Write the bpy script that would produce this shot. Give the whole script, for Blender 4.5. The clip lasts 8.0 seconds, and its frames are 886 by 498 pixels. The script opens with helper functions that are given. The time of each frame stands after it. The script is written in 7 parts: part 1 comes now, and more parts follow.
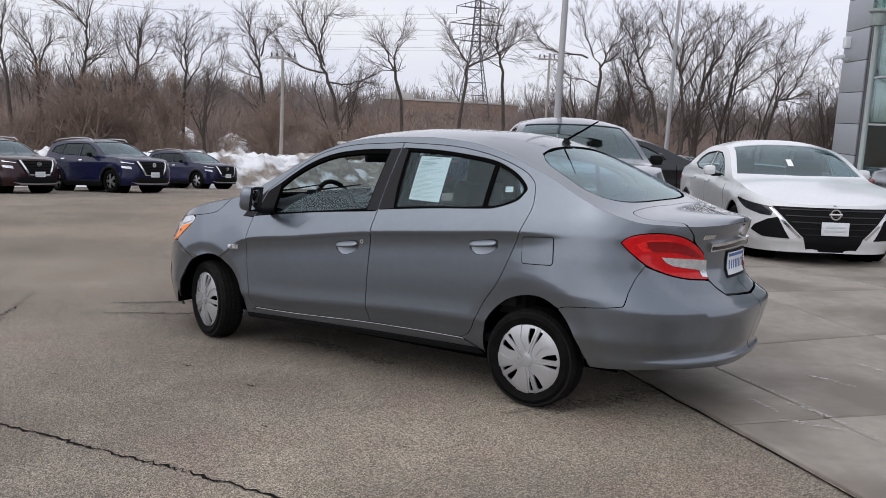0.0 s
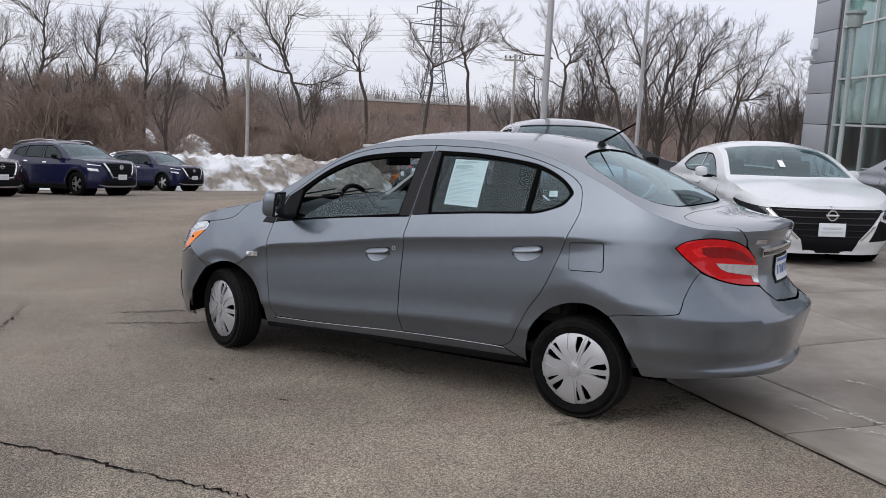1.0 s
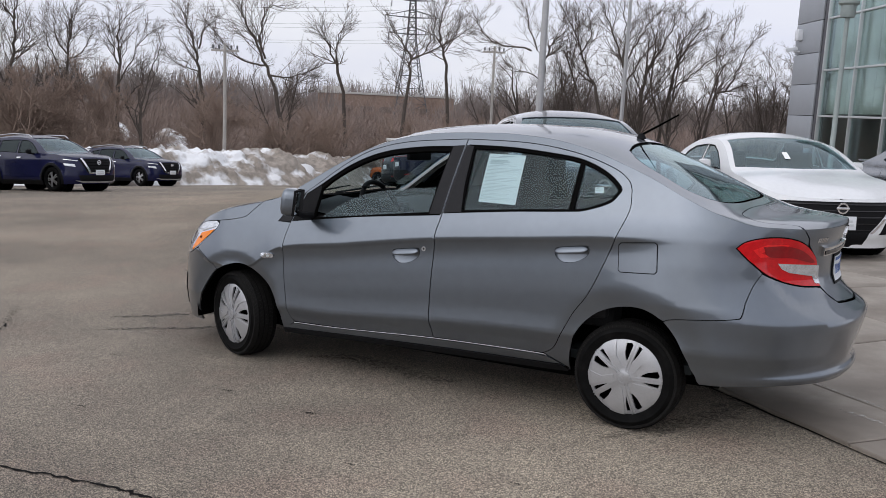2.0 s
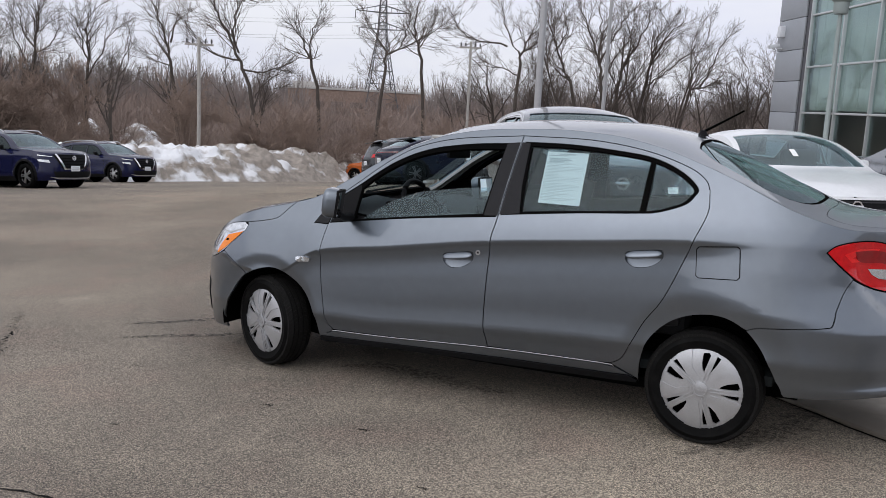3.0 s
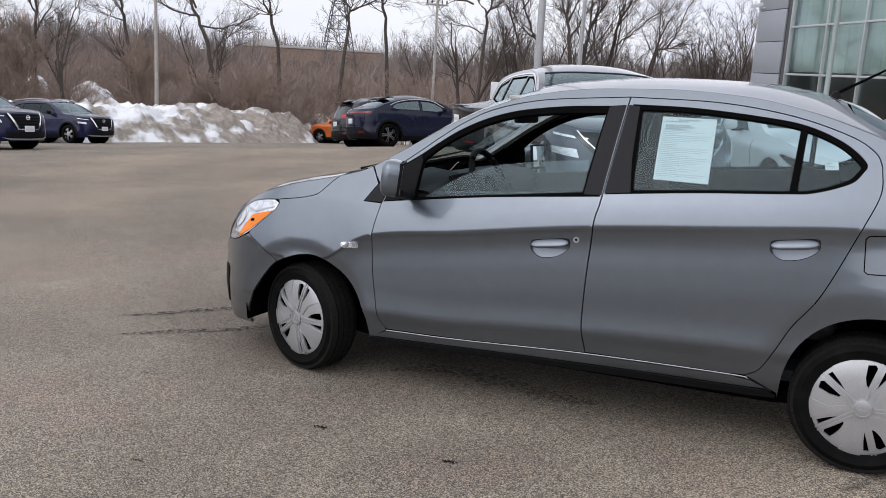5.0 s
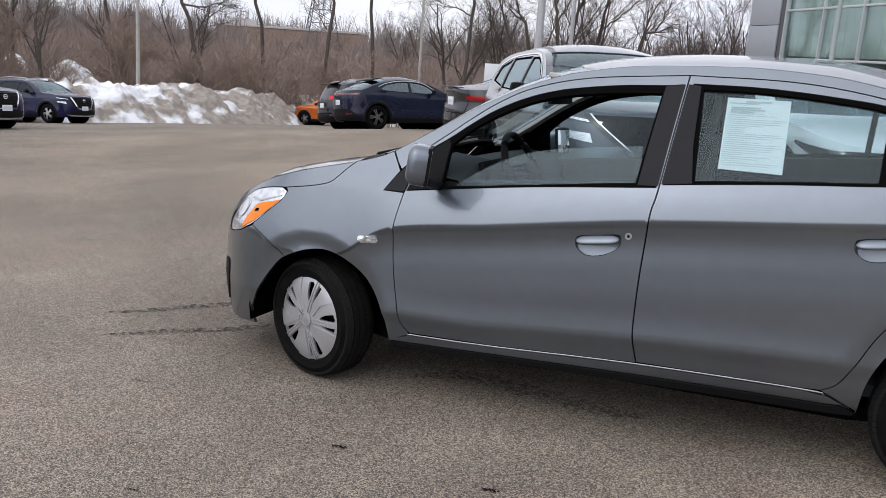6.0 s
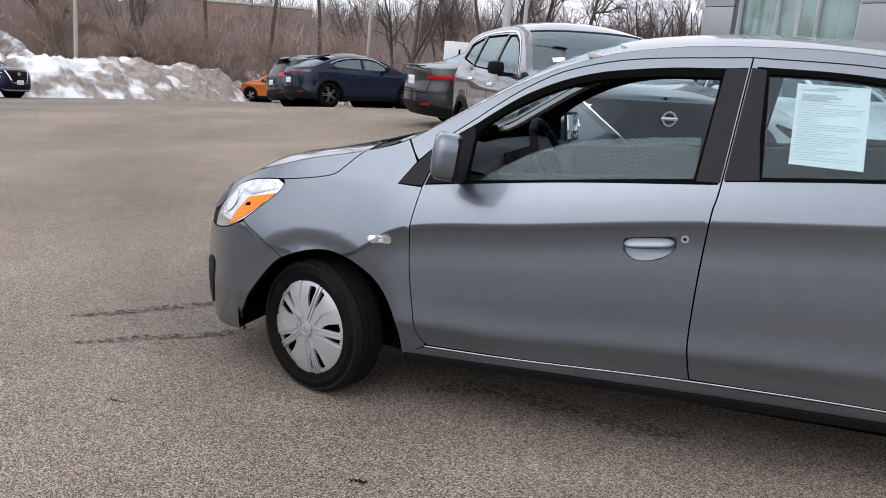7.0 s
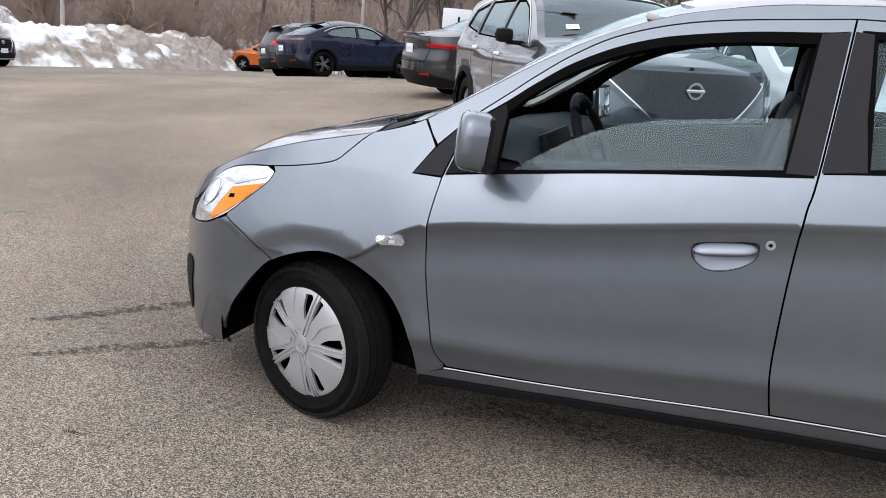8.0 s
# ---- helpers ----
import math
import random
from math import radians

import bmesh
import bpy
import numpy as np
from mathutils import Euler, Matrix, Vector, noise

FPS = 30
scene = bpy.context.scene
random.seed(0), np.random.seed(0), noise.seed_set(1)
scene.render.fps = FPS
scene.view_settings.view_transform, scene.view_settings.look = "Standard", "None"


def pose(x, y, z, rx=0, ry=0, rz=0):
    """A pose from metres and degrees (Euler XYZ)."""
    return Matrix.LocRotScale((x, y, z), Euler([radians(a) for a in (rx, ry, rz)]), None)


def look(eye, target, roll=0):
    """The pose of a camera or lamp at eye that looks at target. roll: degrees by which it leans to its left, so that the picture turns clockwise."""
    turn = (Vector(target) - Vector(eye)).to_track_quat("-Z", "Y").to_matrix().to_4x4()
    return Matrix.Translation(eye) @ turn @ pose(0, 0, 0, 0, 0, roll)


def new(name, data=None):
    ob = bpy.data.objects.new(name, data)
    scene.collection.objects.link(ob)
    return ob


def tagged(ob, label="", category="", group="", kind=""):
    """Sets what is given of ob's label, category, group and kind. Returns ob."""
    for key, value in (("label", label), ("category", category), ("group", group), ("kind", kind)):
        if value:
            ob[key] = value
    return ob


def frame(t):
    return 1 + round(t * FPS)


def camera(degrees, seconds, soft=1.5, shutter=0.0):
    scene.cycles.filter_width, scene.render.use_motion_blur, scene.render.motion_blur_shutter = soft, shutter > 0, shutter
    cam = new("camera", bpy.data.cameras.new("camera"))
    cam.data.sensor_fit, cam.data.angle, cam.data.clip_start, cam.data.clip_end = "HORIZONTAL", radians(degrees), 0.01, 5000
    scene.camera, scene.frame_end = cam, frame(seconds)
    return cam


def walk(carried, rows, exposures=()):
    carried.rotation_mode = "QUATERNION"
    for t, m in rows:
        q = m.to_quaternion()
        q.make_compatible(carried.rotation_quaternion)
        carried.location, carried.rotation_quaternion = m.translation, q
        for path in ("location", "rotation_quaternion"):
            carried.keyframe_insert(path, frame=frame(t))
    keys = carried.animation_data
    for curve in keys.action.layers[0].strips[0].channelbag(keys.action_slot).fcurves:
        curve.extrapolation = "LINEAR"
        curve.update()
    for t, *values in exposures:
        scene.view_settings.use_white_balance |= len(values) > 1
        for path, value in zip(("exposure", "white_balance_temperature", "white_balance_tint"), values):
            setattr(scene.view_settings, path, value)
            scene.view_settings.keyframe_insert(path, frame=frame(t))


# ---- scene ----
cam = camera(53.3, 8.0, soft=0.75)
PATH = [
    (0, (5.478, -4.102, 1.592), (4.392, -2.453, 1.274), 3.0),
    (0.5, (5.285, -4.113, 1.579), (4.231, -2.444, 1.263), 3.0),
    (1, (5.012, -4.192, 1.575), (4.002, -2.494, 1.263), 3.0),
    (1.5, (4.806, -4.166, 1.551), (3.825, -2.453, 1.232), 3.0),
    (1.7, (4.72, -4.111, 1.552), (3.746, -2.394, 1.229), 2.9),
    (3, (4.04, -4.036, 1.523), (3.143, -2.279, 1.192), 3.0),
    (3.5, (3.822, -3.899, 1.485), (2.947, -2.134, 1.144), 3.2),
    (4, (3.625, -3.741, 1.476), (2.765, -1.971, 1.12), 3.3),
    (4.5, (3.367, -3.638, 1.459), (2.536, -1.858, 1.084), 3.6),
    (4.7, (3.269, -3.607, 1.466), (2.456, -1.822, 1.075), 3.5),
    (6, (2.789, -3.227, 1.409), (2.033, -1.43, 0.962), 4.0),
    (6.5, (2.534, -3.085, 1.391), (1.851, -1.262, 0.934), 4.5),
    (7, (2.346, -2.939, 1.376), (1.714, -1.104, 0.891), 4.9),
    (7.5, (2.197, -2.656, 1.356), (1.58, -0.824, 0.843), 5.0),
    (8, (2.064, -2.429, 1.328), (1.456, -0.604, 0.78), 5.1),
]
walk(cam, [(t, look(eye, target, roll)) for t, eye, target, roll in PATH], exposures=[(0, 0.02), (3, 0.0), (4.5, 0.17), (6, 0.30), (7, 0.48), (8, 0.71)])

# ---- overcast winter daylight ----
world = bpy.data.worlds.new("overcast_sky")
scene.world = world
world.use_nodes = True
wn = world.node_tree.nodes
wl = world.node_tree.links
wn.clear()
sky = wn.new("ShaderNodeTexSky")
sky.sky_type, sky.sun_disc = "NISHITA", False
sky.sun_elevation, sky.sun_rotation = radians(42), radians(203)
sky.air_density, sky.dust_density, sky.ozone_density = 1.0, 6.0, 1.0
grey = wn.new("ShaderNodeHueSaturation")
grey.inputs["Saturation"].default_value = 0.06
wl.new(sky.outputs[0], grey.inputs["Color"])
where = wn.new("ShaderNodeTexCoord")
stretch = wn.new("ShaderNodeMapping")
stretch.inputs["Scale"].default_value = (2.0, 2.0, 7.0)
wl.new(where.outputs["Generated"], stretch.inputs["Vector"])
cloud = wn.new("ShaderNodeTexNoise")
cloud.inputs["Scale"].default_value, cloud.inputs["Detail"].default_value = 1.6, 5.0
wl.new(stretch.outputs[0], cloud.inputs["Vector"])
bank = wn.new("ShaderNodeValToRGB")
bank.color_ramp.elements[0].position, bank.color_ramp.elements[0].color = 0.35, (0.90, 0.90, 0.98, 1)
bank.color_ramp.elements[1].position, bank.color_ramp.elements[1].color = 0.62, (1.0, 0.985, 1.0, 1)
wl.new(cloud.outputs["Fac"], bank.inputs["Fac"])
flat = wn.new("ShaderNodeMix")
flat.data_type = "RGBA"
flat.inputs["Factor"].default_value = 0.80
flat.inputs["B"].default_value = (7.0, 7.25, 7.75, 1)
wl.new(grey.outputs[0], flat.inputs["A"])
tint = wn.new("ShaderNodeMix")
tint.data_type, tint.blend_type = "RGBA", "MULTIPLY"
tint.inputs["Factor"].default_value = 1.0
wl.new(flat.outputs["Result"], tint.inputs["A"])
wl.new(bank.outputs[0], tint.inputs["B"])
back = wn.new("ShaderNodeBackground")
back.inputs["Strength"].default_value = 0.142
wl.new(tint.outputs["Result"], back.inputs["Color"])
out = wn.new("ShaderNodeOutputWorld")
wl.new(back.outputs[0], out.inputs["Surface"])

sun_data = bpy.data.lights.new("sun", "SUN")
sun_data.energy, sun_data.angle, sun_data.color = 0.5, radians(85), (1.0, 0.985, 0.96)
sun = new("sun", sun_data)
sun.matrix_world = look((0, 0, 13.7), (6, 14, 0))
# ---- materials ----
def material(name, colour, rough=0.5, metal=0.0, vary=0.0, scale=8.0, bump=0.0, bump_scale=60.0, coat=0.0, dirt=None, dirt_scale=3.0, dirt_at=(0.5, 0.7), spec=0.5, random_tone=0.0):
    """A surface with tone variation at two scales, fine relief and, where dirt is given, blotches of it."""
    m = bpy.data.materials.new(name)
    m.use_nodes = True
    n, l = m.node_tree.nodes, m.node_tree.links
    b = n["Principled BSDF"]
    b.inputs["Roughness"].default_value, b.inputs["Metallic"].default_value = rough, metal
    b.inputs["Specular IOR Level"].default_value = spec
    b.inputs["Coat Weight"].default_value, b.inputs["Coat Roughness"].default_value = coat, 0.04
    b.inputs["Base Color"].default_value = (*colour, 1)
    co = n.new("ShaderNodeTexCoord")
    socket = None
    if vary or random_tone:
        noise_a, noise_b = n.new("ShaderNodeTexNoise"), n.new("ShaderNodeTexNoise")
        for node, s in ((noise_a, scale), (noise_b, scale * 9)):
            node.inputs["Scale"].default_value, node.inputs["Detail"].default_value = s, 4.0
            l.new(co.outputs["Object"], node.inputs["Vector"])
        both = n.new("ShaderNodeMath")
        both.operation = "ADD"
        l.new(noise_a.outputs["Fac"], both.inputs[0])
        l.new(noise_b.outputs["Fac"], both.inputs[1])
        span = n.new("ShaderNodeMapRange")
        span.inputs["From Min"].default_value, span.inputs["From Max"].default_value = 0.6, 1.4
        span.inputs["To Min"].default_value, span.inputs["To Max"].default_value = 1 - vary, 1 + vary
        l.new(both.outputs[0], span.inputs["Value"])
        value = span.outputs[0]
        if random_tone:
            info = n.new("ShaderNodeObjectInfo")
            lift = n.new("ShaderNodeMapRange")
            lift.inputs["To Min"].default_value, lift.inputs["To Max"].default_value = 1 - random_tone, 1 + random_tone
            l.new(info.outputs["Random"], lift.inputs["Value"])
            times = n.new("ShaderNodeMath")
            times.operation = "MULTIPLY"
            l.new(value, times.inputs[0])
            l.new(lift.outputs[0], times.inputs[1])
            value = times.outputs[0]
        mul = n.new("ShaderNodeMix")
        mul.data_type, mul.blend_type = "RGBA", "MULTIPLY"
        mul.inputs["Factor"].default_value = 1.0
        mul.inputs["A"].default_value = (*colour, 1)
        l.new(value, mul.inputs["B"])
        socket = mul.outputs["Result"]
    if dirt:
        spots = n.new("ShaderNodeTexNoise")
        spots.inputs["Scale"].default_value, spots.inputs["Detail"].default_value = dirt_scale, 8.0
        l.new(co.outputs["Object"], spots.inputs["Vector"])
        cut = n.new("ShaderNodeMapRange")
        cut.inputs["From Min"].default_value, cut.inputs["From Max"].default_value = dirt_at
        l.new(spots.outputs["Fac"], cut.inputs["Value"])
        over = n.new("ShaderNodeMix")
        over.data_type = "RGBA"
        l.new(cut.outputs[0], over.inputs["Factor"])
        if socket:
            l.new(socket, over.inputs["A"])
        else:
            over.inputs["A"].default_value = (*colour, 1)
        over.inputs["B"].default_value = (*dirt, 1)
        socket = over.outputs["Result"]
    if socket:
        l.new(socket, b.inputs["Base Color"])
    if bump:
        grain = n.new("ShaderNodeTexNoise")
        grain.inputs["Scale"].default_value, grain.inputs["Detail"].default_value = bump_scale, 6.0
        l.new(co.outputs["Object"], grain.inputs["Vector"])
        rise = n.new("ShaderNodeBump")
        rise.inputs["Strength"].default_value, rise.inputs["Distance"].default_value = bump, 0.01
        l.new(grain.outputs["Fac"], rise.inputs["Height"])
        l.new(rise.outputs[0], b.inputs["Normal"])
    return m


def car_paint(name, colour, metal=0.75, rough=0.24, coat=0.6):
    """Metallic lacquer: fine flakes under a clear coat."""
    deep = max(colour) < 0.1
    m = material(name, colour, rough, metal, vary=0.05, scale=2.0, coat=0.38 if deep else coat, spec=0.2 if deep else 0.5)
    n, l = m.node_tree.nodes, m.node_tree.links
    co = n.new("ShaderNodeTexCoord")
    flakes = n.new("ShaderNodeTexVoronoi")
    flakes.inputs["Scale"].default_value = 900.0
    l.new(co.outputs["Object"], flakes.inputs["Vector"])
    tilt = n.new("ShaderNodeBump")
    tilt.inputs["Strength"].default_value, tilt.inputs["Distance"].default_value = 0.04, 0.001
    l.new(flakes.outputs["Distance"], tilt.inputs["Height"])
    l.new(tilt.outputs[0], n["Principled BSDF"].inputs["Normal"])
    return m


def clear_glass(name, tint=(0.8, 0.85, 0.85), gloss=1.0, ior=1.42, sky_haze=0.0):
    """A thin pane: tinted light passes, and the surface mirrors more at a flat angle."""
    m = bpy.data.materials.new(name)
    m.use_nodes = True
    n, l = m.node_tree.nodes, m.node_tree.links
    n.clear()
    clear, shine, mix, end = n.new("ShaderNodeBsdfTransparent"), n.new("ShaderNodeBsdfGlossy"), n.new("ShaderNodeMixShader"), n.new("ShaderNodeOutputMaterial")
    clear.inputs[0].default_value = (*tint, 1)
    shine.inputs["Color"].default_value = (gloss * 0.82, gloss * 0.97, gloss, 1)
    shine.inputs["Roughness"].default_value = 0.035
    facing, bent, gain = n.new("ShaderNodeLayerWeight"), n.new("ShaderNodeMath"), n.new("ShaderNodeMapRange")
    facing.inputs["Blend"].default_value = 0.5
    bent.operation, bent.inputs[1].default_value = "POWER", 5.0
    gain.inputs["To Min"].default_value = ((ior - 1) / (ior + 1)) ** 2
    l.new(facing.outputs["Facing"], bent.inputs[0])
    l.new(bent.outputs[0], gain.inputs["Value"])
    l.new(gain.outputs[0], mix.inputs[0])
    # pale diffuse layer that stands in for the sky's soft reflection in the pane
    haze_layer, veil = n.new("ShaderNodeBsdfDiffuse"), n.new("ShaderNodeMixShader")
    haze_layer.inputs["Color"].default_value = (0.50, 0.62, 0.66, 1)
    veil.inputs[0].default_value = sky_haze
    l.new(clear.outputs[0], veil.inputs[1])
    l.new(haze_layer.outputs[0], veil.inputs[2])
    l.new(veil.outputs[0], mix.inputs[1])
    l.new(shine.outputs[0], mix.inputs[2])
    l.new(mix.outputs[0], end.inputs["Surface"])
    return m


GREY_PAINT = car_paint("grey_metallic_paint", (0.146, 0.168, 0.196), 0.86, 0.30, 1.0)
BLUE_PAINT = car_paint("deep_blue_paint", (0.006, 0.008, 0.040), 0.0, 0.25)
NAVY_PAINT = car_paint("navy_paint", (0.004, 0.006, 0.024), 0.0, 0.25)
MAROON_PAINT = car_paint("dark_maroon_paint", (0.03, 0.012, 0.016), 0.3, 0.2)
WHITE_PAINT = car_paint("white_paint", (0.72, 0.73, 0.74), 0.0)
GUN_PAINT = car_paint("gunmetal_paint", (0.078, 0.090, 0.108), 0.55, 0.18, 1.0)
DARK_PAINT = car_paint("dark_grey_paint", (0.05, 0.052, 0.056))
SILVER_PAINT = car_paint("silver_grey_paint", (0.25, 0.26, 0.28))
ORANGE_PAINT = car_paint("orange_paint", (0.50, 0.11, 0.012), 0.25)
PILLAR = material("dark_satin_film", (0.017, 0.017, 0.019), 0.42, spec=0.12, vary=0.1, scale=20, bump=0.03, bump_scale=300)
TRIM = material("black_satin_trim", (0.010, 0.010, 0.011), 0.5, spec=0.06, vary=0.1, scale=20, bump=0.05, bump_scale=300)
RUBBER = material("black_rubber", (0.005, 0.005, 0.005), 0.7, spec=0.0, vary=0.15, scale=12, bump=0.1, bump_scale=200)
TYRE = material("tyre_rubber", (0.006, 0.006, 0.006), 0.5, spec=0.035, vary=0.3, scale=10, bump=0.12, bump_scale=90, dirt=(0.013, 0.0125, 0.012), dirt_scale=9, dirt_at=(0.52, 0.75))
TREAD = material("tread_rubber", (0.010, 0.0096, 0.0092), 0.65, spec=0.10, vary=0.3, scale=14, bump=0.1, bump_scale=120)
# near-black without gloss: the shade of hollows and undersides is in the colour
DARK = material("near_black", (0.003, 0.003, 0.003), 0.95, spec=0.0)
CHROME = material("chrome", (0.75, 0.75, 0.76), 0.12, 1.0)
SILVER = material("silver_wheel_paint", (0.44, 0.445, 0.46), 0.36, 0.6, vary=0.08, scale=14, coat=0.25)
DARK_ALLOY = material("dark_machined_alloy", (0.16, 0.16, 0.165), 0.35, 0.8, vary=0.1)
ALLOY = material("machined_alloy", (0.5, 0.5, 0.51), 0.3, 0.8, vary=0.05)
FABRIC = material("dark_seat_fabric", (0.022, 0.022, 0.024), 0.9, vary=0.2, scale=30, bump=0.3, bump_scale=400)
DASH = material("charcoal_dashboard", (0.026, 0.031, 0.033), 0.75, spec=0.15, vary=0.1, scale=20, bump=0.15, bump_scale=350)
PALE_TRIM = material("pale_grey_pillar_trim", (0.42, 0.41, 0.39), 0.7, vary=0.06, scale=12, bump=0.08, bump_scale=250)
RED_LENS = material("red_lens", (0.56, 0.006, 0.010), 0.12, coat=0.35, spec=0.2, vary=0.25, scale=40)
BRIGHT_RED = material("bright_red_reflector", (0.80, 0.016, 0.018), 0.12, coat=0.35, spec=0.2, vary=0.2, scale=40)
DEEP_RED = material("dark_red_lens", (0.26, 0.004, 0.007), 0.12, coat=0.35, spec=0.2, vary=0.2, scale=40)
AMBER = material("amber_lens", (0.86, 0.22, 0.006), 0.12, coat=0.3, spec=0.2, vary=0.12, scale=40)
CLEAR_LENS = material("clear_lens", (0.66, 0.68, 0.71), 0.14, 0.75, coat=0.6, vary=0.3, scale=32, bump=0.25, bump_scale=60)
GLOSS_BLACK = material("gloss_black_panel", (0.012, 0.012, 0.014), 0.15, spec=0.3, coat=0.3, vary=0.2, scale=6)
DARK_LENS = material("smoked_lens", (0.03, 0.032, 0.036), 0.08, 0.2, coat=1.0, vary=0.3, scale=25)
PAPER = material("printed_paper", (0.86, 0.87, 0.86), 0.7, vary=0.03, scale=8)
INK = material("grey_ink", (0.56, 0.59, 0.60), 0.8)
PLATE = material("white_plate", (0.7, 0.72, 0.75), 0.4, vary=0.05)
PLATE_BLUE = material("blue_plate_print", (0.05, 0.12, 0.35), 0.5)
GLASS = clear_glass("clear_window_glass", (0.70, 0.83, 0.86), 1.0, 1.28, 0.10)
TINTED = clear_glass("tinted_window_glass", (0.68, 0.79, 0.81), 1.0, 1.32, 0.05)
SCREEN = clear_glass("raked_screen_glass", (0.42, 0.61, 0.64), 1.0, 2.15)
DARK_GLASS = clear_glass("dark_privacy_glass", (0.10, 0.11, 0.12))
SKY_GLASS = clear_glass("sky_mirroring_glass", (0.25, 0.29, 0.30), 1.0, 2.3)
MIRROR = material("mirror_glass", (0.85, 0.87, 0.88), 0.02, 1.0)
# ---- shapes of vehicle bodies ----
def knots(*pts):
    """A smooth curve through a few knots (x, y), without overshoot, level outside them."""
    xs, ys = np.array(pts, float).T
    h, d = np.diff(xs), np.diff(ys) / np.diff(xs)
    m = np.zeros(len(xs))
    m[0], m[-1] = d[0], d[-1]
    for i in range(1, len(xs) - 1):
        if d[i - 1] * d[i] > 0:
            w1, w2 = 2 * h[i] + h[i - 1], h[i] + 2 * h[i - 1]
            m[i] = (w1 + w2) / (w1 / d[i - 1] + w2 / d[i])

    def f(x):
        x = np.clip(np.asarray(x, float), xs[0], xs[-1])
        i = np.clip(np.searchsorted(xs, x) - 1, 0, len(h) - 1)
        t = (x - xs[i]) / h[i]
        return ((1 + 2 * t) * (1 - t) ** 2 * ys[i] + t * (1 - t) ** 2 * h[i] * m[i]
                + t * t * (3 - 2 * t) * ys[i + 1] + t * t * (t - 1) * h[i] * m[i + 1])
    return f


def ramp(x, a, b):
    t = np.clip((np.asarray(x, float) - a) / (b - a), 0, 1)
    return t * t * (3 - 2 * t)


class Shape:
    """A body in its own metres: x from the nose to the tail, y from its left flank (0) inwards, z from the ground.
    side(u, z) runs round the flank: u is x along the flank, and goes on round the corners to the middle of nose and tail.
    top(u, v) runs from the flank's upper edge (v = 0) to the middle line (v = 1)."""

    def __init__(s, length, width, front, rear, nose, tail, inset, edge, roof, crown=2.4, hood=0.0):
        s.length, s.half, s.nose, s.tail, s.inset, s.edge, s.roof, s.crown = length, width / 2, nose, tail, inset, edge, roof, crown
        s.hood = hood
        (fa, fp, fq), (ra, rp, rq) = front, rear
        t = np.linspace(0, 1, 300) ** 2
        x = np.concatenate([fa * t, np.linspace(fa, length - ra, 200)[1:-1], length - ra * t[::-1]])
        w = np.where(x < fa, (1 - np.clip(1 - x / fa, 0, 1) ** fp) ** (1 / fq), 1)
        w = np.where(x > length - ra, (1 - np.clip(1 - (length - x) / ra, 0, 1) ** rp) ** (1 / rq), w) * s.half
        run = np.concatenate([[0], np.cumsum(np.hypot(np.diff(x), np.diff(w)))])
        s.x, s.w, s.u = x, w, run - np.interp(length / 2, x, run) + length / 2
        s.first, s.last = s.u[0], s.u[-1]

    def side(s, u, z):
        u, z = np.broadcast_arrays(np.asarray(u, float), np.asarray(z, float))
        x0, w = np.interp(u, s.u, s.x), np.interp(u, s.u, s.w)
        x = x0 + s.nose(z) * ramp(x0, 0.9, 0.0) + s.tail(z) * ramp(x0, s.length - 0.9, s.length)
        y = s.half - w + s.inset(x0, z) * w / s.half
        return np.stack([x, y, z], -1)

    def top(s, u, v):
        u, v = np.broadcast_arrays(np.asarray(u, float), np.asarray(v, float))
        e = s.side(u, s.edge(u))
        x, y, z = e[..., 0], e[..., 1], e[..., 2]
        rise = np.maximum(s.roof(x) - z, 0)
        crown = s.crown + s.hood * ramp(x, 0.40, 0.62) * ramp(x, 1.18, 1.0)
        return np.stack([x, y + (s.half - y) * v, z + rise * (1 - (1 - np.clip(v, 0, 1)) ** crown)], -1)
# the grey sedan in the middle
first_shoulder = knots((0.8, 0.70), (1.22, 0.733), (1.64, 0.788), (2.24, 0.867), (2.8, 0.916), (3.26, 0.953), (3.7, 0.968), (4.0, 0.97))
shoulder = knots((0.2, 0.65), (0.45, 0.635), (0.62, 0.58), (0.8, 0.565), (0.95, 0.59), (1.05, 0.645), (1.13, 0.70), (1.22, 0.733), (1.64, 0.788), (2.24, 0.867), (2.8, 0.916), (3.26, 0.953), (3.7, 0.968), (4.0, 0.97))
belt = knots((0.6, 0.87), (1.14, 0.878), (1.45, 0.91), (2.2, 0.992), (3.0, 1.058), (3.4, 1.10), (4.3, 1.10))
below = knots((-0.5, 0.0), (-0.3, 0.002), (-0.18, 0.008), (-0.07, 0.015), (-0.03, 0.011), (0.0, 0.0))
bumper_line = knots((3.96, 0.90), (4.035, 0.82), (4.09, 0.725), (4.145, 0.635), (4.185, 0.606), (4.305, 0.598))
crease = knots((0.9, 0.375), (1.5, 0.375), (1.85, 0.396), (2.26, 0.424), (3.0, 0.45), (4.3, 0.45))
under = knots((-0.27, 0.115), (-0.20, 0.078), (-0.16, 0.052), (-0.12, 0.036), (-0.06, 0.019), (0.0, -0.002), (0.02, 0.0), (0.10, 0.004), (0.30, 0.002), (0.40, 0.0))


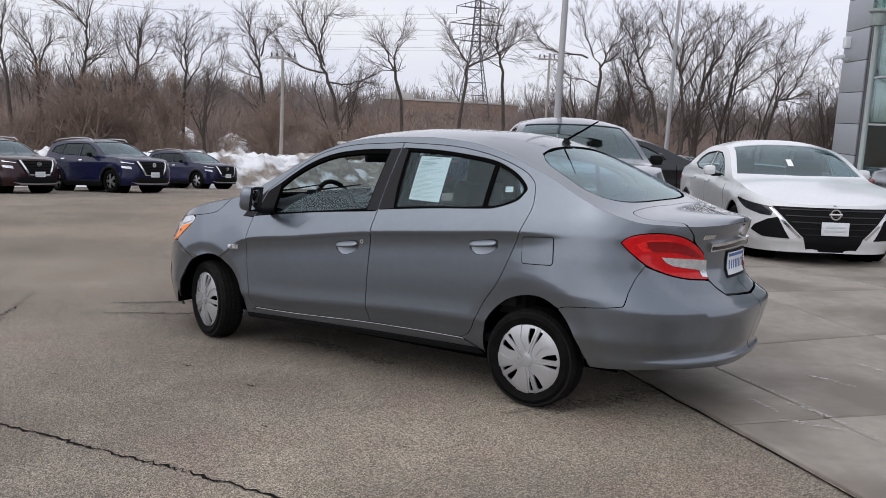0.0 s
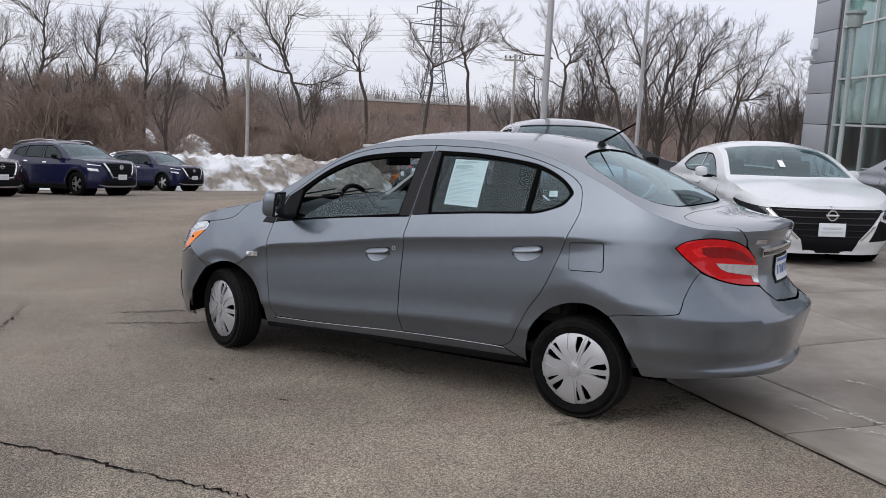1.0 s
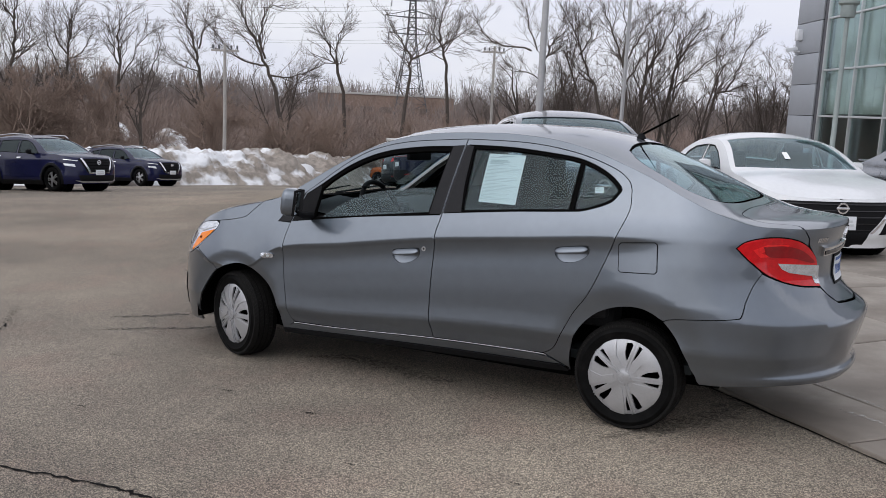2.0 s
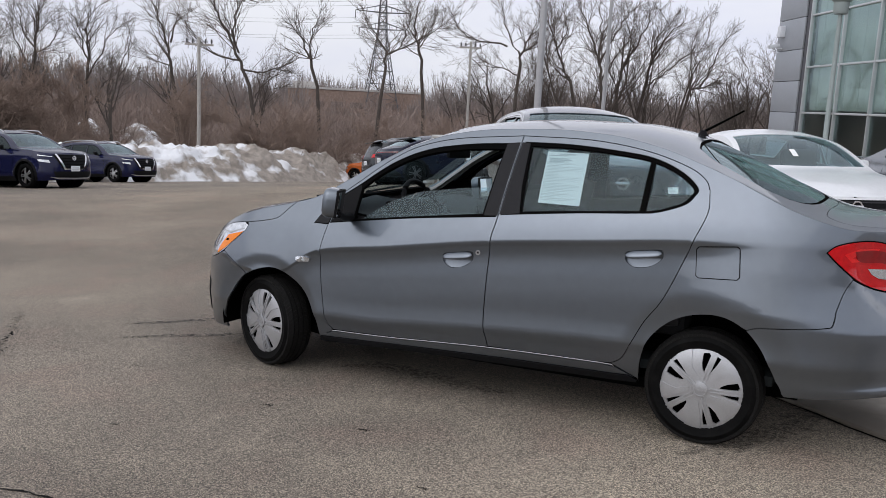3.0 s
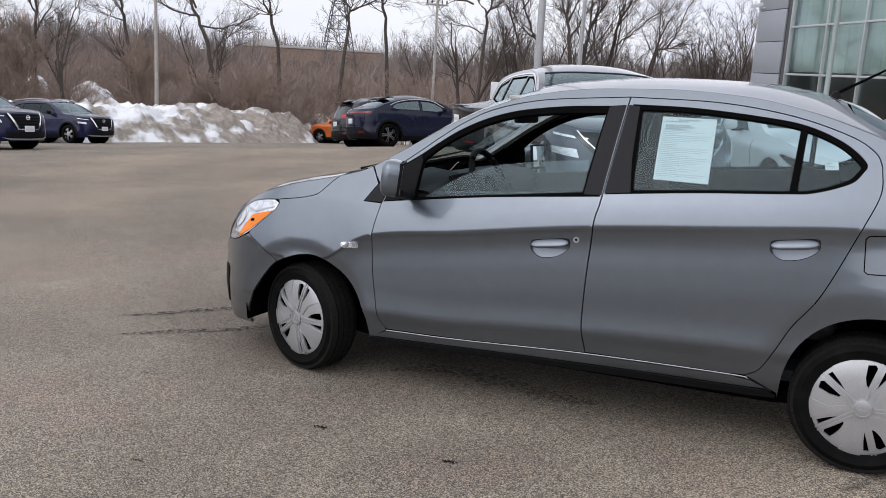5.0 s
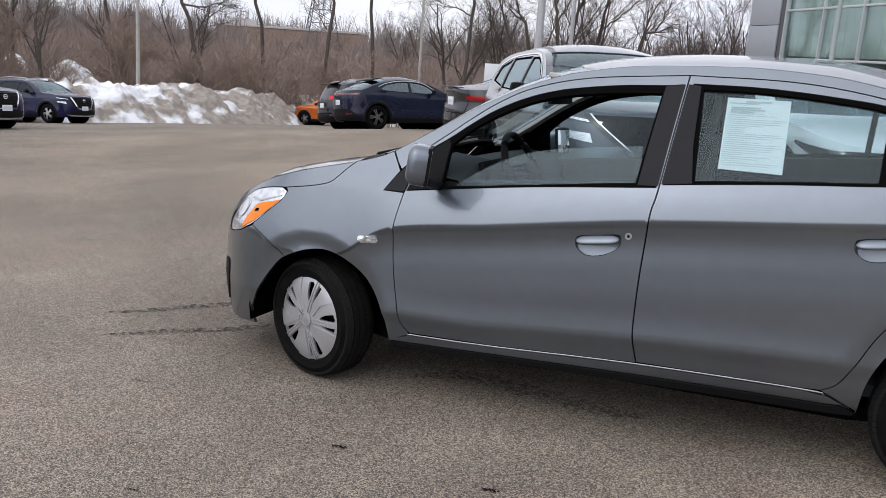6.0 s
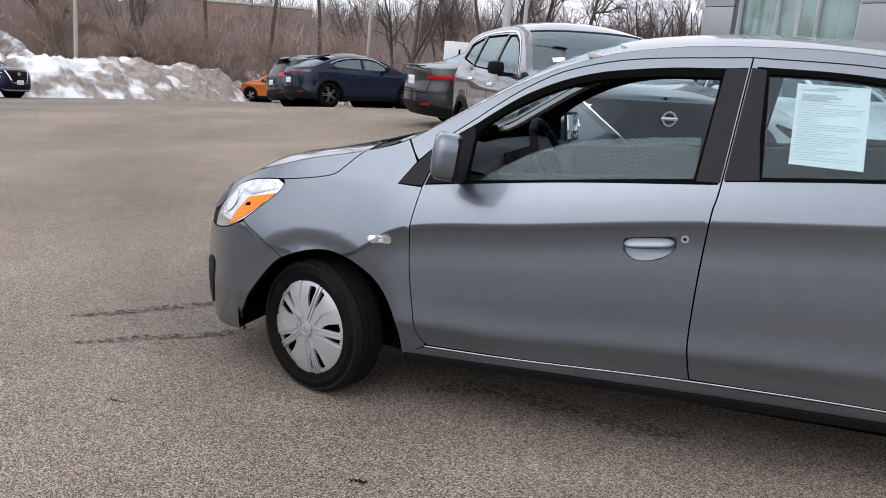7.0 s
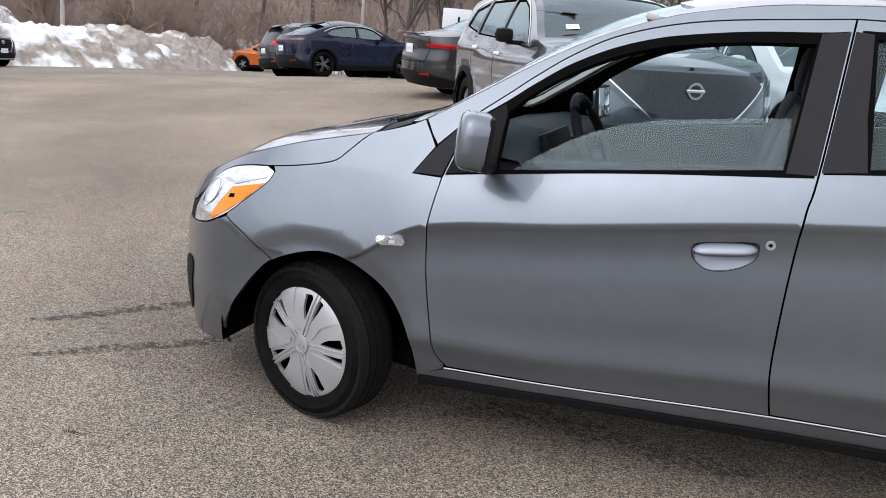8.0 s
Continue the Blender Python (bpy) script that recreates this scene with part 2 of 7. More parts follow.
def sedan_inset(x, z):
    c, b = shoulder(x), belt(x)
    d = z - c
    strength = ramp(x, 1.0, 1.22) * ramp(x, 3.65, 3.25)
    haunch = 0.13 * np.clip(c - z, 0, 0.31) * ramp(x, 3.15, 3.5) * ramp(x, 4.3, 3.95)
    tuck = under(z - crease(x))
    low = -haunch + tuck * (1 - 0.75 * (z < crease(x)) * ramp(x, 0.42, 0.15)) + below(d) * strength
    up = np.clip(d, 0, None)
    old, part_up = b - first_shoulder(x), np.clip(up / (b - c), 0, 1)
    mid = 0.22 * old * part_up + 0.9 * (old * part_up) ** 2
    win = np.clip(z - b, 0, None)
    flank = np.where(d < 0, low, mid + 0.40 * win + 0.22 * win ** 2)
    for hub, tuck_in, reach in ((0.815, 0.011, 0.40), (3.37, 0.014, 0.45)):
        r = np.hypot(x - hub, z - 0.285)
        flank = flank + tuck_in * ramp(r, reach, 0.32)
    flank = flank + 0.8 * np.clip(z - bumper_line(x), 0, 0.07) * ramp(x, 3.98, 4.10)
    return flank


SEDAN = Shape(4.305, 1.67, (0.85, 2.6, 2.1), (0.80, 2.8, 2.2),
              knots((0.1, 0.04), (0.2, 0.018), (0.35, 0.0), (0.5, 0.0), (0.62, 0.02), (0.72, 0.07), (0.85, 0.17), (1.0, 0.35)),
              knots((0.15, -0.16), (0.25, -0.07), (0.30, -0.005), (0.33, 0.012), (0.345, 0.002), (0.362, -0.012), (0.40, -0.002), (0.50, 0.026), (0.590, 0.046), (0.598, 0.046), (0.605, 0.041),
                    (0.66, -0.03), (0.70, -0.075), (0.80, -0.115), (0.90, -0.110), (1.0, -0.082), (1.05, -0.075), (1.2, -0.2)),
              sedan_inset,
              knots((-0.7, 0.66), (-0.1, 0.70), (0.15, 0.78), (0.4, 0.87), (0.65, 0.925), (0.9, 0.97), (1.1, 1.02), (1.3, 1.13), (1.5, 1.25), (1.7, 1.345),
                    (1.9, 1.405), (2.2, 1.44), (2.5, 1.445), (2.8, 1.425), (3.05, 1.375), (3.3, 1.29), (3.6, 1.165), (3.8, 1.09), (4.0, 1.045), (4.3, 1.03), (4.9, 1.04)),
              knots((0.1, 0.70), (0.4, 0.885), (0.7, 0.952), (1.0, 1.014), (1.1, 1.065), (1.3, 1.20), (1.5, 1.325), (1.7, 1.415), (2.0, 1.48), (2.4, 1.505),
                    (2.8, 1.495), (3.05, 1.457), (3.3, 1.362), (3.6, 1.212), (3.85, 1.095), (4.0, 1.08), (4.15, 1.07), (4.3, 1.05)), hood=4.5)
from mathutils import geometry

# ---- mesh helpers ----
def mesh_of(name, verts, faces, mat, normals=None, smooth=True):
    me = bpy.data.meshes.new(name)
    me.from_pydata([tuple(v) for v in verts], [], [tuple(f) for f in faces])
    me.materials.append(mat)
    me.polygons.foreach_set("use_smooth", [smooth] * len(me.polygons))
    if normals is not None:
        me.normals_split_custom_set_from_vertices([tuple(v) for v in normals])
    me.update()
    return me


def part(name, me, parent, label=""):
    """One mesh as ONE object under a thing or under a part."""
    ob = new(name, me)
    ob.parent = parent
    return tagged(ob, label) if label else ob


def thing(name, m, label, category, group="", kind=""):
    ob = new(name)
    ob.empty_display_size = 0.2
    ob.matrix_world = m
    return tagged(ob, label, category, group, kind)


def from_bm(name, bm, mat, smooth=False, angle=None):
    me = bpy.data.meshes.new(name)
    bmesh.ops.recalc_face_normals(bm, faces=bm.faces)
    bm.to_mesh(me)
    bm.free()
    me.materials.append(mat)
    me.polygons.foreach_set("use_smooth", [smooth] * len(me.polygons))
    if angle:
        me.set_sharp_from_angle(angle=radians(angle))
    return me


def add_box(bm, size, m=None, bevel=0.0, segments=2):
    made = bmesh.ops.create_cube(bm, size=1.0, matrix=(m or Matrix()) @ Matrix.Diagonal((*size, 1)))["verts"]
    if bevel:
        edges = list({e for v in made for e in v.link_edges})
        bmesh.ops.bevel(bm, geom=edges, offset=bevel, segments=segments, profile=0.6, affect="EDGES")
    return made


def box_mesh(name, size, mat, m=None, bevel=0.01):
    bm = bmesh.new()
    add_box(bm, size, m, bevel)
    return from_bm(name, bm, mat, True, 40)


def add_tube(bm, points, radii, sides=8):
    """A tapered tube along points."""
    rings = []
    pts = [Vector(p) for p in points]
    for i, p in enumerate(pts):
        a = (pts[min(i + 1, len(pts) - 1)] - pts[max(i - 1, 0)]).normalized()
        s = a.orthogonal().normalized()
        t = a.cross(s)
        rings.append([bm.verts.new(p + (s * math.cos(k * math.tau / sides) + t * math.sin(k * math.tau / sides)) * radii[i]) for k in range(sides)])
    for a, b in zip(rings, rings[1:]):
        for k in range(sides):
            bm.faces.new((a[k], a[(k + 1) % sides], b[(k + 1) % sides], b[k]))
    bm.faces.new(rings[0][::-1])
    bm.faces.new(rings[-1])


def tube_mesh(name, points, radii, mat, sides=10):
    bm = bmesh.new()
    add_tube(bm, points, radii, sides)
    return from_bm(name, bm, mat, True, 50)


def spun(name, profile, mat, steps=48, axis="y", closed=True, notch=None):
    """A profile of (radius, along) pairs turned round an axis."""
    verts, faces, n = [], [], len(profile)
    for k in range(steps):
        c, s = math.cos(k * math.tau / steps), math.sin(k * math.tau / steps)
        for r, a in profile:
            if notch and r > notch and abs(a) > 0.012 and (k + (1 if a > 0 else 0)) % 3 < 1:
                r -= 0.0035
            verts.append((r * c, a, r * s) if axis == "y" else (r * c, r * s, a))
    for k in range(steps):
        j = (k + 1) % steps
        for i in range(n if closed else n - 1):
            i2 = (i + 1) % n
            faces.append((k * n + i, k * n + i2, j * n + i2, j * n + i))
    bm = bmesh.new()
    vs = [bm.verts.new(v) for v in verts]
    for f in faces:
        bm.faces.new([vs[i] for i in f])
    bmesh.ops.remove_doubles(bm, verts=bm.verts, dist=1e-5)
    return from_bm(name, bm, mat, True, 35)


def spline(*pts, steps=5):
    """A smooth line through a few points."""
    p = np.array(pts, float)
    if len(p) < 3:
        return [tuple(v) for v in p]
    q = np.vstack([2 * p[0] - p[1], p, 2 * p[-1] - p[-2]])
    line = []
    for i in range(1, len(q) - 2):
        for k in range(steps):
            t = k / steps
            line.append(tuple(0.5 * (2 * q[i] + (q[i + 1] - q[i - 1]) * t + (2 * q[i - 1] - 5 * q[i] + 4 * q[i + 1] - q[i + 2]) * t * t
                                     + (3 * q[i] - q[i - 1] - 3 * q[i + 1] + q[i + 2]) * t ** 3)))
    line.append(tuple(p[-1]))
    return line


def inside(pts, loop):
    x, y = pts[:, 0], pts[:, 1]
    got = np.zeros(len(pts), bool)
    a = np.array(loop)
    b = np.roll(a, -1, 0)
    for (x1, y1), (x2, y2) in zip(a, b):
        if y1 != y2:
            got ^= ((y1 > y) != (y2 > y)) & (x < (x2 - x1) * (y - y1) / (y2 - y1) + x1)
    return got


def refined(loop, step):
    line = []
    for a, b in zip(loop, loop[1:] + loop[:1]):
        d = math.dist(a, b)
        if d < 1e-5:
            continue
        k = max(1, math.ceil(d / step))
        line += [(a[0] + (b[0] - a[0]) * i / k, a[1] + (b[1] - a[1]) * i / k) for i in range(k)]
    return line


CREASES = {}


def panel(surface, outline, holes=(), step=0.05, lift=0.0, flange=0.012, flip=None):
    """A sheet cut along an outline in a surface's own two coordinates, with turned-in edges: vertices, faces, normals.
    flip: mirrored about that y."""
    loops = [refined(list(l), step) for l in (outline, *holes)]
    edge_pts = np.array([p for l in loops for p in l])
    lo, hi = edge_pts.min(0), edge_pts.max(0)
    gx, gy = np.meshgrid(np.arange(lo[0] + step / 2, hi[0], step), np.arange(lo[1] + step / 2, hi[1], step), indexing="ij")
    grid = np.stack([gx.ravel(), gy.ravel()], -1)
    grid[:, 0] += np.where(np.arange(len(grid)) % 2, 0.001, -0.001)
    for line in CREASES.get(surface, ()):
        a = np.arange(lo[0] + step / 3, hi[0], step * 0.6)
        z = line(a)
        grid = np.vstack([grid[np.abs(grid[:, 1] - line(grid[:, 0])) > 0.011], np.stack([a, z], -1)])
    if len(grid):
        keep = inside(grid, loops[0])
        for l in loops[1:]:
            keep &= ~inside(grid, l)
        grid = grid[keep]
    if len(grid):
        near = np.min(np.hypot(grid[:, None, 0] - edge_pts[None, :, 0], grid[:, None, 1] - edge_pts[None, :, 1]), 1)
        grid = grid[near > (step * 0.45 if surface not in CREASES else 0.006)]
    edges, at = [], 0
    for l in loops:
        edges += [(at + i, at + (i + 1) % len(l)) for i in range(len(l))]
        at += len(l)
    flat_pts = np.vstack([edge_pts, grid]) if len(grid) else edge_pts
    vs, _, fs, _, _, _ = geometry.delaunay_2d_cdt([Vector(p) for p in flat_pts], edges, [], 0, 1e-6)
    uv = np.array([tuple(v) for v in vs])
    mid = np.array([uv[list(f)].mean(0) for f in fs])
    ok = inside(mid, loops[0])
    for l in loops[1:]:
        ok &= ~inside(mid, l)
    faces = [tuple(f) for f, k in zip(fs, ok) if k]
    e = 2e-3
    p = surface(uv[:, 0], uv[:, 1])
    du = surface(uv[:, 0] + e, uv[:, 1]) - surface(uv[:, 0] - e, uv[:, 1])
    dv = surface(uv[:, 0], uv[:, 1] + e) - surface(uv[:, 0], uv[:, 1] - e)
    n = np.cross(du, dv)
    n /= np.maximum(np.linalg.norm(n, axis=1), 1e-12)[:, None]
    p = p + n * lift
    # faces counter-clockwise in the plane look along +n
    fixed = []
    for f in faces:
        a, b, c = (uv[i] for i in f[:3])
        fixed.append(f if (b[0] - a[0]) * (c[1] - a[1]) - (b[1] - a[1]) * (c[0] - a[0]) > 0 else f[::-1])
    verts, normals = list(p), list(n)
    if flange:
        count = {}
        for f in fixed:
            for a, b in zip(f, f[1:] + f[:1]):
                count[(a, b)] = 1
        rim = [(a, b) for a, b in count if (b, a) not in count]
        back_of, front_of = {}, {}
        for a, b in rim:
            out2 = np.array([uv[b][1] - uv[a][1], -(uv[b][0] - uv[a][0])])
            out3 = du[a] * out2[0] + dv[a] * out2[1]
            out3 /= max(np.linalg.norm(out3), 1e-12)
            ids = []
            for i in (a, b):
                if i not in back_of:
                    front_of[i] = len(verts)
                    verts.append(p[i])
                    normals.append(out3)
                    back_of[i] = len(verts)
                    verts.append(p[i] - n[i] * flange)
                    normals.append(out3)
            fixed.append((front_of[b], front_of[a], back_of[a], back_of[b]))
    verts, normals = np.array(verts), np.array(normals)
    if flip is not None:
        verts[:, 1], normals[:, 1] = 2 * flip - verts[:, 1], -normals[:, 1]
        fixed = [f[::-1] for f in fixed]
    return verts, fixed, normals


def joined(*sheets):
    verts, faces, normals, at = [], [], [], 0
    for v, f, n in sheets:
        verts += list(v)
        normals += list(n)
        faces += [tuple(i + at for i in g) for g in f]
        at += len(v)
    return verts, faces, normals


def sheet_mesh(name, mat, *sheets):
    v, f, n = joined(*sheets)
    return mesh_of(name, v, f, mat, n)
# ---- the lot: a plain that falls gently away from the building ----
def ground_z(x, y):
    d = math.hypot(x - 2, y)
    lot = 0.036 * (x - 3.35) - 0.020 * y - 0.048 * 6 * math.log1p(math.exp(min((d - 14) / 6, 25))) * float(ramp(d, 2.5, 6.5))
    lot += 0.18 * float(ramp(y, 1.5, 5.0) * ramp(x, -8.0, -2.0)) + 0.26 * float(ramp(y, 8.0, 16.0) * ramp(x, -16.0, -8.0))
    out_x = max(0.0, -24.0 - x, (y - 46.0) * 0.6, x - 60, -40 - y)
    return max(lot, -3.4) + 2.7 * (1 - math.exp(-(max(0, out_x - 2) / 70) ** 1.5))


def on_ground(x, y, yaw=0.0, dz=0.0):
    """A pose that stands on the lot at (x, y), leaning with its slope, its own +x turned to yaw."""
    e = 0.8
    n = Vector((ground_z(x - e, y) - ground_z(x + e, y), ground_z(x, y - e) - ground_z(x, y + e), 2 * e)).normalized()
    a = Vector((math.cos(radians(yaw)), math.sin(radians(yaw)), 0))
    a = (a - n * a.dot(n)).normalized()
    m = Matrix((a, n.cross(a), n)).transposed().to_4x4()
    m.translation = (x, y, ground_z(x, y) + dz)
    return m


def asphalt():
    m = material("worn_asphalt", (0.198, 0.172, 0.143), 0.85, vary=0.10, scale=0.5)
    n, l = m.node_tree.nodes, m.node_tree.links
    b = n["Principled BSDF"]
    co = n.new("ShaderNodeTexCoord")
    base = b.inputs["Base Color"].links[0].from_socket
    # chippings: each pale or dark
    stones = n.new("ShaderNodeTexVoronoi")
    stones.inputs["Scale"].default_value = 235.0
    l.new(co.outputs["Object"], stones.inputs["Vector"])
    tone = n.new("ShaderNodeValToRGB")
    e = tone.color_ramp.elements
    e[0].position, e[0].color = 0.0, (0.16, 0.153, 0.145, 1)
    e[1].position, e[1].color = 1.0, (2.25, 2.19, 2.07, 1)
    mid = tone.color_ramp.elements.new(0.55)
    mid.color = (0.90, 0.89, 0.87, 1)
    split = n.new("ShaderNodeSeparateColor")
    l.new(stones.outputs["Color"], split.inputs[0])
    l.new(split.outputs[0], tone.inputs["Fac"])
    speck = n.new("ShaderNodeMix")
    speck.data_type, speck.blend_type = "RGBA", "MULTIPLY"
    speck.inputs["Factor"].default_value = 1.0
    l.new(base, speck.inputs["A"])
    l.new(tone.outputs[0], speck.inputs["B"])
    # broad worn and damp patches
    patch = n.new("ShaderNodeTexNoise")
    patch.inputs["Scale"].default_value, patch.inputs["Detail"].default_value = 0.45, 6.0
    l.new(co.outputs["Object"], patch.inputs["Vector"])
    lane = n.new("ShaderNodeMapRange")
    lane.inputs["From Min"].default_value, lane.inputs["From Max"].default_value = 0.35, 0.65
    lane.inputs["To Min"].default_value, lane.inputs["To Max"].default_value = 0.82, 1.20
    l.new(patch.outputs["Fac"], lane.inputs["Value"])
    wash = n.new("ShaderNodeMix")
    wash.data_type, wash.blend_type = "RGBA", "MULTIPLY"
    wash.inputs["Factor"].default_value = 1.0
    l.new(speck.outputs["Result"], wash.inputs["A"])
    l.new(lane.outputs[0], wash.inputs["B"])
    # reddish and pale mottling
    mott = n.new("ShaderNodeTexNoise")
    mott.inputs["Scale"].default_value, mott.inputs["Detail"].default_value = 1.7, 5.0
    l.new(co.outputs["Object"], mott.inputs["Vector"])
    hue = n.new("ShaderNodeValToRGB")
    hue.color_ramp.elements[0].position, hue.color_ramp.elements[0].color = 0.36, (1.05, 0.985, 0.97, 1)
    hue.color_ramp.elements[1].position, hue.color_ramp.elements[1].color = 0.66, (1.08, 1.075, 1.05, 1)
    hue.color_ramp.elements.new(0.5).color = (0.96, 0.955, 0.94, 1)
    l.new(mott.outputs["Fac"], hue.inputs["Fac"])
    mottled = n.new("ShaderNodeMix")
    mottled.data_type, mottled.blend_type = "RGBA", "MULTIPLY"
    mottled.inputs["Factor"].default_value = 1.0
    l.new(wash.outputs["Result"], mottled.inputs["A"])
    l.new(hue.outputs[0], mottled.inputs["B"])
    # a paler, more worn stretch
    near = n.new("ShaderNodeVectorMath")
    near.operation = "DISTANCE"
    near.inputs[1].default_value = (-5.0, 11.0, 0.0)
    l.new(co.outputs["Object"], near.inputs[0])
    ragged = n.new("ShaderNodeMath")
    ragged.operation, ragged.inputs[1].default_value = "MULTIPLY_ADD", -7.0
    l.new(patch.outputs["Fac"], ragged.inputs[0])
    l.new(near.outputs["Value"], ragged.inputs[2])
    fade = n.new("ShaderNodeMapRange")
    fade.inputs["From Min"].default_value, fade.inputs["From Max"].default_value = 8.0, 1.0
    l.new(ragged.outputs[0], fade.inputs["Value"])
    worn = n.new("ShaderNodeMix")
    worn.data_type, worn.blend_type = "RGBA", "MULTIPLY"
    worn.inputs["B"].default_value = (1.22, 1.18, 1.13, 1)
    l.new(fade.outputs[0], worn.inputs["Factor"])
    l.new(mottled.outputs["Result"], worn.inputs["A"])
    # a paler area with a ragged edge round one point near the sedan's rear
    pale_centre = n.new("ShaderNodeVectorMath")
    pale_centre.operation = "DISTANCE"
    pale_centre.inputs[1].default_value = (4.2, -1.2, 0.0)
    l.new(co.outputs["Object"], pale_centre.inputs[0])
    frayed = n.new("ShaderNodeMath")
    frayed.operation, frayed.inputs[1].default_value = "MULTIPLY_ADD", -2.5
    l.new(mott.outputs["Fac"], frayed.inputs[0])
    l.new(pale_centre.outputs["Value"], frayed.inputs[2])
    thin = n.new("ShaderNodeMapRange")
    thin.inputs["From Min"].default_value, thin.inputs["From Max"].default_value = 1.3, -0.2
    l.new(frayed.outputs[0], thin.inputs["Value"])
    rubbed = n.new("ShaderNodeMix")
    rubbed.data_type, rubbed.blend_type = "RGBA", "MULTIPLY"
    rubbed.inputs["B"].default_value = (1.28, 1.28, 1.26, 1)
    l.new(thin.outputs[0], rubbed.inputs["Factor"])
    l.new(worn.outputs["Result"], rubbed.inputs["A"])
    l.new(rubbed.outputs["Result"], b.inputs["Base Color"])
    rise = n.new("ShaderNodeBump")
    rise.inputs["Strength"].default_value, rise.inputs["Distance"].default_value = 0.55, 0.006
    l.new(stones.outputs["Distance"], rise.inputs["Height"])
    l.new(rise.outputs[0], b.inputs["Normal"])
    return m


ASPHALT = asphalt()
CONCRETE = material("grey_concrete", (0.315, 0.280, 0.240), 0.75, vary=0.2, scale=1.2, bump=0.25, bump_scale=140, dirt=(0.185, 0.158, 0.132), dirt_scale=0.9, dirt_at=(0.44, 0.62), random_tone=0.08)
TAR = material("dark_crack_filler", (0.008, 0.0075, 0.007), 0.9, spec=0.1, vary=0.3, scale=6, bump=0.2, bump_scale=80)
SOIL = material("winter_soil", (0.088, 0.072, 0.060), 0.95, vary=0.35, scale=0.25, bump=0.5, bump_scale=6, dirt=(0.13, 0.105, 0.085), dirt_scale=0.12, dirt_at=(0.5, 0.62))
SNOW = material("old_dirty_snow", (0.30, 0.262, 0.225), 0.8, vary=0.45, scale=4, bump=1.0, bump_scale=22, dirt=(0.80, 0.81, 0.83), dirt_scale=0.9, dirt_at=(0.42, 0.54))
GREY_SNOW = material("gritty_grey_snow", (0.31, 0.272, 0.235), 0.85, vary=0.5, scale=4.0, bump=1.0, bump_scale=22, dirt=(0.78, 0.78, 0.79), dirt_scale=0.8, dirt_at=(0.54, 0.62))


def sheet(name, xs, ys, mat, height, keep=lambda x, y: True):
    at, verts, faces = {}, [], []
    for i, x in enumerate(xs):
        for j, y in enumerate(ys):
            at[i, j] = len(verts)
            verts.append((x, y, height(x, y)))
    for i in range(len(xs) - 1):
        for j in range(len(ys) - 1):
            if keep((xs[i] + xs[i + 1]) / 2, (ys[j] + ys[j + 1]) / 2):
                faces.append((at[i, j], at[i + 1, j], at[i + 1, j + 1], at[i, j + 1]))
    return mesh_of(name, verts, faces, mat)


def steps_out(near, far, fine, grow):
    vals, d, s = [0.0], 0.0, fine
    while d < far:
        d += s
        vals.append(d)
        if d > near:
            s *= grow
    return [-v for v in vals[:0:-1]] + vals


grid_lines = steps_out(24, 1600, 1.0, 1.22)
tagged(new("ground", sheet("ground", grid_lines, grid_lines, SOIL, lambda x, y: ground_z(x, y) - 0.03 - (0.25 if -23.5 < x < 59 and -39 < y < 45 else 0.0))),
       "brown winter soil and dead grass round the lot", "ground", kind="structure")
lot_x = [-23 + 0.75 * i for i in range(110)]
lot_y = [-38 + 0.75 * i for i in range(112)]
tagged(new("parking_lot", sheet("parking_lot", lot_x, lot_y, ASPHALT, ground_z)), "worn grey-brown asphalt of a car lot with coarse chippings", "asphalt", kind="structure")
# ---- the grey sedan ----
def pulled_in(loop, d):
    """A loop drawn in by d, counter-clockwise ones inwards."""
    p = np.array([q for i, q in enumerate(loop) if math.dist(q, loop[i - 1]) > 1e-6])
    area = np.sum(p[:, 0] * np.roll(p[:, 1], -1) - np.roll(p[:, 0], -1) * p[:, 1])
    if area < 0:
        p = p[::-1]
    a, b = p - np.roll(p, 1, 0), np.roll(p, -1, 0) - p
    a, b = a / np.linalg.norm(a, axis=1)[:, None], b / np.linalg.norm(b, axis=1)[:, None]
    na, nb = np.stack([-a[:, 1], a[:, 0]], -1), np.stack([-b[:, 1], b[:, 0]], -1)
    n = na + nb
    n = n / np.maximum(np.sum(n * na, 1), 0.5)[:, None]
    return [tuple(v) for v in p + n * d]


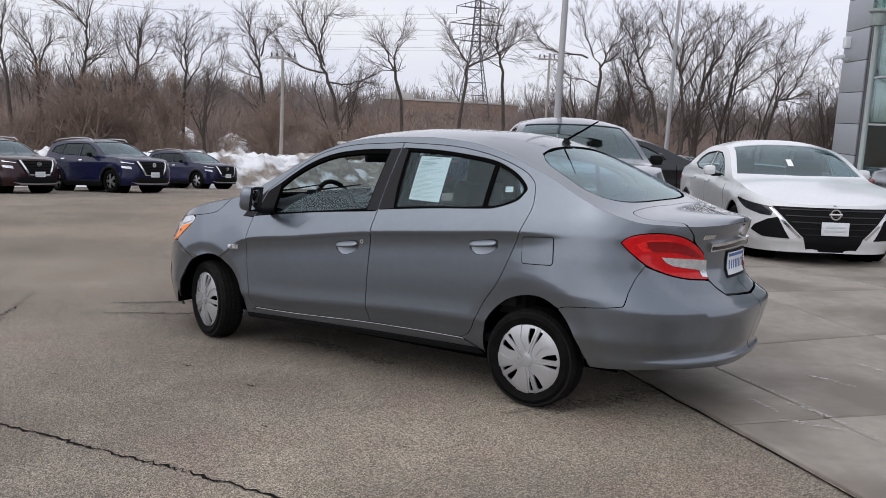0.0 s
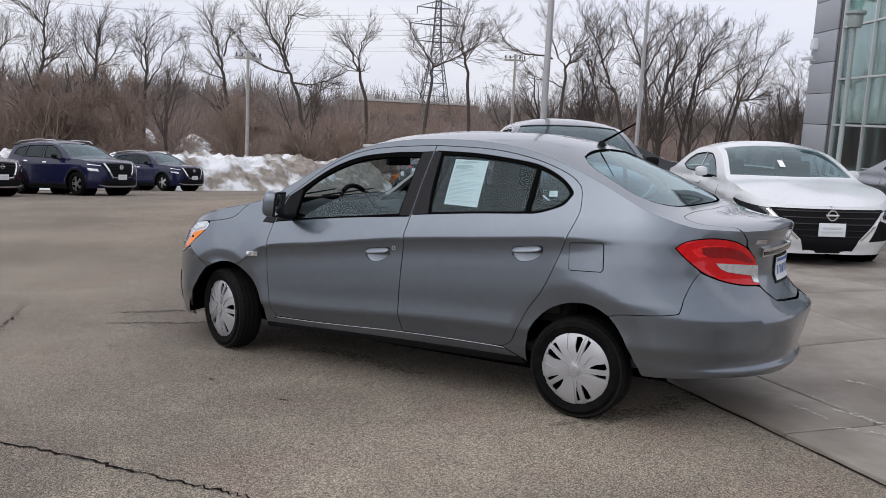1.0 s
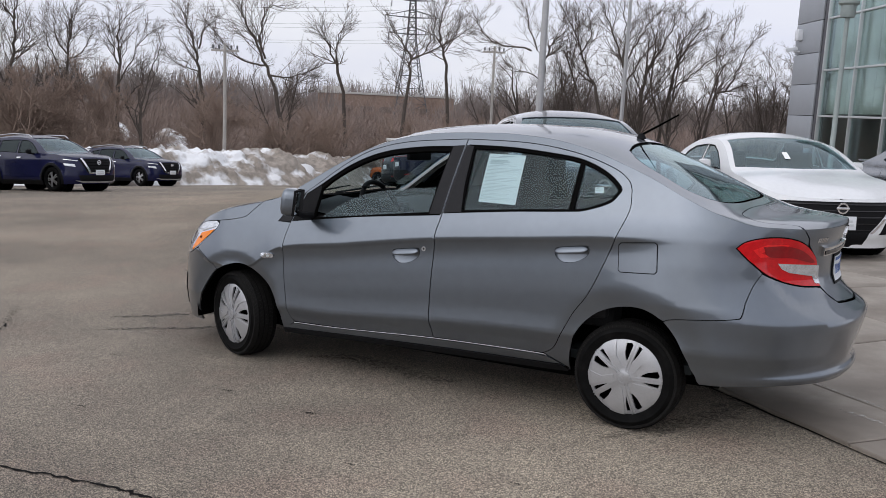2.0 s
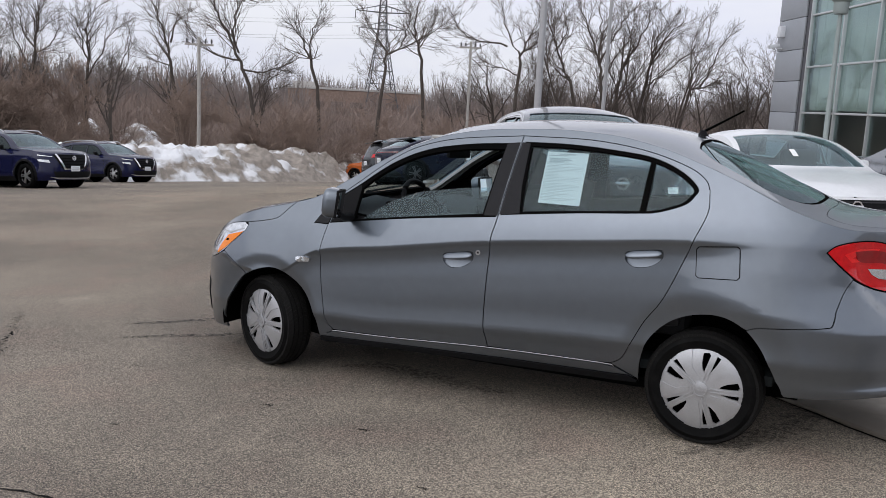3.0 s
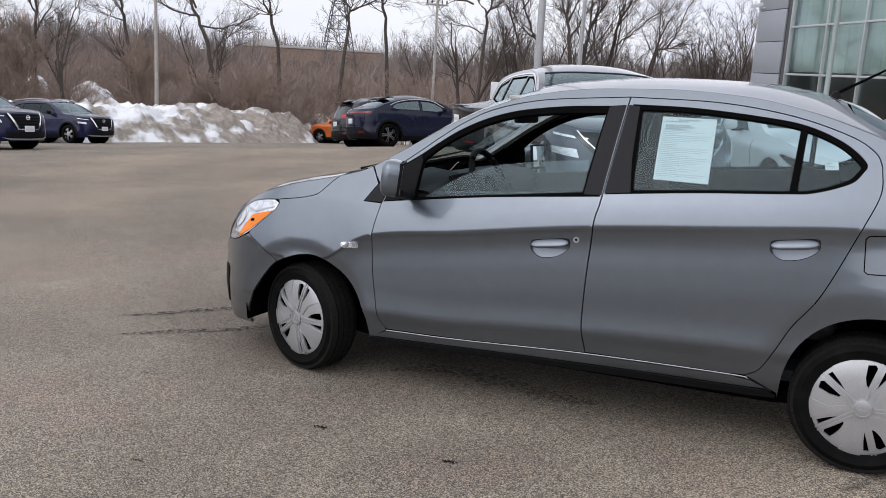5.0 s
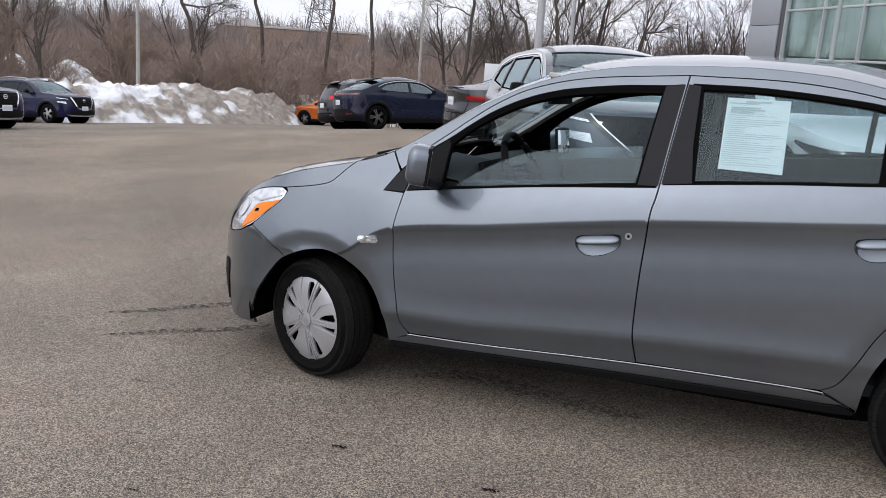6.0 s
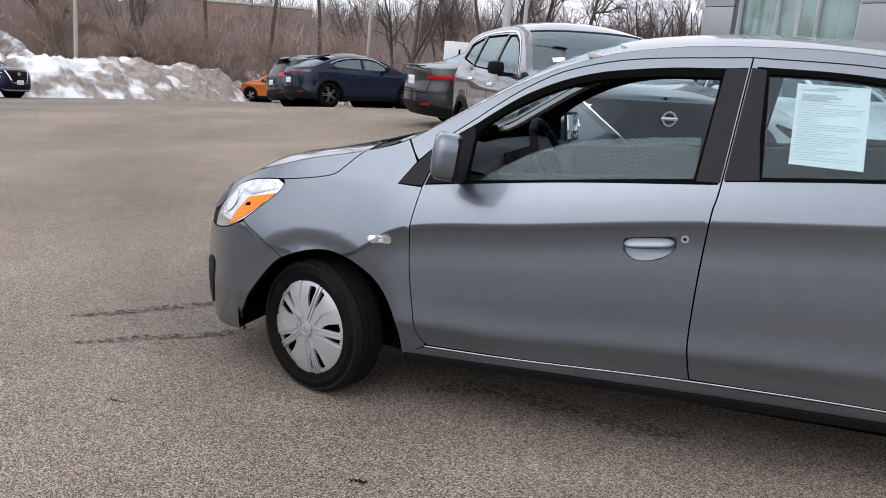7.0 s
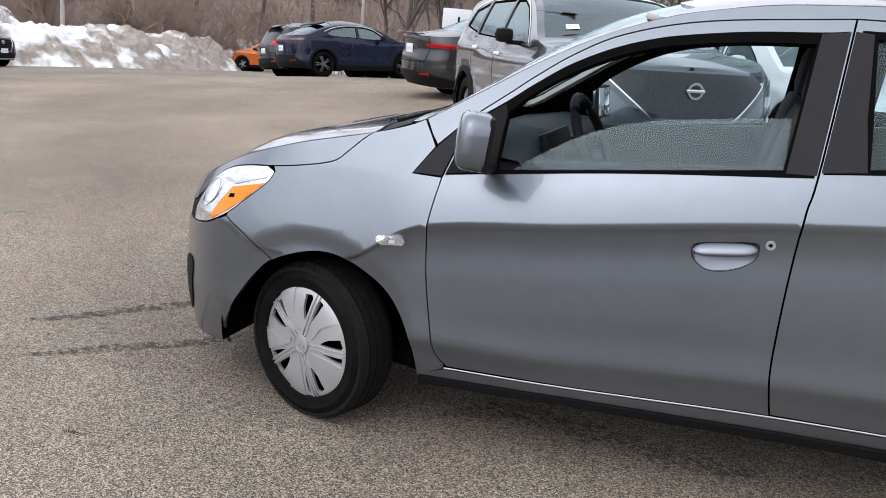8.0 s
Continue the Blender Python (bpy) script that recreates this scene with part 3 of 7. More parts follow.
def wheel_parts(parent, at, radius, width, rim_r, cover, turn=0.0, side=-1, cover_label=""):
    """A wheel whose outer face looks along -y (side -1) or +y, turned by some degrees: rim, tyre, cover."""
    m = pose(*at, 0, 0, turn) @ (Matrix() if side < 0 else pose(0, 0, 0, 0, 0, 180))
    w = width / 2
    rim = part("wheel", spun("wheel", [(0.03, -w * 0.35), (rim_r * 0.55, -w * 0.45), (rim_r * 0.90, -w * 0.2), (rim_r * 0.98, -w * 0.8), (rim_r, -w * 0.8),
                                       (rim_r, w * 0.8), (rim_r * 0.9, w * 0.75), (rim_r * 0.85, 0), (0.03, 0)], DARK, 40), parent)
    rim.matrix_local = m
    r = radius
    groove = [(r - 0.002, -w * 0.62), (r, -w * 0.56), (r + 0.001, -w * 0.42), (r - 0.008, -w * 0.40), (r - 0.008, -w * 0.34), (r + 0.002, -w * 0.32), (r + 0.003, -w * 0.06),
              (r - 0.007, -w * 0.05), (r - 0.007, w * 0.05), (r + 0.003, w * 0.06), (r + 0.002, w * 0.32), (r - 0.008, w * 0.34), (r - 0.008, w * 0.40), (r + 0.001, w * 0.42), (r, w * 0.56)]
    profile = [(rim_r - 0.004, -w * 0.78), (rim_r + 0.006, -w * 0.98), (rim_r + 0.03, -w * 1.03), ((rim_r + r) / 2, -w * 1.08), (r - 0.03, -w * 1.02), (r - 0.012, -w * 0.86)]
    profile += groove + [(r - 0.012, w * 0.86), (r - 0.03, w * 1.02), ((rim_r + r) / 2, w * 1.08), (rim_r + 0.006, w * 0.98), (rim_r - 0.004, w * 0.78)]
    part("tyre", spun("tyre", profile, TYRE, 210, notch=r - 0.006), rim)
    if cover:
        part("wheel_cover", cover, rim, cover_label)
    return rim


def slot(angle, r0, r1, w0, w1, cut=0.0):
    """A slot between two radii, its inner and outer width given."""
    c, s = math.cos(radians(angle)), math.sin(radians(angle))
    pts = [(r0, -w0 / 2), (r0 + cut, -w0 / 2 - cut * 0.3), (r1, -w1 / 2), (r1 + 0.004, 0), (r1, w1 / 2), (r0, w0 / 2)]
    return [(a * c - b * s, a * s + b * c) for a, b in pts]


def dished(depth, radius, face_y):
    def f(a, b):
        r = np.hypot(a, b) / radius
        return np.stack([a, face_y + depth * (0.55 * r ** 2 + 0.45 * r ** 6) - 0.004 * np.exp(-(r / 0.16) ** 4), b], -1)
    return f


def sedan_cover():
    """Silver plastic cover: five ribbed thin spokes, each with a wide and a narrow slot beside it, and five raised blades between."""
    R = 0.197
    ring = [(R * math.cos(a), R * math.sin(a)) for a in np.linspace(0, math.tau, 72, endpoint=False)]
    surf = dished(0.022, R, -0.092)

    def turned(pts, k):
        c, n = math.cos(radians(72 * k)), math.sin(radians(72 * k))
        return [(R * (a * c - b * n), R * (a * n + b * c)) for a, b in pts]

    def polar(r, deg):
        return r * math.cos(radians(deg)), r * math.sin(radians(deg))

    holes, sheets = [], []
    for k in range(5):
        holes += [turned([(0.43, 0.075), (0.84, 0.075), (0.885, 0.13), (0.83, 0.255), (0.60, 0.20), (0.46, 0.125)], k), turned([(0.46, -0.062), (0.66, -0.125), (0.86, -0.165), (0.885, -0.066)], k)]
        for b in (-0.036, 0.036):
            sheets.append(panel(surf, turned([(0.17, b - 0.014), (0.975, b - 0.017), (0.975, b + 0.017), (0.17, b + 0.014)], k), (), 0.03, 0.0045, 0.007))
        blade = [polar(0.26, 27), polar(0.45, 37), polar(0.56, 41), polar(0.72, 37.5), polar(0.965, 33), polar(0.975, 46), polar(0.965, 57.5), polar(0.62, 57), polar(0.42, 54), polar(0.26, 47)]
        sheets.append(panel(surf, turned(blade, k), (), 0.016, 0.0045, 0.007))
    sheets.append(panel(surf, ring, holes, 0.016, 0, 0.010))
    lip = [(0.194 * math.cos(a), 0.194 * math.sin(a)) for a in np.linspace(0, math.tau, 72, endpoint=False)]
    sheets.append(panel(surf, ring, [lip], 0.02, 0.003, 0.006))
    hub = [(0.033 * math.cos(a), 0.033 * math.sin(a)) for a in np.linspace(0, math.tau, 28, endpoint=False)]
    inner = [(0.027 * math.cos(a), 0.027 * math.sin(a)) for a in np.linspace(0, math.tau, 24, endpoint=False)]
    sheets += [panel(surf, hub, [inner], 0.01, 0.006, 0.008), panel(surf, inner, (), 0.01, 0.0025, 0.004)]
    for turn in (90, 210, 330):
        c, n = math.cos(radians(turn)), math.sin(radians(turn))
        sheets.append(panel(surf, [(a * c - b * n, a * n + b * c) for a, b in ((0.002, 0.0), (0.010, -0.006), (0.019, 0.0), (0.010, 0.006))], (), 0.01, 0.0045, 0.003))
    return sheet_mesh("wheel_cover", SILVER, *sheets)


def sedan_tread():
    """Tread blocks of a passenger tyre: five ribs, cut by slanting sipes."""
    verts, faces, r = [], [], 0.2675
    for row, (y0, y1, count, slant) in enumerate(((-0.079, -0.053, 74, 0.018), (-0.046, -0.020, 74, 0.012), (-0.013, 0.013, 60, 0.0), (0.020, 0.046, 74, -0.012), (0.053, 0.079, 74, -0.018))):
        for k in range(count):
            a0, a1 = math.tau * k / count, math.tau * (k + 0.93) / count
            drop0, drop1 = (0.012, 0.0) if row == 0 else (0.0, 0.012) if row == 4 else (0.0, 0.0)
            at = len(verts)
            for rr in (r - 0.010, r + 0.003):
                for y, da, drop in ((y0, 0.0, drop0), (y1, slant / r, drop1)):
                    for a in (a0 + da, a1 + da):
                        verts.append(((rr - drop) * math.cos(a), y, (rr - drop) * math.sin(a)))
            faces += [(at + 4, at + 5, at + 7, at + 6), (at, at + 1, at + 5, at + 4), (at + 2, at + 6, at + 7, at + 3), (at, at + 4, at + 6, at + 2), (at + 1, at + 3, at + 7, at + 5)]
    return mesh_of("tread", verts, faces, TREAD, None, False)


def cup_of(x0, x1, z0, z1):
    return spline((x0 - 0.002, z0 + 0.002), (x0 + 0.004, z0 - 0.026), (x0 + 0.040, z0 - 0.052), ((x0 + x1) / 2, (z0 + z1) / 2 - 0.062), (x1 - 0.040, z1 - 0.056), (x1 - 0.004, z1 - 0.028), (x1 + 0.002, z1 + 0.002), (x1 - 0.012, z1 + 0.0175), ((x0 + x1) / 2, (z0 + z1) / 2 + 0.019), (x0 + 0.012, z0 + 0.0175), (x0 - 0.002, z0 + 0.002))[:-1]


def top_of(s):
    return lambda a, b: s.top(a, np.asarray(b) / 0.8)


def edge_line(s, a, b, n=24, dz=0.0):
    return [(u, float(s.edge(u)) + dz) for u in np.linspace(a, b, n)]


def build_sedan():
    s = SEDAN
    CREASES[s.side] = [lambda a, d=d: shoulder(a) + d for d in (0.035, 0.012, 0.0, -0.015, -0.03, -0.05)] + [lambda a, d=d: crease(a) + d for d in (-0.02, 0.0, 0.02)]
    CREASES[s.side] += [lambda a, d=d: np.where(np.asarray(a) > 4.0, bumper_line(np.interp(a, s.u, s.x)) + d, -9.0) for d in (0.0,)]
    CREASES[s.side] += [lambda a, h=h: np.where(np.asarray(a) > 4.0, h, -9.0) for h in (0.316, 0.331, 0.346, 0.362)]
    top, mid = top_of(s), s.half
    lean = on_ground(2.0, 0.0, 0.0) @ pose(1.35087, 0, 0)
    car = thing("sedan", lean @ pose(-3.35, 0, 0), "grey metallic sedan with turned front wheels, driver window half open", "car")
    gap = 0.0027

    fd_front = spline((1.298, 0.283), (1.262, 0.324), (1.242, 0.417), (1.22, 0.552), (1.212, 0.664), (1.218, 0.754), (1.238, 0.879))
    rail_f = spline((1.30, 1.065), (1.40, 1.139), (1.47, 1.193), (1.58, 1.268), (1.72, 1.334), (1.95, 1.383), (2.333, 1.408))
    rail_r = spline((2.333, 1.408), (2.71, 1.397), (2.995, 1.354), (3.205, 1.288), (3.295, 1.232), (3.322, 1.184))
    rd_rear = spline((3.322, 1.184), (3.327, 1.085), (3.278, 0.955), (3.197, 0.76), (3.143, 0.652), (3.073, 0.555), (3.015, 0.443), (2.968, 0.36), (2.915, 0.325))
    b_seam = spline((2.333, 1.408), (2.287, 1.001), (2.269, 0.901), (2.253, 0.728), (2.245, 0.585), (2.242, 0.46), (2.25, 0.377), (2.26, 0.318))
    arch_f = spline((0.405, 0.18), (0.432, 0.262), (0.532, 0.401), (0.607, 0.489), (0.672, 0.544), (0.79, 0.59), (0.899, 0.598), (1.005, 0.56), (1.097, 0.492), (1.164, 0.384), (1.187, 0.287), (1.194, 0.222))
    arch_r = spline((3.038, 0.225), (3.043, 0.26), (3.058, 0.37), (3.102, 0.48), (3.193, 0.569), (3.305, 0.616), (3.423, 0.626), (3.516, 0.589), (3.59, 0.513), (3.648, 0.415), (3.70, 0.30))
    seam_fb = spline((0.450, 0.662), (0.567, 0.611), (0.672, 0.544))
    hood_seam = spline((0.605, 0.848), (0.752, 0.865), (0.862, 0.887), (0.906, 0.919), (0.947, 0.958), (0.985, float(s.edge(0.985))))
    lamp_low = spline((0.207, 0.600), (0.30, 0.612), (0.365, 0.630), (0.450, 0.672), (0.517, 0.727), (0.599, 0.793), (0.621, 0.832))
    lamp_top = spline((0.605, 0.848), (0.454, 0.836), (0.33, 0.812), (0.25, 0.770), (0.205, 0.70), (0.200, 0.64), (0.207, 0.60))
    tail_top = spline((3.894, 0.946), (3.94, 0.98), (4.05, 0.998), (4.20, 0.985), (4.32, 0.948), (4.42, 0.887), (4.455, 0.81), (4.468, 0.742))
    tail_low = spline((4.468, 0.742), (4.29, 0.757), (4.13, 0.797), (4.0, 0.873), (3.894, 0.946))
    seam_rb = spline((3.535, 0.580), (3.60, 0.598), (3.834, 0.622), (3.909, 0.655), (4.062, 0.830))
    win_f = (spline((1.246, 0.887), (1.41, 0.907), (1.80, 0.952), (2.277, 0.993)) + spline((2.318, 1.374), (2.253, 1.368), (2.086, 1.361), (1.942, 1.347), (1.818, 1.328), (1.693, 1.292),
             (1.571, 1.236), (1.471, 1.170), (1.401, 1.118), (1.304, 1.054)))
    open_f = (spline((1.405, 0.920), (1.8, 0.963), (2.198, 1.006)) + spline((2.240, 1.337), (2.08, 1.332), (1.94, 1.320), (1.81, 1.300), (1.69, 1.264), (1.575, 1.209), (1.48, 1.148), (1.412, 1.088)))
    win_r = (spline((2.297, 1.004), (2.399, 1.014), (2.7, 1.040), (3.005, 1.060), (3.10, 1.071), (3.217, 1.112), (3.257, 1.152), (3.268, 1.194), (3.183, 1.264), (3.04, 1.322), (2.865, 1.349),
                    (2.612, 1.372), (2.35, 1.378)))
    open_r = (spline((2.408, 1.030), (2.7, 1.053), (3.0, 1.073), (3.10, 1.085), (3.203, 1.123), (3.238, 1.157), (3.245, 1.188), (3.165, 1.252), (3.03, 1.305), (2.86, 1.332), (2.61, 1.354), (2.39, 1.358)))

    fender = ([(1.197, 0.228), (1.285, 0.275)] + fd_front[1:] + [(1.14, 0.881), (1.20, 0.965), (1.178, 1.0)] + edge_line(s, 1.15, 0.985, 6) + hood_seam[::-1] + lamp_low[::-1][:16]
              + seam_fb + [p for p in arch_f if p[0] > 0.68])
    front_door = ([(1.298, 0.283), (1.68, 0.290), (2.260, 0.316)] + b_seam[::-1] + rail_f[::-1] + [(1.238, 0.879)] + fd_front[::-1])
    rear_door = ([(2.260, 0.318), (2.857, 0.322)] + rd_rear[::-1] + rail_r[::-1] + b_seam[1:])
    quarter = ([(1.205, 0.972), (1.30, 1.065)] + rail_f[1:] + rail_r[1:] + rd_rear[1:] + [(2.955, 0.305), (3.036, 0.255)] + [p for p in arch_r if p[0] < 3.53][1:] + seam_rb
               + [p for p in tail_low if p[0] < 4.06] + tail_top[1:21] + [(4.30, 0.985)] + edge_line(s, 4.245, 1.155, 60) + [(1.182, 1.0)])
    front_bumper = ([(s.first, 0.19), (-0.1, 0.175), (0.25, 0.16), (0.405, 0.165)] + [p for p in arch_f if p[0] < 0.67] + seam_fb[::-1] + lamp_low[:13][::-1] + [(0.05, 0.60), (s.first, 0.61)])
    rear_bumper = ([(3.715, 0.285), (4.092, 0.305), (4.4, 0.295), (4.6, 0.285), (s.last, 0.28), (s.last, 0.648), (4.538, 0.664), (4.468, 0.738)] + tail_low[1:11] + seam_rb[::-1]
                   + [p for p in arch_r if p[0] > 3.53])
    trunk_face = ([(4.475, 0.742), (4.542, 0.668), (s.last, 0.652)] + edge_line(s, s.last, 4.25, 20) + [(4.305, 0.985), (4.328, 0.952), (4.426, 0.888), (4.461, 0.81)])
    sill = [(1.20, 0.235), (1.285, 0.270), (1.68, 0.281), (2.258, 0.307), (2.857, 0.313), (2.94, 0.303), (3.033, 0.252), (2.99, 0.272), (2.32, 0.266), (1.68, 0.252)]
    skirt = [(1.20, 0.205), (1.68, 0.222), (2.32, 0.228), (3.03, 0.235), (3.033, 0.250), (2.99, 0.268), (2.32, 0.263), (1.68, 0.249), (1.20, 0.232)]
    hood_skirt = hood_seam + edge_line(s, 0.985, s.first, 40) + [(s.first, 0.640), (0.0, 0.635), (0.14, 0.665), (0.195, 0.705)] + lamp_top[::-1][12:]
    hood_top = [(s.first, 0.8)] + [(u, 0.0) for u in np.linspace(s.first + 0.01, 0.985, 50)] + spline((0.992, 0.04), (0.945, 0.35), (0.915, 0.8))
    cowl = spline((0.998, 0.03), (0.955, 0.35), (0.925, 0.8)) + spline((1.005, 0.8), (1.035, 0.35), (1.085, 0.05))
    screen_side, screen_top = spline((1.09, 0.046), (1.35, 0.05), (1.65, 0.062), (1.90, 0.09)), spline((1.90, 0.09), (1.84, 0.35), (1.82, 0.8))
    screen_low = spline((1.01, 0.8), (1.04, 0.35), (1.09, 0.046))
    rear_glass = spline((3.17, 0.8), (3.18, 0.45), (3.205, 0.255)) + spline((3.27, 0.17), (3.36, 0.125), (3.57, 0.118), (3.68, 0.165)) + spline((3.73, 0.23), (3.77, 0.34), (3.795, 0.53), (3.80, 0.8))
    roof = ([(1.155, 0.0)] + [(u, 0.0) for u in np.linspace(1.16, 4.235, 80)] + spline((4.21, 0.055), (4.15, 0.10), (3.89, 0.14), (3.845, 0.33), (3.858, 0.8)) + rear_glass[::-1]
            + screen_top[::-1] + screen_side[::-1])
    trunk_top = spline((3.862, 0.8), (3.849, 0.33), (3.893, 0.145), (4.155, 0.104), (4.215, 0.060), (4.25, 0.0)) + [(u, 0.0) for u in np.linspace(4.26, s.last - 0.01, 24)] + [(s.last, 0.8)]

    for flip in (None, mid):
        sub = dict(flip=flip)
        part("front_fender", sheet_mesh("front_fender", GREY_PAINT, panel(s.side, pulled_in(fender, gap * 0.5), (), 0.025, **sub)), car)
        part("side_panel", sheet_mesh("side_panel", GREY_PAINT, panel(s.side, pulled_in(quarter, gap * 0.5), (), 0.028, **sub)), car)
        door = part("door", sheet_mesh("door", GREY_PAINT, panel(s.side, pulled_in(front_door, gap), [win_f, cup_of(1.995, 2.166, 0.769, 0.789)], 0.03, **sub)), car)
        rear = part("door", sheet_mesh("door", GREY_PAINT, panel(s.side, pulled_in(rear_door, gap), [win_r, cup_of(2.964, 3.140, 0.863, 0.883)], 0.03, **sub)), car)
        part("mirror_patch", sheet_mesh("mirror_patch", PILLAR, panel(s.side, [(1.144, 0.884), (1.236, 0.884), (1.297, 1.060), (1.205, 0.966)], (), 0.03, 0.0, 0.012, **sub)), car, "black triangular patch at the mirror foot")
        part("sill", sheet_mesh("sill", GREY_PAINT, panel(s.side, sill, (), 0.05, **sub)), car)
        # silver thread added for the bright glint along the sill's edge
        line = [s.side(u, z) for u, z in spline((1.29, 0.277), (1.68, 0.287), (2.26, 0.3125), (2.857, 0.319), (2.93, 0.309))]
        line = [(float(q[0]), float(q[1]) - 0.001 if flip is None else 2 * mid - float(q[1]) + 0.001, float(q[2])) for q in line]
        part("sill_edge", tube_mesh("sill_edge", line, [0.0026] * len(line), SILVER, 6), car, "thin silver line for the glint under the doors")
        part("side_skirt", sheet_mesh("side_skirt", TRIM, panel(s.side, skirt, (), 0.05, 0.006, 0.03, **sub)), car, "black plastic strip under the doors")
        part("window_trim", sheet_mesh("window_trim", RUBBER, panel(s.side, pulled_in(win_f, 0.001), [open_f], 0.03, -0.002, 0.02, **sub)), door)
        part("window_trim", sheet_mesh("window_trim", RUBBER, panel(s.side, pulled_in(win_r, 0.001), [open_r], 0.03, -0.002, 0.02, **sub),
                                       panel(s.side, [(3.010, 1.072), (3.038, 1.074), (3.050, 1.298), (3.024, 1.306)], (), 0.04, -0.004, 0.01, **sub)), rear)
        part("pillar_cover", sheet_mesh("pillar_cover", PILLAR, panel(s.side, [(2.206, 0.998), (2.2825, 1.000), (2.3225, 1.372), (2.250, 1.364)], (), 0.04, 0.001, 0.01, **sub)), door, "dark satin pillar cover")
        part("pillar_cover", sheet_mesh("pillar_cover", PILLAR, panel(s.side, [(2.2925, 1.008), (2.402, 1.020), (2.386, 1.15), (2.380, 1.369), (2.3335, 1.374)], (), 0.04, 0.001, 0.01, **sub)), rear, "dark satin pillar cover")
        part("mirror_base", sheet_mesh("mirror_base", TRIM, panel(s.side, [(1.250, 0.893), (1.40, 0.913), (1.408, 1.085), (1.398, 1.108), (1.310, 1.050)], (), 0.04, 0.001, 0.01, **sub)), door)
        if flip is None:
            pane = [(1.405, 0.915), (1.44, 0.921), (1.8, 0.960), (2.20, 1.003), (2.202, 1.143)] + spline((2.05, 1.130), (1.906, 1.113), (1.813, 1.099), (1.720, 1.075), (1.628, 1.038), (1.535, 0.985), (1.448, 0.925))
        else:
            pane = open_f
        for owner, loop, mat in ((door, pane, GLASS if flip is None else TINTED), (rear, open_r, TINTED)):
            g = part("window_pane", sheet_mesh("window_pane", mat, panel(s.side, loop, (), 0.06, -0.014, 0.0, **sub)), owner)
            g.visible_shadow = False
        for owner, x0, x1, z0, z1 in ((door, 1.995, 2.166, 0.769, 0.789), (rear, 2.964, 3.140, 0.863, 0.883)):
            cup = cup_of(x0, x1, z0, z1)

            def bowl(a, b, x0=x0, x1=x1, z0=z0, z1=z1):
                q = ((a - (x0 + x1) / 2) / ((x1 - x0) * 0.52)) ** 2 + ((b - (z0 + z1) / 2 + 0.006) / 0.078) ** 2
                return s.side(a, b) + np.stack([a * 0, 0.017 * np.sqrt(np.clip(1 - q, 0.0, 1)), a * 0], -1)
            part("handle_cup", sheet_mesh("handle_cup", GREY_PAINT, panel(bowl, cup, (), 0.010, 0.0, 0.0, **sub)), owner, "shallow hand cup in the door")
            part("cup_edge", sheet_mesh("cup_edge", DARK, panel(s.side, pulled_in(cup, -0.0008), [pulled_in(cup, 0.0007)], 0.02, 0.0008, 0.0, **sub)), owner)
            bm = bmesh.new()
            rings = []
            for k in range(25):
                w = -math.cos(math.pi * k / 24)
                round_end = max(0.04, (1 - abs(w) ** 5)) ** 0.5
                u = (x0 + x1) / 2 + w * ((x1 - x0) / 2 - 0.003)
                zc = z0 + (z1 - z0) * (w + 1) / 2 + 0.001
                q = s.side(u, zc)
                ring = []
                for j in range(16):
                    a = math.tau * j / 16
                    dz = 0.0175 * round_end * math.sin(a)
                    dy = -0.010 - 0.011 * round_end * math.cos(a) + 0.55 * dz
                    y = float(q[1]) + dy
                    ring.append(bm.verts.new((float(q[0]), y if flip is None else 2 * mid - y, float(q[2]) + dz)))
                rings.append(ring)
            for r0, r1 in zip(rings, rings[1:]):
                for j in range(16):
                    bm.faces.new((r0[j], r1[j], r1[j - 15], r0[j - 15]))
            bm.faces.new(rings[0])
            bm.faces.new(rings[-1][::-1])
            bmesh.ops.recalc_face_normals(bm, faces=bm.faces)
            part("door_handle", from_bm("door_handle", bm, GREY_PAINT, True, 60), owner)
        if flip is None:
            ring = [(2.195 + 0.013 * math.cos(a), 0.806 + 0.013 * math.sin(a)) for a in np.linspace(0, math.tau, 20, endpoint=False)]
            hole = [(2.195 + 0.006 * math.cos(a), 0.806 + 0.006 * math.sin(a)) for a in np.linspace(0, math.tau, 14, endpoint=False)]
            part("door_lock", sheet_mesh("door_lock", SILVER, panel(s.side, ring, [hole], 0.006, 0.004, 0.006)), door, "round key lock with bright rim")
            part("key_slot", sheet_mesh("key_slot", TRIM, panel(s.side, hole, (), 0.006, 0.001, 0)), door)
            flap = [(3.300, 0.800), (3.312, 0.791), (3.485, 0.800), (3.496, 0.812), (3.486, 0.936), (3.474, 0.945), (3.305, 0.931), (3.294, 0.918)]
            part("fuel_flap_gap", sheet_mesh("fuel_flap_gap", DARK, panel(s.side, pulled_in(flap, -0.003), (), 0.02, 0.0012, 0)), car)
            part("fuel_flap", sheet_mesh("fuel_flap", GREY_PAINT, panel(s.side, pulled_in(flap, 0.0012), (), 0.02, 0.0035, 0.002)), car)
        # lamps
        lamp = lamp_low + lamp_top[1:-1]
        head = part("headlight", sheet_mesh("headlight", CLEAR_LENS, panel(s.side, pulled_in(lamp, 0.0025), (), 0.03, 0.001, 0.02, **sub)), car, "clear headlamp with amber corner")
        part("turn_signal", sheet_mesh("turn_signal", AMBER, panel(s.side, [(0.352, 0.640), (0.372, 0.642), (0.443, 0.678), (0.517, 0.734), (0.588, 0.790), (0.425, 0.757), (0.380, 0.700)], (), 0.03, 0.0035, 0.003, **sub)), head)
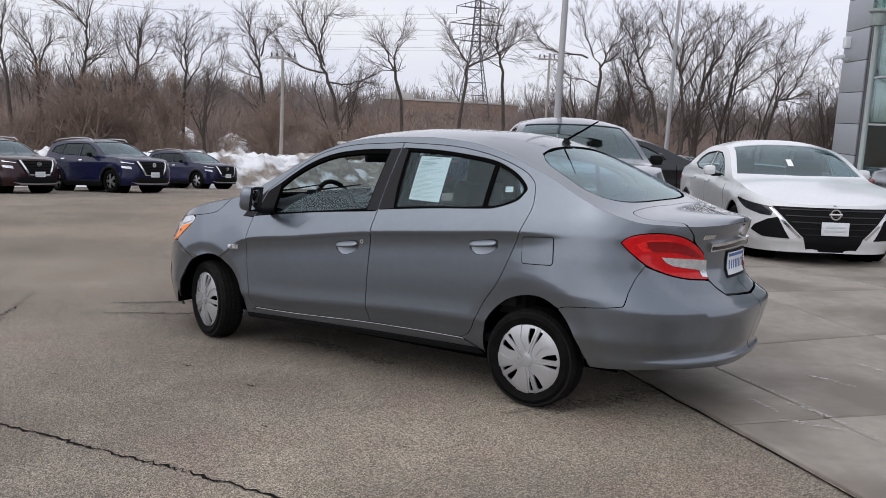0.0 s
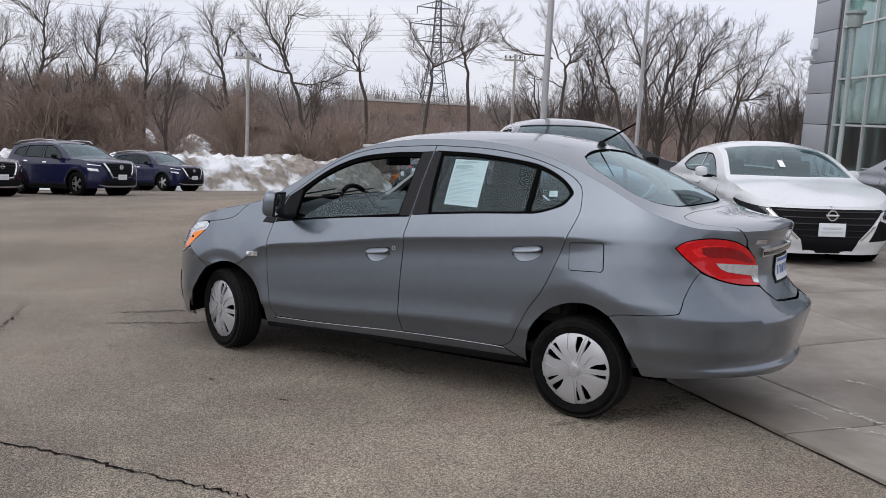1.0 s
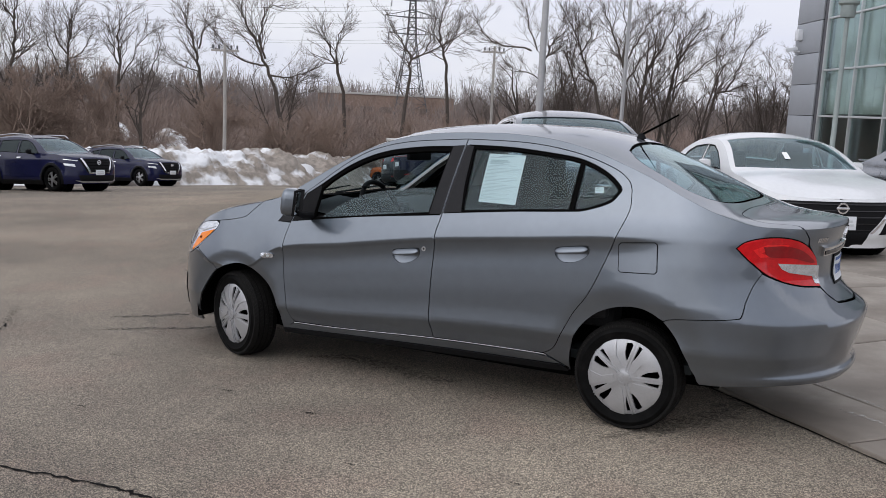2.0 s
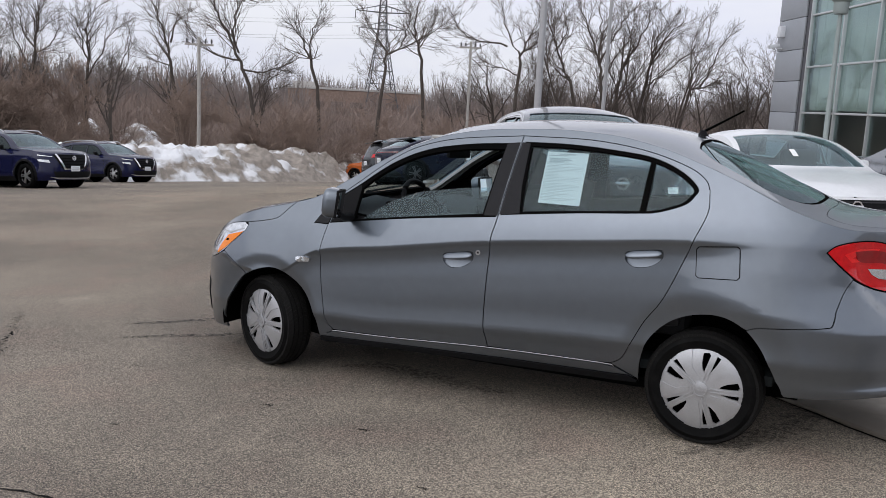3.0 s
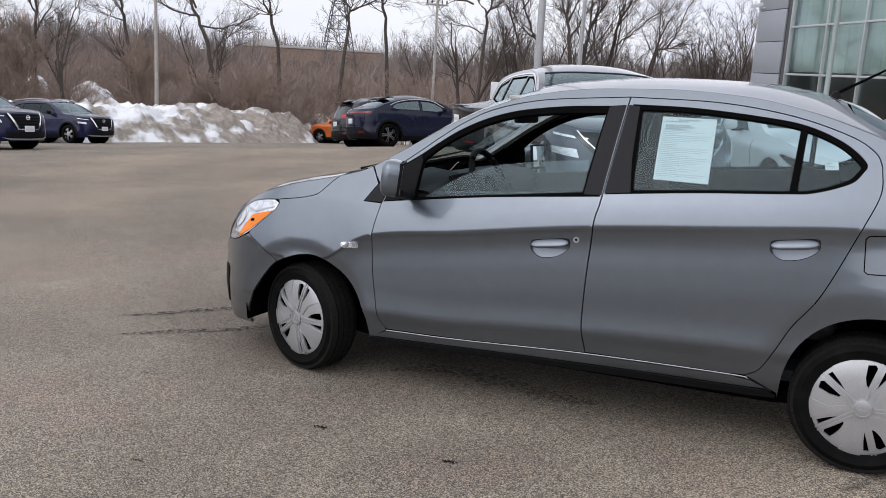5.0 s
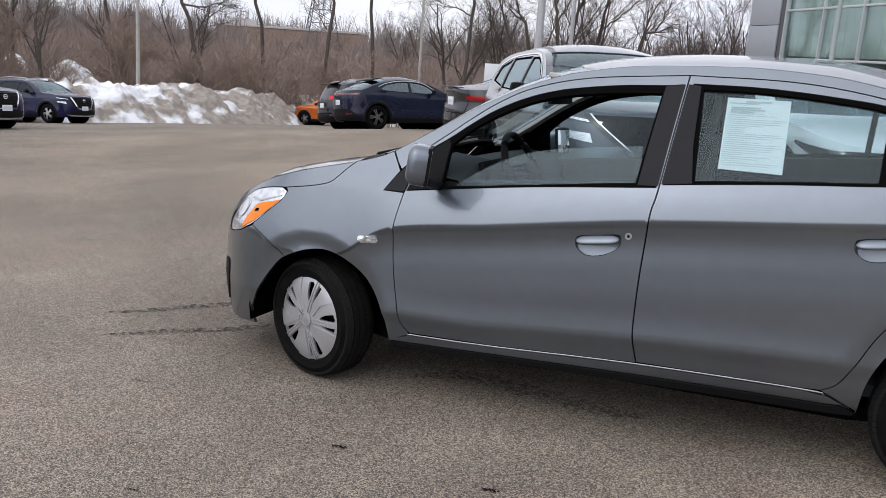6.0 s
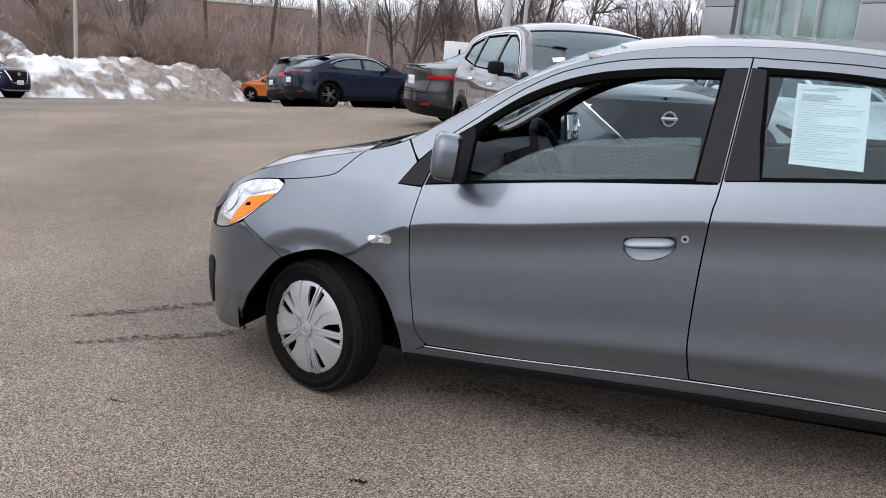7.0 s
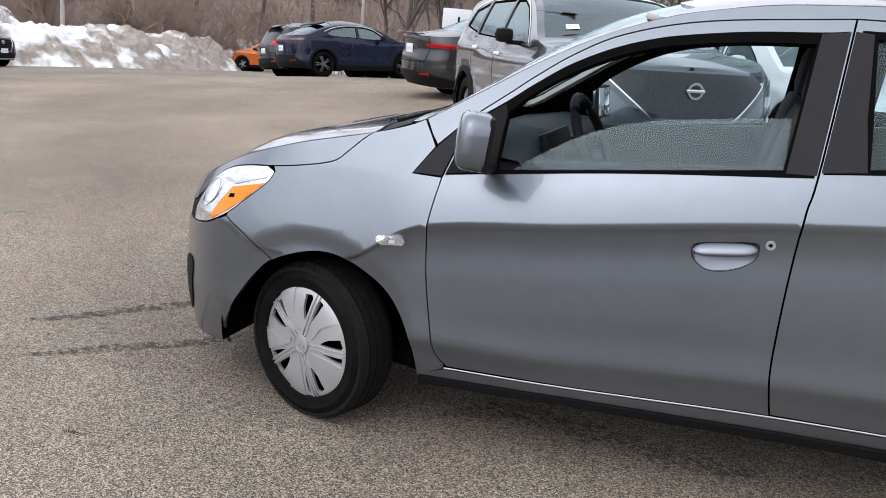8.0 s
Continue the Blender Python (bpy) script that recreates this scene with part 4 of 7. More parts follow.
        part("reflector", sheet_mesh("reflector", DARK, panel(s.side, [(0.428, 0.722), (0.460, 0.726), (0.455, 0.738), (0.430, 0.735)], (), 0.02, 0.0055, 0.002, **sub)), head)
        part("lamp_bowl", sheet_mesh("lamp_bowl", CHROME, panel(s.side, spline((0.235, 0.68), (0.28, 0.665), (0.33, 0.70), (0.345, 0.75), (0.30, 0.775), (0.25, 0.745)), (), 0.02, 0.003, 0.003, **sub)), head)
        bowl = [(0.292 + 0.050 * math.cos(a), 0.724 + 0.046 * math.sin(a)) for a in np.linspace(0, math.tau, 24, endpoint=False)]
        part("bowl_ring", sheet_mesh("bowl_ring", ALLOY, panel(s.side, bowl, [pulled_in(bowl, 0.004)], 0.02, 0.0045, 0.002, **sub)), head)
        part("lamp_rib", sheet_mesh("lamp_rib", ALLOY, panel(s.side, [(0.345, 0.772), (0.43, 0.768), (0.585, 0.806), (0.590, 0.812), (0.43, 0.778), (0.347, 0.782)], (), 0.02, 0.004, 0.001, **sub)), head)
        part("lamp_rim", sheet_mesh("lamp_rim", RUBBER, panel(s.side, lamp, [pulled_in(lamp, 0.003)], 0.04, -0.001, 0.01, **sub)), head)
        marker = part("side_marker", sheet_mesh("side_marker", CLEAR_LENS, panel(s.side, [(1.052, 0.672), (1.056, 0.664), (1.070, 0.659), (1.138, 0.662), (1.146, 0.672), (1.142, 0.686), (1.120, 0.689), (1.070, 0.685), (1.056, 0.681)], (), 0.02, 0.009, 0.012, **sub)), car, "small clear repeater lamp on the fender")
        part("marker_bulb", sheet_mesh("marker_bulb", INK, panel(s.side, [(1.095, 0.667), (1.115, 0.668), (1.114, 0.679), (1.094, 0.678)], (), 0.02, 0.0105, 0.001, **sub)), marker)
        tail = part("tail_light", sheet_mesh("tail_light", RED_LENS, panel(s.side, pulled_in(tail_top + tail_low[1:-1], 0.004), (), 0.03, 0.006, 0.02, **sub)), car, "red wrap-round tail lamp")
        part("red_reflector", sheet_mesh("red_reflector", BRIGHT_RED, panel(s.side, [(3.985, 0.940), (4.05, 0.966), (4.17, 0.962), (4.155, 0.915), (4.06, 0.905), (4.03, 0.905)], [[(4.05, 0.938), (4.03, 0.925), (4.06, 0.918), (4.13, 0.925), (4.14, 0.945), (4.07, 0.95)]], 0.03, 0.0085, 0.003, **sub)), tail)
        part("brake_lens", sheet_mesh("brake_lens", DEEP_RED, panel(s.side, spline((4.03, 0.955), (4.15, 0.955), (4.28, 0.93), (4.40, 0.872), (4.36, 0.868), (4.22, 0.895), (4.08, 0.905), (4.03, 0.955)), (), 0.03, 0.009, 0.003, **sub)), tail)
        part("reverse_lens", sheet_mesh("reverse_lens", CLEAR_LENS, panel(s.side, [(4.130, 0.872), (4.30, 0.862), (4.452, 0.850), (4.460, 0.757), (4.415, 0.762), (4.395, 0.800), (4.21, 0.826), (4.16, 0.845)], (), 0.03, 0.009, 0.003, **sub)), tail)
        part("lamp_rim", sheet_mesh("lamp_rim", RUBBER, panel(s.side, pulled_in(tail_top + tail_low[1:-1], -0.001), [pulled_in(tail_top + tail_low[1:-1], 0.006)], 0.04, 0.002, 0.01, **sub)), tail)
        fog = spline((0.085, 0.25), (0.14, 0.245), (0.20, 0.33), (0.215, 0.45), (0.10, 0.44), (0.06, 0.34), (0.085, 0.25))
        part("fog_lamp_recess", sheet_mesh("fog_lamp_recess", TRIM, panel(s.side, fog, (), 0.03, 0.004, 0.01, **sub)), car)

    def both(outline, step=0.05, surf=s.side, lift=0.0, flange=0.012):
        return panel(surf, outline, (), step, lift, flange), panel(surf, outline, (), step, lift, flange, mid)

    part("front_bumper", sheet_mesh("front_bumper", GREY_PAINT, *both(pulled_in(front_bumper, gap))), car)
    part("grille", sheet_mesh("grille", TRIM, *both([(s.first, 0.612), (0.05, 0.604), (0.195, 0.606), (0.196, 0.70), (0.14, 0.663), (0.0, 0.633), (s.first, 0.638)], lift=-0.004)), car)
    part("rear_bumper", sheet_mesh("rear_bumper", GREY_PAINT, *both(pulled_in(rear_bumper, gap), 0.025)), car)
    part("rear_valance", sheet_mesh("rear_valance", TRIM, *both([(4.50, 0.272), (s.last, 0.260), (s.last, 0.279), (4.6, 0.284), (4.50, 0.288)], lift=-0.006)), car)
    part("hood", sheet_mesh("hood", GREY_PAINT, *both(pulled_in(hood_skirt, gap)), *both(hood_top, surf=top)), car)
    part("roof", sheet_mesh("roof", GREY_PAINT, *both(roof, 0.05, top)), car)
    part("trunk_lid", sheet_mesh("trunk_lid", GREY_PAINT, *both(pulled_in(trunk_face, gap * 0.8)), *both(trunk_top, surf=top)), car)
    part("cowl", sheet_mesh("cowl", TRIM, *both(cowl, surf=top, lift=-0.006)), car, "black plastic cowl under the windscreen")
    for name, loop, mat in (("windscreen", screen_low + screen_side[1:] + screen_top[1:], GLASS), ("rear_window", rear_glass, SCREEN)):
        g = part(name, sheet_mesh(name, mat, *both(loop, 0.06, top, -0.006, 0)), car)
        g.visible_shadow = False
    part("rear_window_border", sheet_mesh("rear_window_border", RUBBER, *(panel(top, pulled_in(spline((3.17, 0.78), (3.18, 0.45), (3.205, 0.255), (3.27, 0.17), (3.36, 0.125), (3.57, 0.118), (3.68, 0.165), (3.73, 0.23), (3.77, 0.34),
                                                                                                    (3.795, 0.53), (3.80, 0.8)) + spline((3.783, 0.8), (3.778, 0.53), (3.753, 0.34), (3.716, 0.24), (3.668, 0.178), (3.57, 0.131), (3.365, 0.138),
                                                                                                    (3.276, 0.184), (3.215, 0.268), (3.195, 0.455), (3.187, 0.78)), 0.0), (), 0.03, -0.003, 0.0, f) for f in (None, mid))), car)
    # trunk trim
    bar = [(4.470, 0.893), (s.last, 0.905), (s.last, 0.953), (4.462, 0.937)]
    trim = part("trunk_trim", sheet_mesh("trunk_trim", CHROME, *both(bar, lift=0.016, flange=0.03)), car, "chrome bar over the number plate")
    part("bar_recess", sheet_mesh("bar_recess", GLOSS_BLACK, *both([(4.482, 0.901), (s.last, 0.912), (s.last, 0.934), (4.480, 0.921)], lift=0.019, flange=0.003)), trim)
    part("plate_holder", sheet_mesh("plate_holder", TRIM, *both([(4.675, 0.735), (s.last, 0.735), (s.last, 0.885), (4.675, 0.885)], lift=0.006, flange=0.012)), car)
    plate = part("number_plate", sheet_mesh("number_plate", PLATE, *both([(4.69, 0.748), (s.last, 0.748), (s.last, 0.874), (4.69, 0.874)], lift=0.010, flange=0.003)), car)
    part("plate_print", sheet_mesh("plate_print", PLATE_BLUE, *both([(4.70, 0.852), (s.last, 0.852), (s.last, 0.868), (4.70, 0.868)], lift=0.0125, flange=0.001),
                                   *[panel(s.side, [(4.710 + 0.037 * k, 0.780), (4.722 + 0.037 * k, 0.780), (4.722 + 0.037 * k, 0.832), (4.710 + 0.037 * k, 0.832)], (), 0.05, 0.0125, 0.001, f) for k in range(4) for f in (None, mid)]), plate, "plain bars in place of the plate characters")
    part("trunk_badge", sheet_mesh("trunk_badge", CHROME, *[panel(s.side, [(4.385 + 0.017 * k, 0.962), (4.397 + 0.017 * k, 0.962), (4.397 + 0.017 * k, 0.984), (4.385 + 0.017 * k, 0.984)], (), 0.05, 0.004, 0.005) for k in range(6)]), car, "small chrome bars of the model badge")
    part("trunk_emblem", sheet_mesh("trunk_emblem", CHROME, *both([(s.last - 0.035, 0.985), (s.last, 0.965), (s.last, 1.025)], lift=0.008, flange=0.01)), car)
    # aerial
    base = part("aerial", spun("aerial", [(0.0, 0.03), (0.014, 0.028), (0.022, 0.012), (0.032, -0.004), (0.0, -0.004)], TRIM, 16, "z"), car)
    base.matrix_local = pose(3.125, mid, float(s.roof(3.125)) + 0.001)
    part("aerial_rod", tube_mesh("aerial_rod", [(0, 0, 0.02), (0.10, 0, 0.075), (0.205, 0, 0.135)], [0.007, 0.006, 0.0045], RUBBER, 8), base)
    # outside mirrors
    for sgn in (-1, 1):
        y = 0.0 if sgn < 0 else 2 * mid
        out = -sgn
        bm = bmesh.new()
        bmesh.ops.create_uvsphere(bm, u_segments=24, v_segments=14, radius=1.0)
        for v in bm.verts:
            x_, y_, z_ = v.co
            p = 4.5
            k = (abs(x_) ** p + abs(y_) ** p + abs(z_) ** p) ** (-1 / p)
            v.co = (x_ * k, y_ * k, z_ * k)
        bmesh.ops.bisect_plane(bm, geom=bm.verts[:] + bm.edges[:] + bm.faces[:], plane_co=(0.5, 0, 0), plane_no=(1, 0, 0), clear_outer=True)
        bmesh.ops.transform(bm, matrix=Matrix.Shear("XZ", 4, (0, 0)) @ Matrix.Diagonal((0.054, 0.088, 0.080, 1)), verts=bm.verts)
        shell = part("side_mirror", from_bm("side_mirror", bm, GREY_PAINT, True, 50), car)
        shell.matrix_local = pose(1.388, y + sgn * 0.112, 1.020, 0, 7 if sgn < 0 else -6, 21 if sgn < 0 else -10)
        part("mirror_rim", box_mesh("mirror_rim", (0.016, 0.166, 0.150), TRIM, pose(0.031, 0, 0), 0.007), shell)
        part("mirror_glass", box_mesh("mirror_glass", (0.004, 0.144, 0.128), MIRROR, pose(0.0375, 0, 0), 0.001), shell)
        part("mirror_foot", tube_mesh("mirror_foot", [(1.385, y - sgn * 0.06, 0.930), (1.40, y + sgn * 0.03, 0.935), (1.41, y + sgn * 0.10, 0.955)], [0.024, 0.020, 0.018], TRIM, 10), car)
    # wipers
    for y0, y1, x1 in ((0.30, 0.86, 1.10), (0.85, 1.36, 1.09)):
        ps = [Vector(tuple(s.top(x, v if v <= 1 else 2 - v))) for x, v in ((0.985, y0 / mid), (1.045, (y0 + y1) / 2 / mid), (x1, y1 / mid))]
        for p, yy in zip(ps, (y0, (y0 + y1) / 2, y1)):
            p.y = yy
            p.z += 0.002
        part("wiper", tube_mesh("wiper", ps, [0.007, 0.006, 0.004], TRIM, 6), car)
    for y in (0.5, 1.17):
        n = part("washer_nozzle", spun("washer_nozzle", [(0.0, 0.010), (0.008, 0.008), (0.011, 0), (0.0, 0)], TRIM, 12, "z"), car)
        n.matrix_local = pose(0.88, y, float(s.top(0.88, min(y, 2 * mid - y) / mid)[2]))
    # near-black backing behind the seams, wells and floor, with their shade in its colour
    inner = [(1.21, 0.22), (3.02, 0.23)] + [p for p in arch_r if p[1] > 0.26] + [(3.74, 0.42), (4.1, 0.44), (4.48, 0.46), (4.48, 0.74), (4.32, 0.95), (4.05, 1.0), (3.3, 1.02), (2.4, 0.985), (1.5, 0.885), (1.40, 0.90), (1.34, 1.07), (1.27, 1.09), (1.20, 1.07), (1.13, 1.035), (1.04, 0.99), (0.96, 0.93), (0.9, 0.83), (0.5, 0.62)] + [p for p in arch_f if p[1] > 0.26][::1][2:]
    behind = [(2.20, 0.95), (2.36, 0.96), (2.44, 1.40), (2.24, 1.40)]
    band = rail_f + rail_r[1:]
    strip = [(x, z + 0.020) for x, z in band] + [(x - (0.012 if x > 3.28 else 0), z - 0.018) for x, z in band[::-1]]
    for f in (None, mid):
        part("pillar_core", sheet_mesh("pillar_core", DARK, panel(s.side, behind, (), 0.05, -0.022, 0.03, f), panel(s.side, strip, (), 0.05, -0.018, 0, f)), car)
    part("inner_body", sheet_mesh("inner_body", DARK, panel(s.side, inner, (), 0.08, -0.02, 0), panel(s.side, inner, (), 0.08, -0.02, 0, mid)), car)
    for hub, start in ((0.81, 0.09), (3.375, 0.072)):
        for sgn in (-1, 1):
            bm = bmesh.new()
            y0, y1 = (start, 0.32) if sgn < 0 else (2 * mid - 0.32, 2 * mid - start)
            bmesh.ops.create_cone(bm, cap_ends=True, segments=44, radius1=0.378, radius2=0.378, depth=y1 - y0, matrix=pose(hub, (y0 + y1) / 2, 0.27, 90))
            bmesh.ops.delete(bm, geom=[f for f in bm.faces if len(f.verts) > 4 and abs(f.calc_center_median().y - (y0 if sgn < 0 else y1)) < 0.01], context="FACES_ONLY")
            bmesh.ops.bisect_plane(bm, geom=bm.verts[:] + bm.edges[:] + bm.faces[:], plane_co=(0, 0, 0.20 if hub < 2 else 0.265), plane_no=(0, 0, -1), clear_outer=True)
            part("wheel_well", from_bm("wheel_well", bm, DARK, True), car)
            # box added to keep the shaded well black where bright ground showed past
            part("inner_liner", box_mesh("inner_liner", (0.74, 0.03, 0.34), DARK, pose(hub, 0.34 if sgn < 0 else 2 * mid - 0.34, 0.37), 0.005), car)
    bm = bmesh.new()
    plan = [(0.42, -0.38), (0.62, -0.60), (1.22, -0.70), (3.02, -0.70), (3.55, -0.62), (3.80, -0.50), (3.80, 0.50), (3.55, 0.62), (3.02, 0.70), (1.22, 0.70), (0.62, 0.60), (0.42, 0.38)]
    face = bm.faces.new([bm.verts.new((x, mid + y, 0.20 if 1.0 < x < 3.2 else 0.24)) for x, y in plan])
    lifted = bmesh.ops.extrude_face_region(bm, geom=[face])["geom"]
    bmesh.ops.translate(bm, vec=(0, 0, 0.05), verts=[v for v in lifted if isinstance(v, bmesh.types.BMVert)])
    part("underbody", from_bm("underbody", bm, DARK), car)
    # wheels
    cover, tread = sedan_cover(), sedan_tread()
    for x, y, turn, sgn in ((0.812, 0.120, -18, -1), (0.812, 2 * mid - 0.120, -18, 1), (3.35, 0.110, 0, -1), (3.35, 2 * mid - 0.11, 0, 1)):
        rim = wheel_parts(car, (x, y, 0.268), 0.266, 0.165, 0.186, cover, turn, sgn, "silver plastic wheel cover with five slotted blades")
        part("tread", tread, rim, "cut tread of the tyre")
        rim.children[1].matrix_local = pose(0, 0, 0, 0, -31 if x < 2 else -3, 0)

    # cabin
    dash_sec = [(1.02, 0.88), (1.12, 0.955), (1.30, 0.985), (1.46, 0.965), (1.52, 0.90), (1.50, 0.74), (1.42, 0.55), (1.2, 0.5), (1.02, 0.6)]
    bm = bmesh.new()
    rows = []
    for y in (0.10, 0.16, 0.30, 0.45, 0.60, 0.75, 0.95, 1.2, 1.45, 1.51, 1.57):
        hood_up = 0.045 * math.exp(-((y - 0.45) / 0.16) ** 4)
        rows.append([bm.verts.new((x, y, z + (hood_up if z > 0.95 and x > 1.2 else 0) - (0.02 if y < 0.12 or y > 1.55 else 0))) for x, z in dash_sec])
    for a, b in zip(rows, rows[1:]):
        for i in range(len(a)):
            j = (i + 1) % len(a)
            bm.faces.new((a[i], a[j], b[j], b[i]))
    dash = part("dashboard", from_bm("dashboard", bm, DASH, True, 55), car)
    part("instrument_binnacle", box_mesh("instrument_binnacle", (0.03, 0.34, 0.10), TRIM, pose(1.50, 0.45, 0.965, 0, -20, 0), 0.012), dash)
    part("centre_console", box_mesh("centre_console", (0.05, 0.26, 0.30), TRIM, pose(1.515, mid, 0.82, 0, -12, 0), 0.02), dash)
    part("display", box_mesh("display", (0.012, 0.17, 0.10), GLOSS_BLACK, pose(1.546, mid, 0.905, 0, -12, 0), 0.004), dash)
    for y in (mid - 0.07, mid, mid + 0.07):
        knob = part("knob", spun("knob", [(0.0, 0.012), (0.020, 0.012), (0.024, -0.012), (0.0, -0.012)], SILVER, 16, "y"), dash)
        knob.matrix_local = pose(1.552, y, 0.775, 0, 0, 90)
    for y in (0.20, 0.72, 0.95, 1.47):
        part("air_vent", box_mesh("air_vent", (0.02, 0.10, 0.07), TRIM, pose(1.525, y, 0.885, 0, -10, 0), 0.02), dash)
    bm = bmesh.new()
    ringp = [(0.0, 0.185 * math.cos(a), 0.185 * math.sin(a)) for a in np.linspace(0, math.tau, 41)]
    add_tube(bm, ringp, [0.016] * 41, 10)
    add_tube(bm, [(0, -0.17, 0.0), (0.02, 0.0, -0.02), (0, 0.17, 0.0)], [0.018, 0.03, 0.018], 8)
    add_tube(bm, [(0.02, 0, -0.02), (0.0, 0, -0.17)], [0.03, 0.018], 8)
    add_box(bm, (0.05, 0.16, 0.13), pose(0.02, 0, -0.01), 0.025)
    wheel = part("steering_wheel", from_bm("steering_wheel", bm, TRIM, True, 50), car)
    wheel.matrix_local = pose(1.63, 0.45, 0.955, 0, -24, 0) @ pose(0, 0, 0, 0, 0, 0)
    part("steering_column", tube_mesh("steering_column", [(0, 0, 0), (-0.20, 0, 0.0)], [0.04, 0.05], TRIM, 10), wheel)
    for y in (0.44, 2 * mid - 0.44):
        cushion = part("seat", box_mesh("seat", (0.52, 0.50, 0.17), FABRIC, pose(1.88, y, 0.52, 0, -6, 0), 0.06), car)
        part("backrest", box_mesh("backrest", (0.15, 0.48, 0.64), FABRIC, pose(2.21, y, 0.84, 0, 14, 0), 0.06), cushion)
        part("headrest", box_mesh("headrest", (0.10, 0.27, 0.19), FABRIC, pose(2.29, y, 1.235, 0, 8, 0), 0.045), cushion)
    bench = part("rear_bench", box_mesh("rear_bench", (0.50, 1.25, 0.18), FABRIC, pose(2.98, mid, 0.54), 0.06), car)
    part("backrest", box_mesh("backrest", (0.16, 1.25, 0.56), FABRIC, pose(3.30, mid, 0.84, 0, 20, 0), 0.06), bench)
    for y in (0.42, 2 * mid - 0.42):
        part("headrest", box_mesh("headrest", (0.09, 0.25, 0.13), FABRIC, pose(3.42, y, 1.10, 0, 12, 0), 0.04), bench)
    part("parcel_shelf", box_mesh("parcel_shelf", (0.42, 1.22, 0.03), DASH, pose(3.62, mid, 1.045), 0.01), car)
    part("cabin_floor", box_mesh("cabin_floor", (2.5, 1.4, 0.05), DASH, pose(2.4, mid, 0.32), 0.01), car)
    for y in (0.15, 2 * mid - 0.15):
        part("door_lining", box_mesh("door_lining", (1.85, 0.06, 0.55), FABRIC, pose(2.27, y, 0.73, 0, -4.4, 0), 0.02), car)
    lining = [(u, 0.0) for u in np.linspace(1.95, 3.1, 20)] + [(3.05, 0.8), (1.84, 0.8)]
    part("headliner", sheet_mesh("headliner", PALE_TRIM, *both(lining, 0.1, top, -0.03, 0)), car)
    pillar = spline((1.13, 0.035), (1.35, 0.035), (1.65, 0.045), (1.95, 0.06)) + spline((1.95, 0.13), (1.65, 0.115), (1.35, 0.105), (1.10, 0.10))
    for f in (None, mid):
        part("pillar_trim", sheet_mesh("pillar_trim", PALE_TRIM, panel(top, pillar, (), 0.05, -0.03, 0.02, f)), car, "pale grey pillar lining")
    rear_pillar = [(3.12, 0.02), (3.75, 0.02), (3.66, 0.13), (3.35, 0.11), (3.15, 0.22)]
    for f in (None, mid):
        part("pillar_trim", sheet_mesh("pillar_trim", DASH, panel(top, rear_pillar, (), 0.05, -0.03, 0.02, f)), car)
    mirror = part("inside_mirror", box_mesh("inside_mirror", (0.03, 0.22, 0.065), TRIM, pose(1.66, mid, 1.29, 0, 0, -10), 0.014), car)
    part("mirror_stem", tube_mesh("mirror_stem", [(1.64, mid, 1.30), (1.60, mid, 1.345)], [0.01, 0.014], TRIM, 8), mirror)
    part("sun_visor", box_mesh("sun_visor", (0.15, 0.36, 0.02), PALE_TRIM, pose(1.84, 0.45, 1.375, 0, 12, 0), 0.008), car)
    return car


sedan = build_sedan()


def stuck_paper(name, label, loop, rows, category):
    """A sheet of paper inside the rear door's glass, with bars for its unreadable lines."""
    s = SEDAN
    ob = thing(name, sedan.matrix_world.copy(), label, category)
    part("sheet", sheet_mesh("sheet", PAPER, panel(s.side, loop, (), 0.05, -0.0180, 0.0006)), ob)
    (x0, z1), (x1, _), (_, z0) = loop[3], loop[2], loop[0]
    for k, (a, b, h) in enumerate(rows):
        z = z1 - (z1 - z0) * (0.04 + 0.92 * k / len(rows))
        w = x1 - x0
        bar = [(x0 + w * a, z - h), (x0 + w * b, z - h), (x0 + w * b, z), (x0 + w * a, z)]
        part("text_line", sheet_mesh("text_line", INK, panel(s.side, bar, (), 0.08, -0.0165, 0.0)), ob)
    return ob


lines = [(0.3, 0.7, 0.006), (0.05, 0.5, 0.004), (0, 0, 0.0005), (0.08, 0.55, 0.006), (0.08, 0.62, 0.006), (0.08, 0.45, 0.006)]
random.seed(4)
lines += [(0.05, random.choice((0.35, 0.6, 0.8, 0.9, 0.93, 0.95)), 0.0019) for _ in range(26)]
lines = [(a, max(b, a + 0.02), h) for a, b, h in lines]
stuck_paper("paper_notice", "white printed notice sheet taped inside the rear door window", [(2.482, 1.085), (2.703, 1.080), (2.701, 1.337), (2.480, 1.341)], lines, "paper")
stuck_paper("window_sticker", "small white sticker inside the quarter window", [(3.127, 1.165), (3.175, 1.168), (3.169, 1.197), (3.123, 1.195)], [(0.15, 0.45, 0.008), (0.1, 0.8, 0.004)], "sticker")
# ---- the other vehicles of the lot ----
SUV_BELT = knots((0.5, 1.04), (1.5, 1.07), (3.0, 1.12), (4.2, 1.20))
CAR_BELT = knots((0.5, 0.92), (1.5, 0.965), (3.0, 1.02), (4.5, 1.02))
TUCK = knots((0.15, 0.10), (0.25, 0.05), (0.35, 0.012), (0.48, 0.0), (0.62, 0.006), (0.80, 0.0))


def flank_of(belt_line, hubs, arch):
    def inset(x, z):
        b = belt_line(x)
        win = np.clip(z - b, 0, None)
        f = TUCK(z) + 0.05 * ramp(z, b - 0.16, b) + 0.30 * win + 0.30 * win ** 2
        for hub in hubs:
            r = np.hypot(x - hub, z - 0.34)
            f = f - 0.02 * np.exp(-((r - arch) / 0.06) ** 2)
        return f
    return inset


